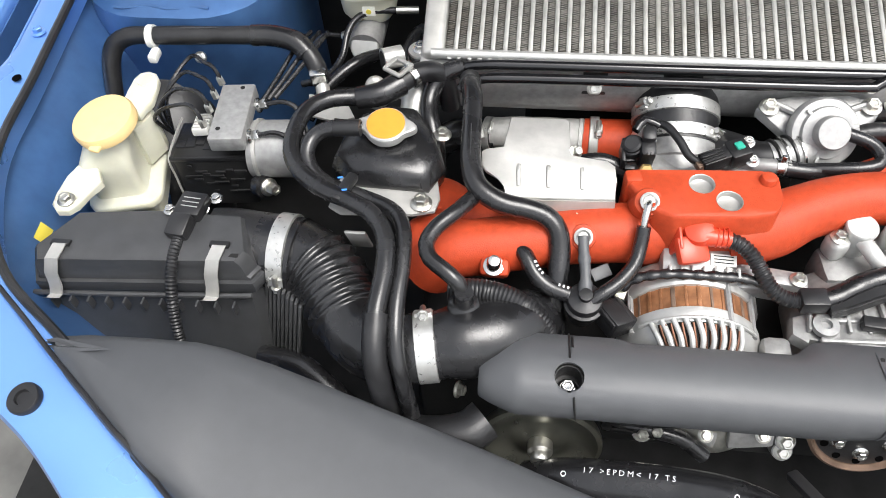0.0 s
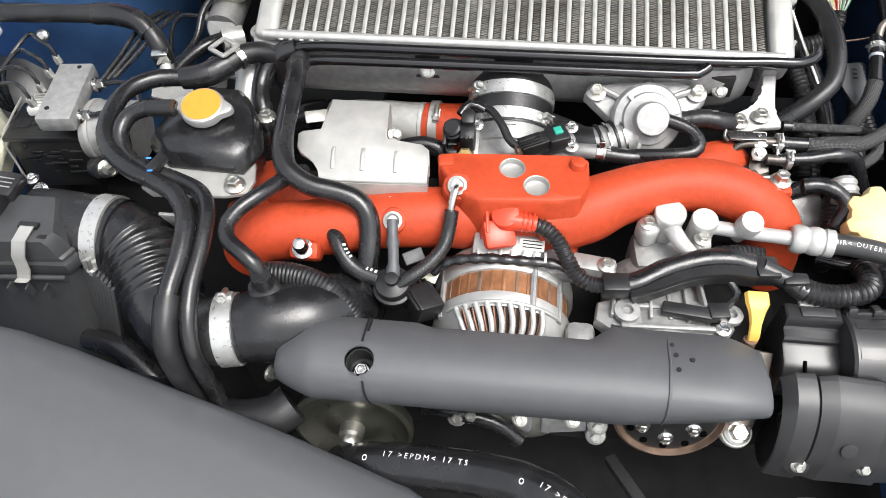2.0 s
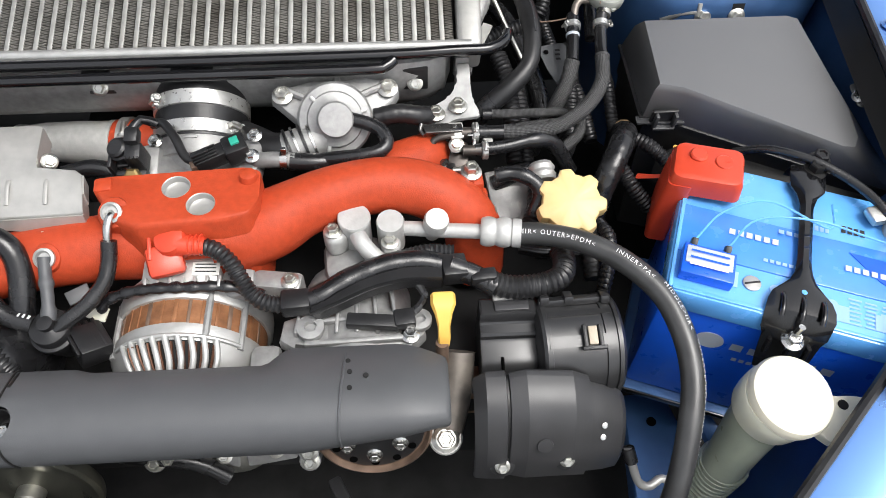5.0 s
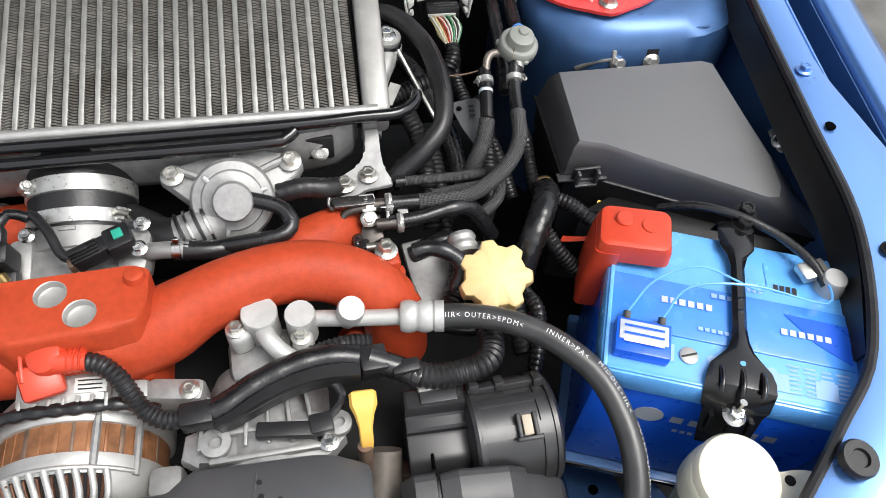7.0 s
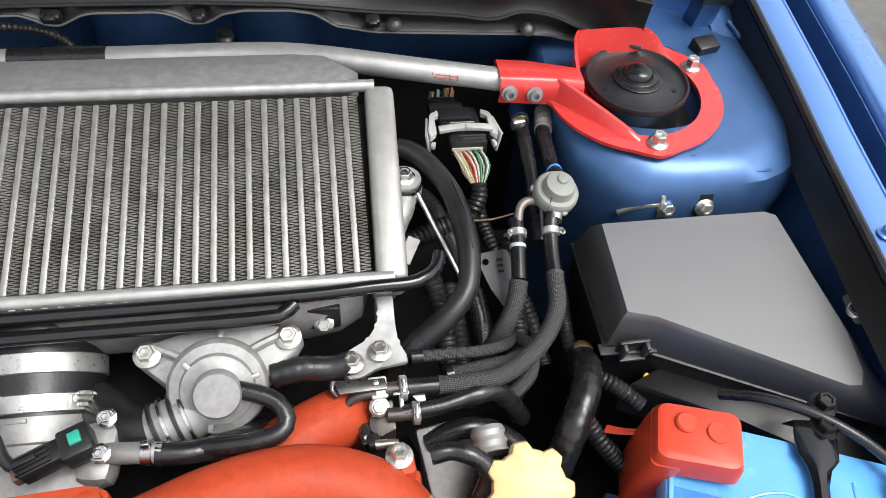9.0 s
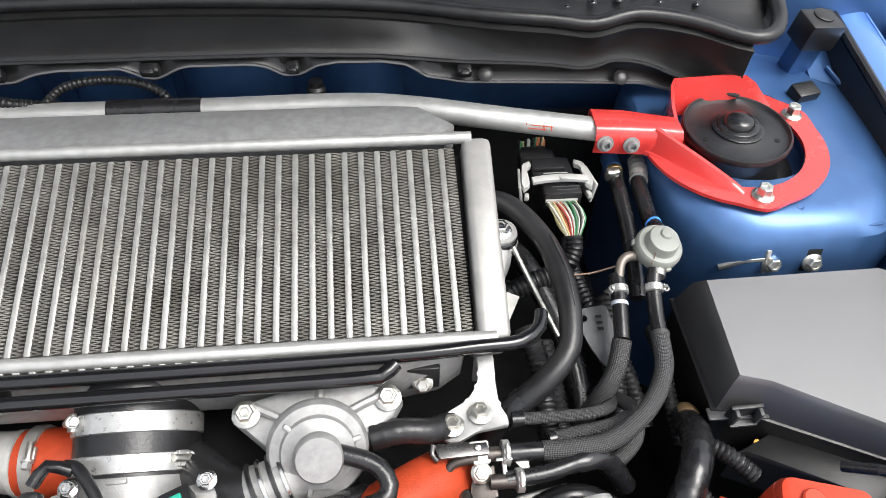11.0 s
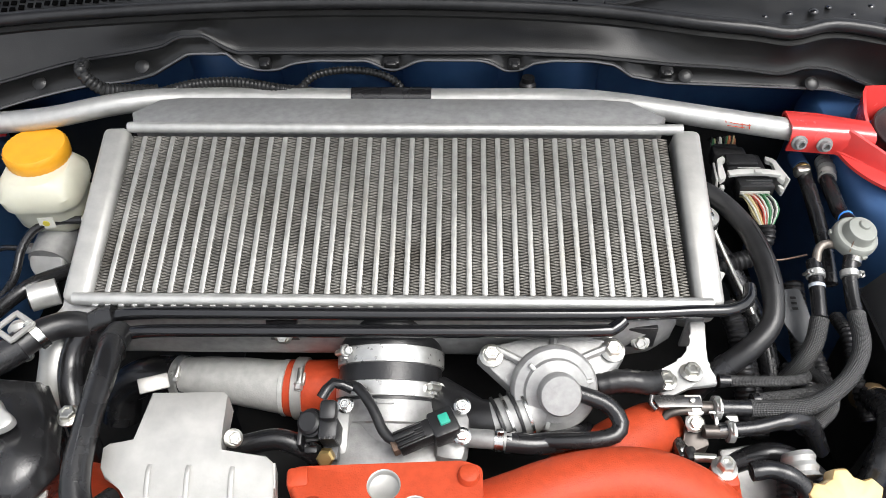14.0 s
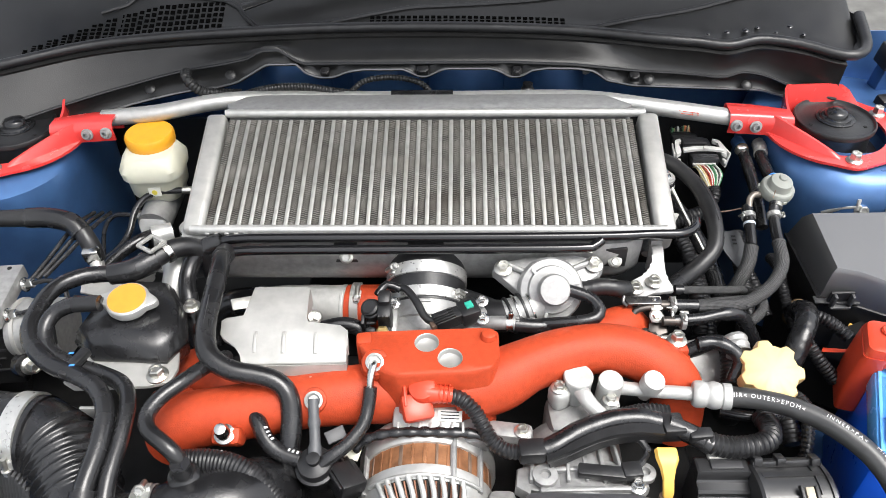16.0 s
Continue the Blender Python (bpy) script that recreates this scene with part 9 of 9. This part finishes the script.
for i in range(4):
    y = 0.63 + 0.026 * i
    line = thing("brake_line", (-0.40, y, 0.76), "thin dark brake line with hexagon union", "brake line", "brake lines")
    part("union", lathe([(0.005, 0), (0.005, 0.009), (0.0035, 0.012)], (-0.402, y + 0.004, 0.762), (-0.2, 0.1, 1), 6), ZINC, line)
    part("line", tube([(-0.402, y + 0.004, 0.77), (-0.408, y + 0.008, 0.786), (-0.42, y + 0.012, 0.79), (-0.45, y + 0.015 + 0.006 * i, 0.78), (-0.475, y + 0.02 - 0.01 * i, 0.755), (-0.48, 0.68, 0.70)], 0.0026, 8), RUBBER, line)
for i in range(3):
    line = thing("brake_line", (-0.33, 0.72, 0.75), "thin dark brake line towards the bulkhead", "brake line", "brake lines")
    part("line", tube([(-0.35 + 0.008 * i, 0.70 + 0.004 * i, 0.745), (-0.335 + 0.01 * i, 0.74, 0.755), (-0.32 + 0.014 * i, 0.79, 0.765), (-0.315 + 0.012 * i, 0.84, 0.75)], 0.003, 8), RUBBER, line)
PH = [(-0.575, 0.70, 0.66), (-0.577, 0.735, 0.72), (-0.572, 0.762, 0.765), (-0.548, 0.773, 0.784), (-0.50, 0.776, 0.786), (-0.42, 0.78, 0.786), (-0.345, 0.785, 0.784), (-0.31, 0.778, 0.778), (-0.29, 0.762, 0.76), (-0.283, 0.752, 0.735)]
purh = thing("purge_hose", PH[4], "thick black hose across the strut tower", "hose")
part("hose_wall", tube(PH, lambda a, b: 0.0122 + 0.0004 * math.sin(a * 60), 16), SOFT, purh)
part("end_sleeve", tube([(-0.375, 0.7835, 0.785), (-0.345, 0.785, 0.784), (-0.315, 0.78, 0.779), (-0.30, 0.77, 0.769)], 0.0142, 16), RUBBER, purh, "moulded rubber end sleeve")
part("printed_bar", tube([(-0.47, 0.7775, 0.7985), (-0.42, 0.78, 0.7985)], 0.0006, 6), BOXPL, purh)
hc = thing("hose_holder", (-0.51, 0.76, 0.78), "white plastic hose clip", "clip")
part("clip_band", ring_band((-0.512, 0.775, 0.785), (1, 0.05, 0), 0.0128, 0.01, 0.0025, 20), WHITE, hc)
part("clip_foot", block((0.012, 0.022, 0.012), pose(-0.505, 0.752, 0.772), 0.003), WHITE, hc)
solo("body_bolt", lathe([(0.008, 0), (0.008, 0.005), (0.005, 0.008), (0, 0.008)], (-0.448, 0.766, 0.76), (0, -0.8, 0.6), 12), ZINC, "plated bolt in the strut tower", "bolt")
elb = thing("hose_elbow", (-0.285, 0.745, 0.74), "plated hose joint with spring clip", "fitting")
part("joint", tube([(-0.284, 0.758, 0.748), (-0.28, 0.742, 0.73), (-0.272, 0.72, 0.72)], 0.0095, 14), SHEET, elb)
part("spring_clip", block((0.022, 0.014, 0.02), pose(-0.284, 0.748, 0.75, 10, 0, 10), 0.003), BRIGHT, elb)
part("plate", plate([(-0.30, 0.74), (-0.25, 0.735), (-0.23, 0.70), (-0.25, 0.69), (-0.29, 0.70)], 0.725, thick=0.003), SHEET, elb)
mst = thing("brake_master_cylinder", (-0.245, 0.9, 0.72), "alloy brake master cylinder with cream reservoir and orange cap", "master cylinder")
sec = [rounded(-0.245, 0.925, sx, sy, z, r, 5, 4) for sx, sy, z, r in ((0.06, 0.055, 0.725, 0.018), (0.078, 0.07, 0.74, 0.022), (0.082, 0.076, 0.768, 0.024), (0.09, 0.085, 0.771, 0.026), (0.092, 0.088, 0.785, 0.026), (0.08, 0.075, 0.80, 0.028), (0.07, 0.068, 0.805, 0.03))]
part("reservoir", loft(sec), CREAM, mst, "translucent cream reservoir")
part("cap", lathe([(0.034, 0), (0.0355, 0.003), (0.036, 0.016), (0.0335, 0.020), (0, 0.021)], (-0.248, 0.942, 0.803), (0, 0, 1), 64, bumps=32, bump=0.012), ORANGE, mst, "ribbed orange cap")
part("sticker", block((0.018, 0.001, 0.014), pose(-0.24, 0.887, 0.752, -6, 0, 4), 0), WHITE, mst)
part("sticker_dot", lathe([(0.004, 0), (0.004, 0.001), (0, 0.001)], (-0.24, 0.886, 0.752), (0, -1, 0), 14), YELLOWINK, mst)
part("cylinder", tube([(-0.245, 0.96, 0.715), (-0.247, 0.90, 0.708), (-0.248, 0.868, 0.704)], 0.0245, 24), CAST, mst, "alloy cylinder")
part("end_cap", lathe([(0.021, 0), (0.021, 0.006), (0.019, 0.008), (0, 0.0085)], (-0.248, 0.868, 0.704), (0, -0.75, 0.5), 24), ALU, mst)
part("union", lathe([(0.007, 0), (0.007, 0.012), (0.005, 0.016)], (-0.27, 0.885, 0.71), (-1, 0, 0), 6), ZINC, mst)
part("pipe", tube([(-0.285, 0.885, 0.71), (-0.315, 0.885, 0.708), (-0.33, 0.87, 0.69), (-0.332, 0.84, 0.65)], 0.0035, 8), RUBBER, mst)
part("hose", tube([(-0.2, 0.897, 0.748), (-0.235, 0.893, 0.748), (-0.258, 0.884, 0.742), (-0.27, 0.865, 0.73), (-0.276, 0.835, 0.71), (-0.30, 0.815, 0.69), (-0.335, 0.81, 0.68)], 0.005, 10), RUBBER, mst)
part("side_nipple", tube([(-0.17, 0.90, 0.747), (-0.202, 0.897, 0.748)], 0.0055, 12), ZINC, mst)
lfit = thing("coolant_fitting", (-0.19, 0.74, 0.77), "plated pipe fitting with pale collar", "fitting")
part("collar", tube([(-0.172, 0.765, 0.775), (-0.195, 0.752, 0.778)], 0.014, 18), ALU, lfit)
part("dark_bore", lathe([(0.011, 0), (0.011, 0.0012), (0, 0.0012)], (-0.195, 0.752, 0.778), (-0.9, -0.45, 0.15), 18), DEEP, lfit)
part("lower_collar", conduit([(-0.205, 0.735, 0.755), (-0.195, 0.70, 0.752)], 0.0135, 0.011, 0.002, 18), SHEET, lfit)
part("pipe_bend", tube([(-0.155, 0.72, 0.775), (-0.145, 0.69, 0.77), (-0.15, 0.66, 0.74), (-0.16, 0.65, 0.70)], 0.017, 16), ALU, lfit)
solo("engine_stay", plate([(-0.165, 0.76, 0.765), (-0.12, 0.775, 0.77), (-0.115, 0.75, 0.765), (-0.15, 0.70, 0.76), (-0.185, 0.71, 0.758)], 0, thick=0.004), SHEET, "bare alloy bracket plate", "bracket")
sticker = solo("inspection_sticker", plate([(-0.5615, 0.487, 0.742), (-0.5535, 0.487, 0.727), (-0.552, 0.464, 0.727), (-0.560, 0.464, 0.742)], 0, thick=0.0006), YELLOWINK, "yellow sticker on the inner apron", "sticker")

# ---- dark hoses, looms and brackets in the gaps ----
for name, label, mat, ribbed, r, pts in (
    ("heater_return_hose", "dark rubber hose deep beside the intercooler", RUBBER, 0, 0.012, [(0.50, 0.93, 0.72), (0.53, 0.88, 0.735), (0.555, 0.82, 0.72), (0.57, 0.76, 0.70), (0.57, 0.70, 0.68)]),
    ("gearbox_loom", "dark corrugated conduit deep beside the intercooler", SOFT, 1, 0.009, [(0.60, 0.93, 0.70), (0.59, 0.88, 0.715), (0.60, 0.82, 0.71), (0.62, 0.76, 0.70), (0.63, 0.70, 0.68)]),
    ("gearbox_loom", "dark corrugated conduit deep beside the intercooler", SOFT, 1, 0.008, [(0.66, 0.80, 0.70), (0.655, 0.76, 0.715), (0.655, 0.72, 0.70), (0.66, 0.68, 0.68)]),
    ("vent_hose", "dark rubber hose curling under the fuel lines", RUBBER, 0, 0.010, [(0.50, 0.62, 0.70), (0.535, 0.625, 0.715), (0.57, 0.62, 0.70), (0.60, 0.60, 0.68)]),
    ("oil_line", "dark rubber line under the oil filler", RUBBER, 0, 0.007, [(0.52, 0.53, 0.70), (0.545, 0.52, 0.705), (0.58, 0.525, 0.70), (0.61, 0.54, 0.685)]),
    ("starter_loom", "taped black loom beside the filler neck", RUBBER, 1, 0.008, [(0.61, 0.56, 0.70), (0.615, 0.53, 0.71), (0.61, 0.50, 0.70), (0.60, 0.47, 0.68)]),
    ("brake_servo_hose", "dark hose behind the anti-lock unit", RUBBER, 0, 0.009, [(-0.22, 0.86, 0.70), (-0.25, 0.82, 0.715), (-0.29, 0.78, 0.70), (-0.31, 0.74, 0.68)]),
    ("bulkhead_hose", "dark hose in front of the bulkhead", RUBBER, 0, 0.011, [(-0.14, 0.93, 0.70), (-0.17, 0.88, 0.72), (-0.18, 0.83, 0.71), (-0.17, 0.78, 0.69)]),
    ("lower_intake_hose", "dark rubber hose under the intake hose", RUBBER, 0, 0.013, [(-0.30, 0.40, 0.62), (-0.25, 0.385, 0.635), (-0.21, 0.36, 0.63), (-0.17, 0.335, 0.61)]),
    ("knock_sensor_loom", "thin taped loom under the manifold", SOFT, 0, 0.005, [(-0.07, 0.45, 0.70), (-0.04, 0.44, 0.712), (0.0, 0.432, 0.708), (0.03, 0.42, 0.69)]),
    ("pump_hose", "dark rubber hose below the belt cover", RUBBER, 0, 0.009, [(0.10, 0.36, 0.60), (0.14, 0.35, 0.615), (0.18, 0.345, 0.61), (0.21, 0.335, 0.59)]),
    ("drive_belt", "ribbed black drive belt below its cover", SOFT, 0, 0.006, [(0.07, 0.335, 0.675), (0.15, 0.34, 0.655), (0.22, 0.345, 0.665), (0.30, 0.35, 0.66)]),
):
    solo(name, conduit(pts, r, 0.0055) if ribbed else tube(pts, r, 12), mat, label, "hose" if "hose" in name or "line" in name else "belt" if "belt" in name else "wiring loom")
for at, size, turn, mat in (((0.255, 0.352, 0.615), (0.05, 0.008, 0.03), 8, CAST), ((0.20, 0.355, 0.60), (0.045, 0.01, 0.025), -6, CAST), ((0.33, 0.30, 0.575), (0.014, 0.09, 0.012), 25, TIMPL), ((0.46, 0.40, 0.63), (0.03, 0.02, 0.05), 0, RUST)):
    g = thing("engine_bracket", at, "dull metal bracket low on the engine front", "bracket", "low brackets")
    part("bracket_arm", block(size, pose(*at, -25, 0, turn), 0.003), mat, g)
    if mat is CAST:
        bolt(g, Vector(at) + V(0.008, -0.006, 0.5 * size[2]), 0.0055, (0, -0.5, 0.85))
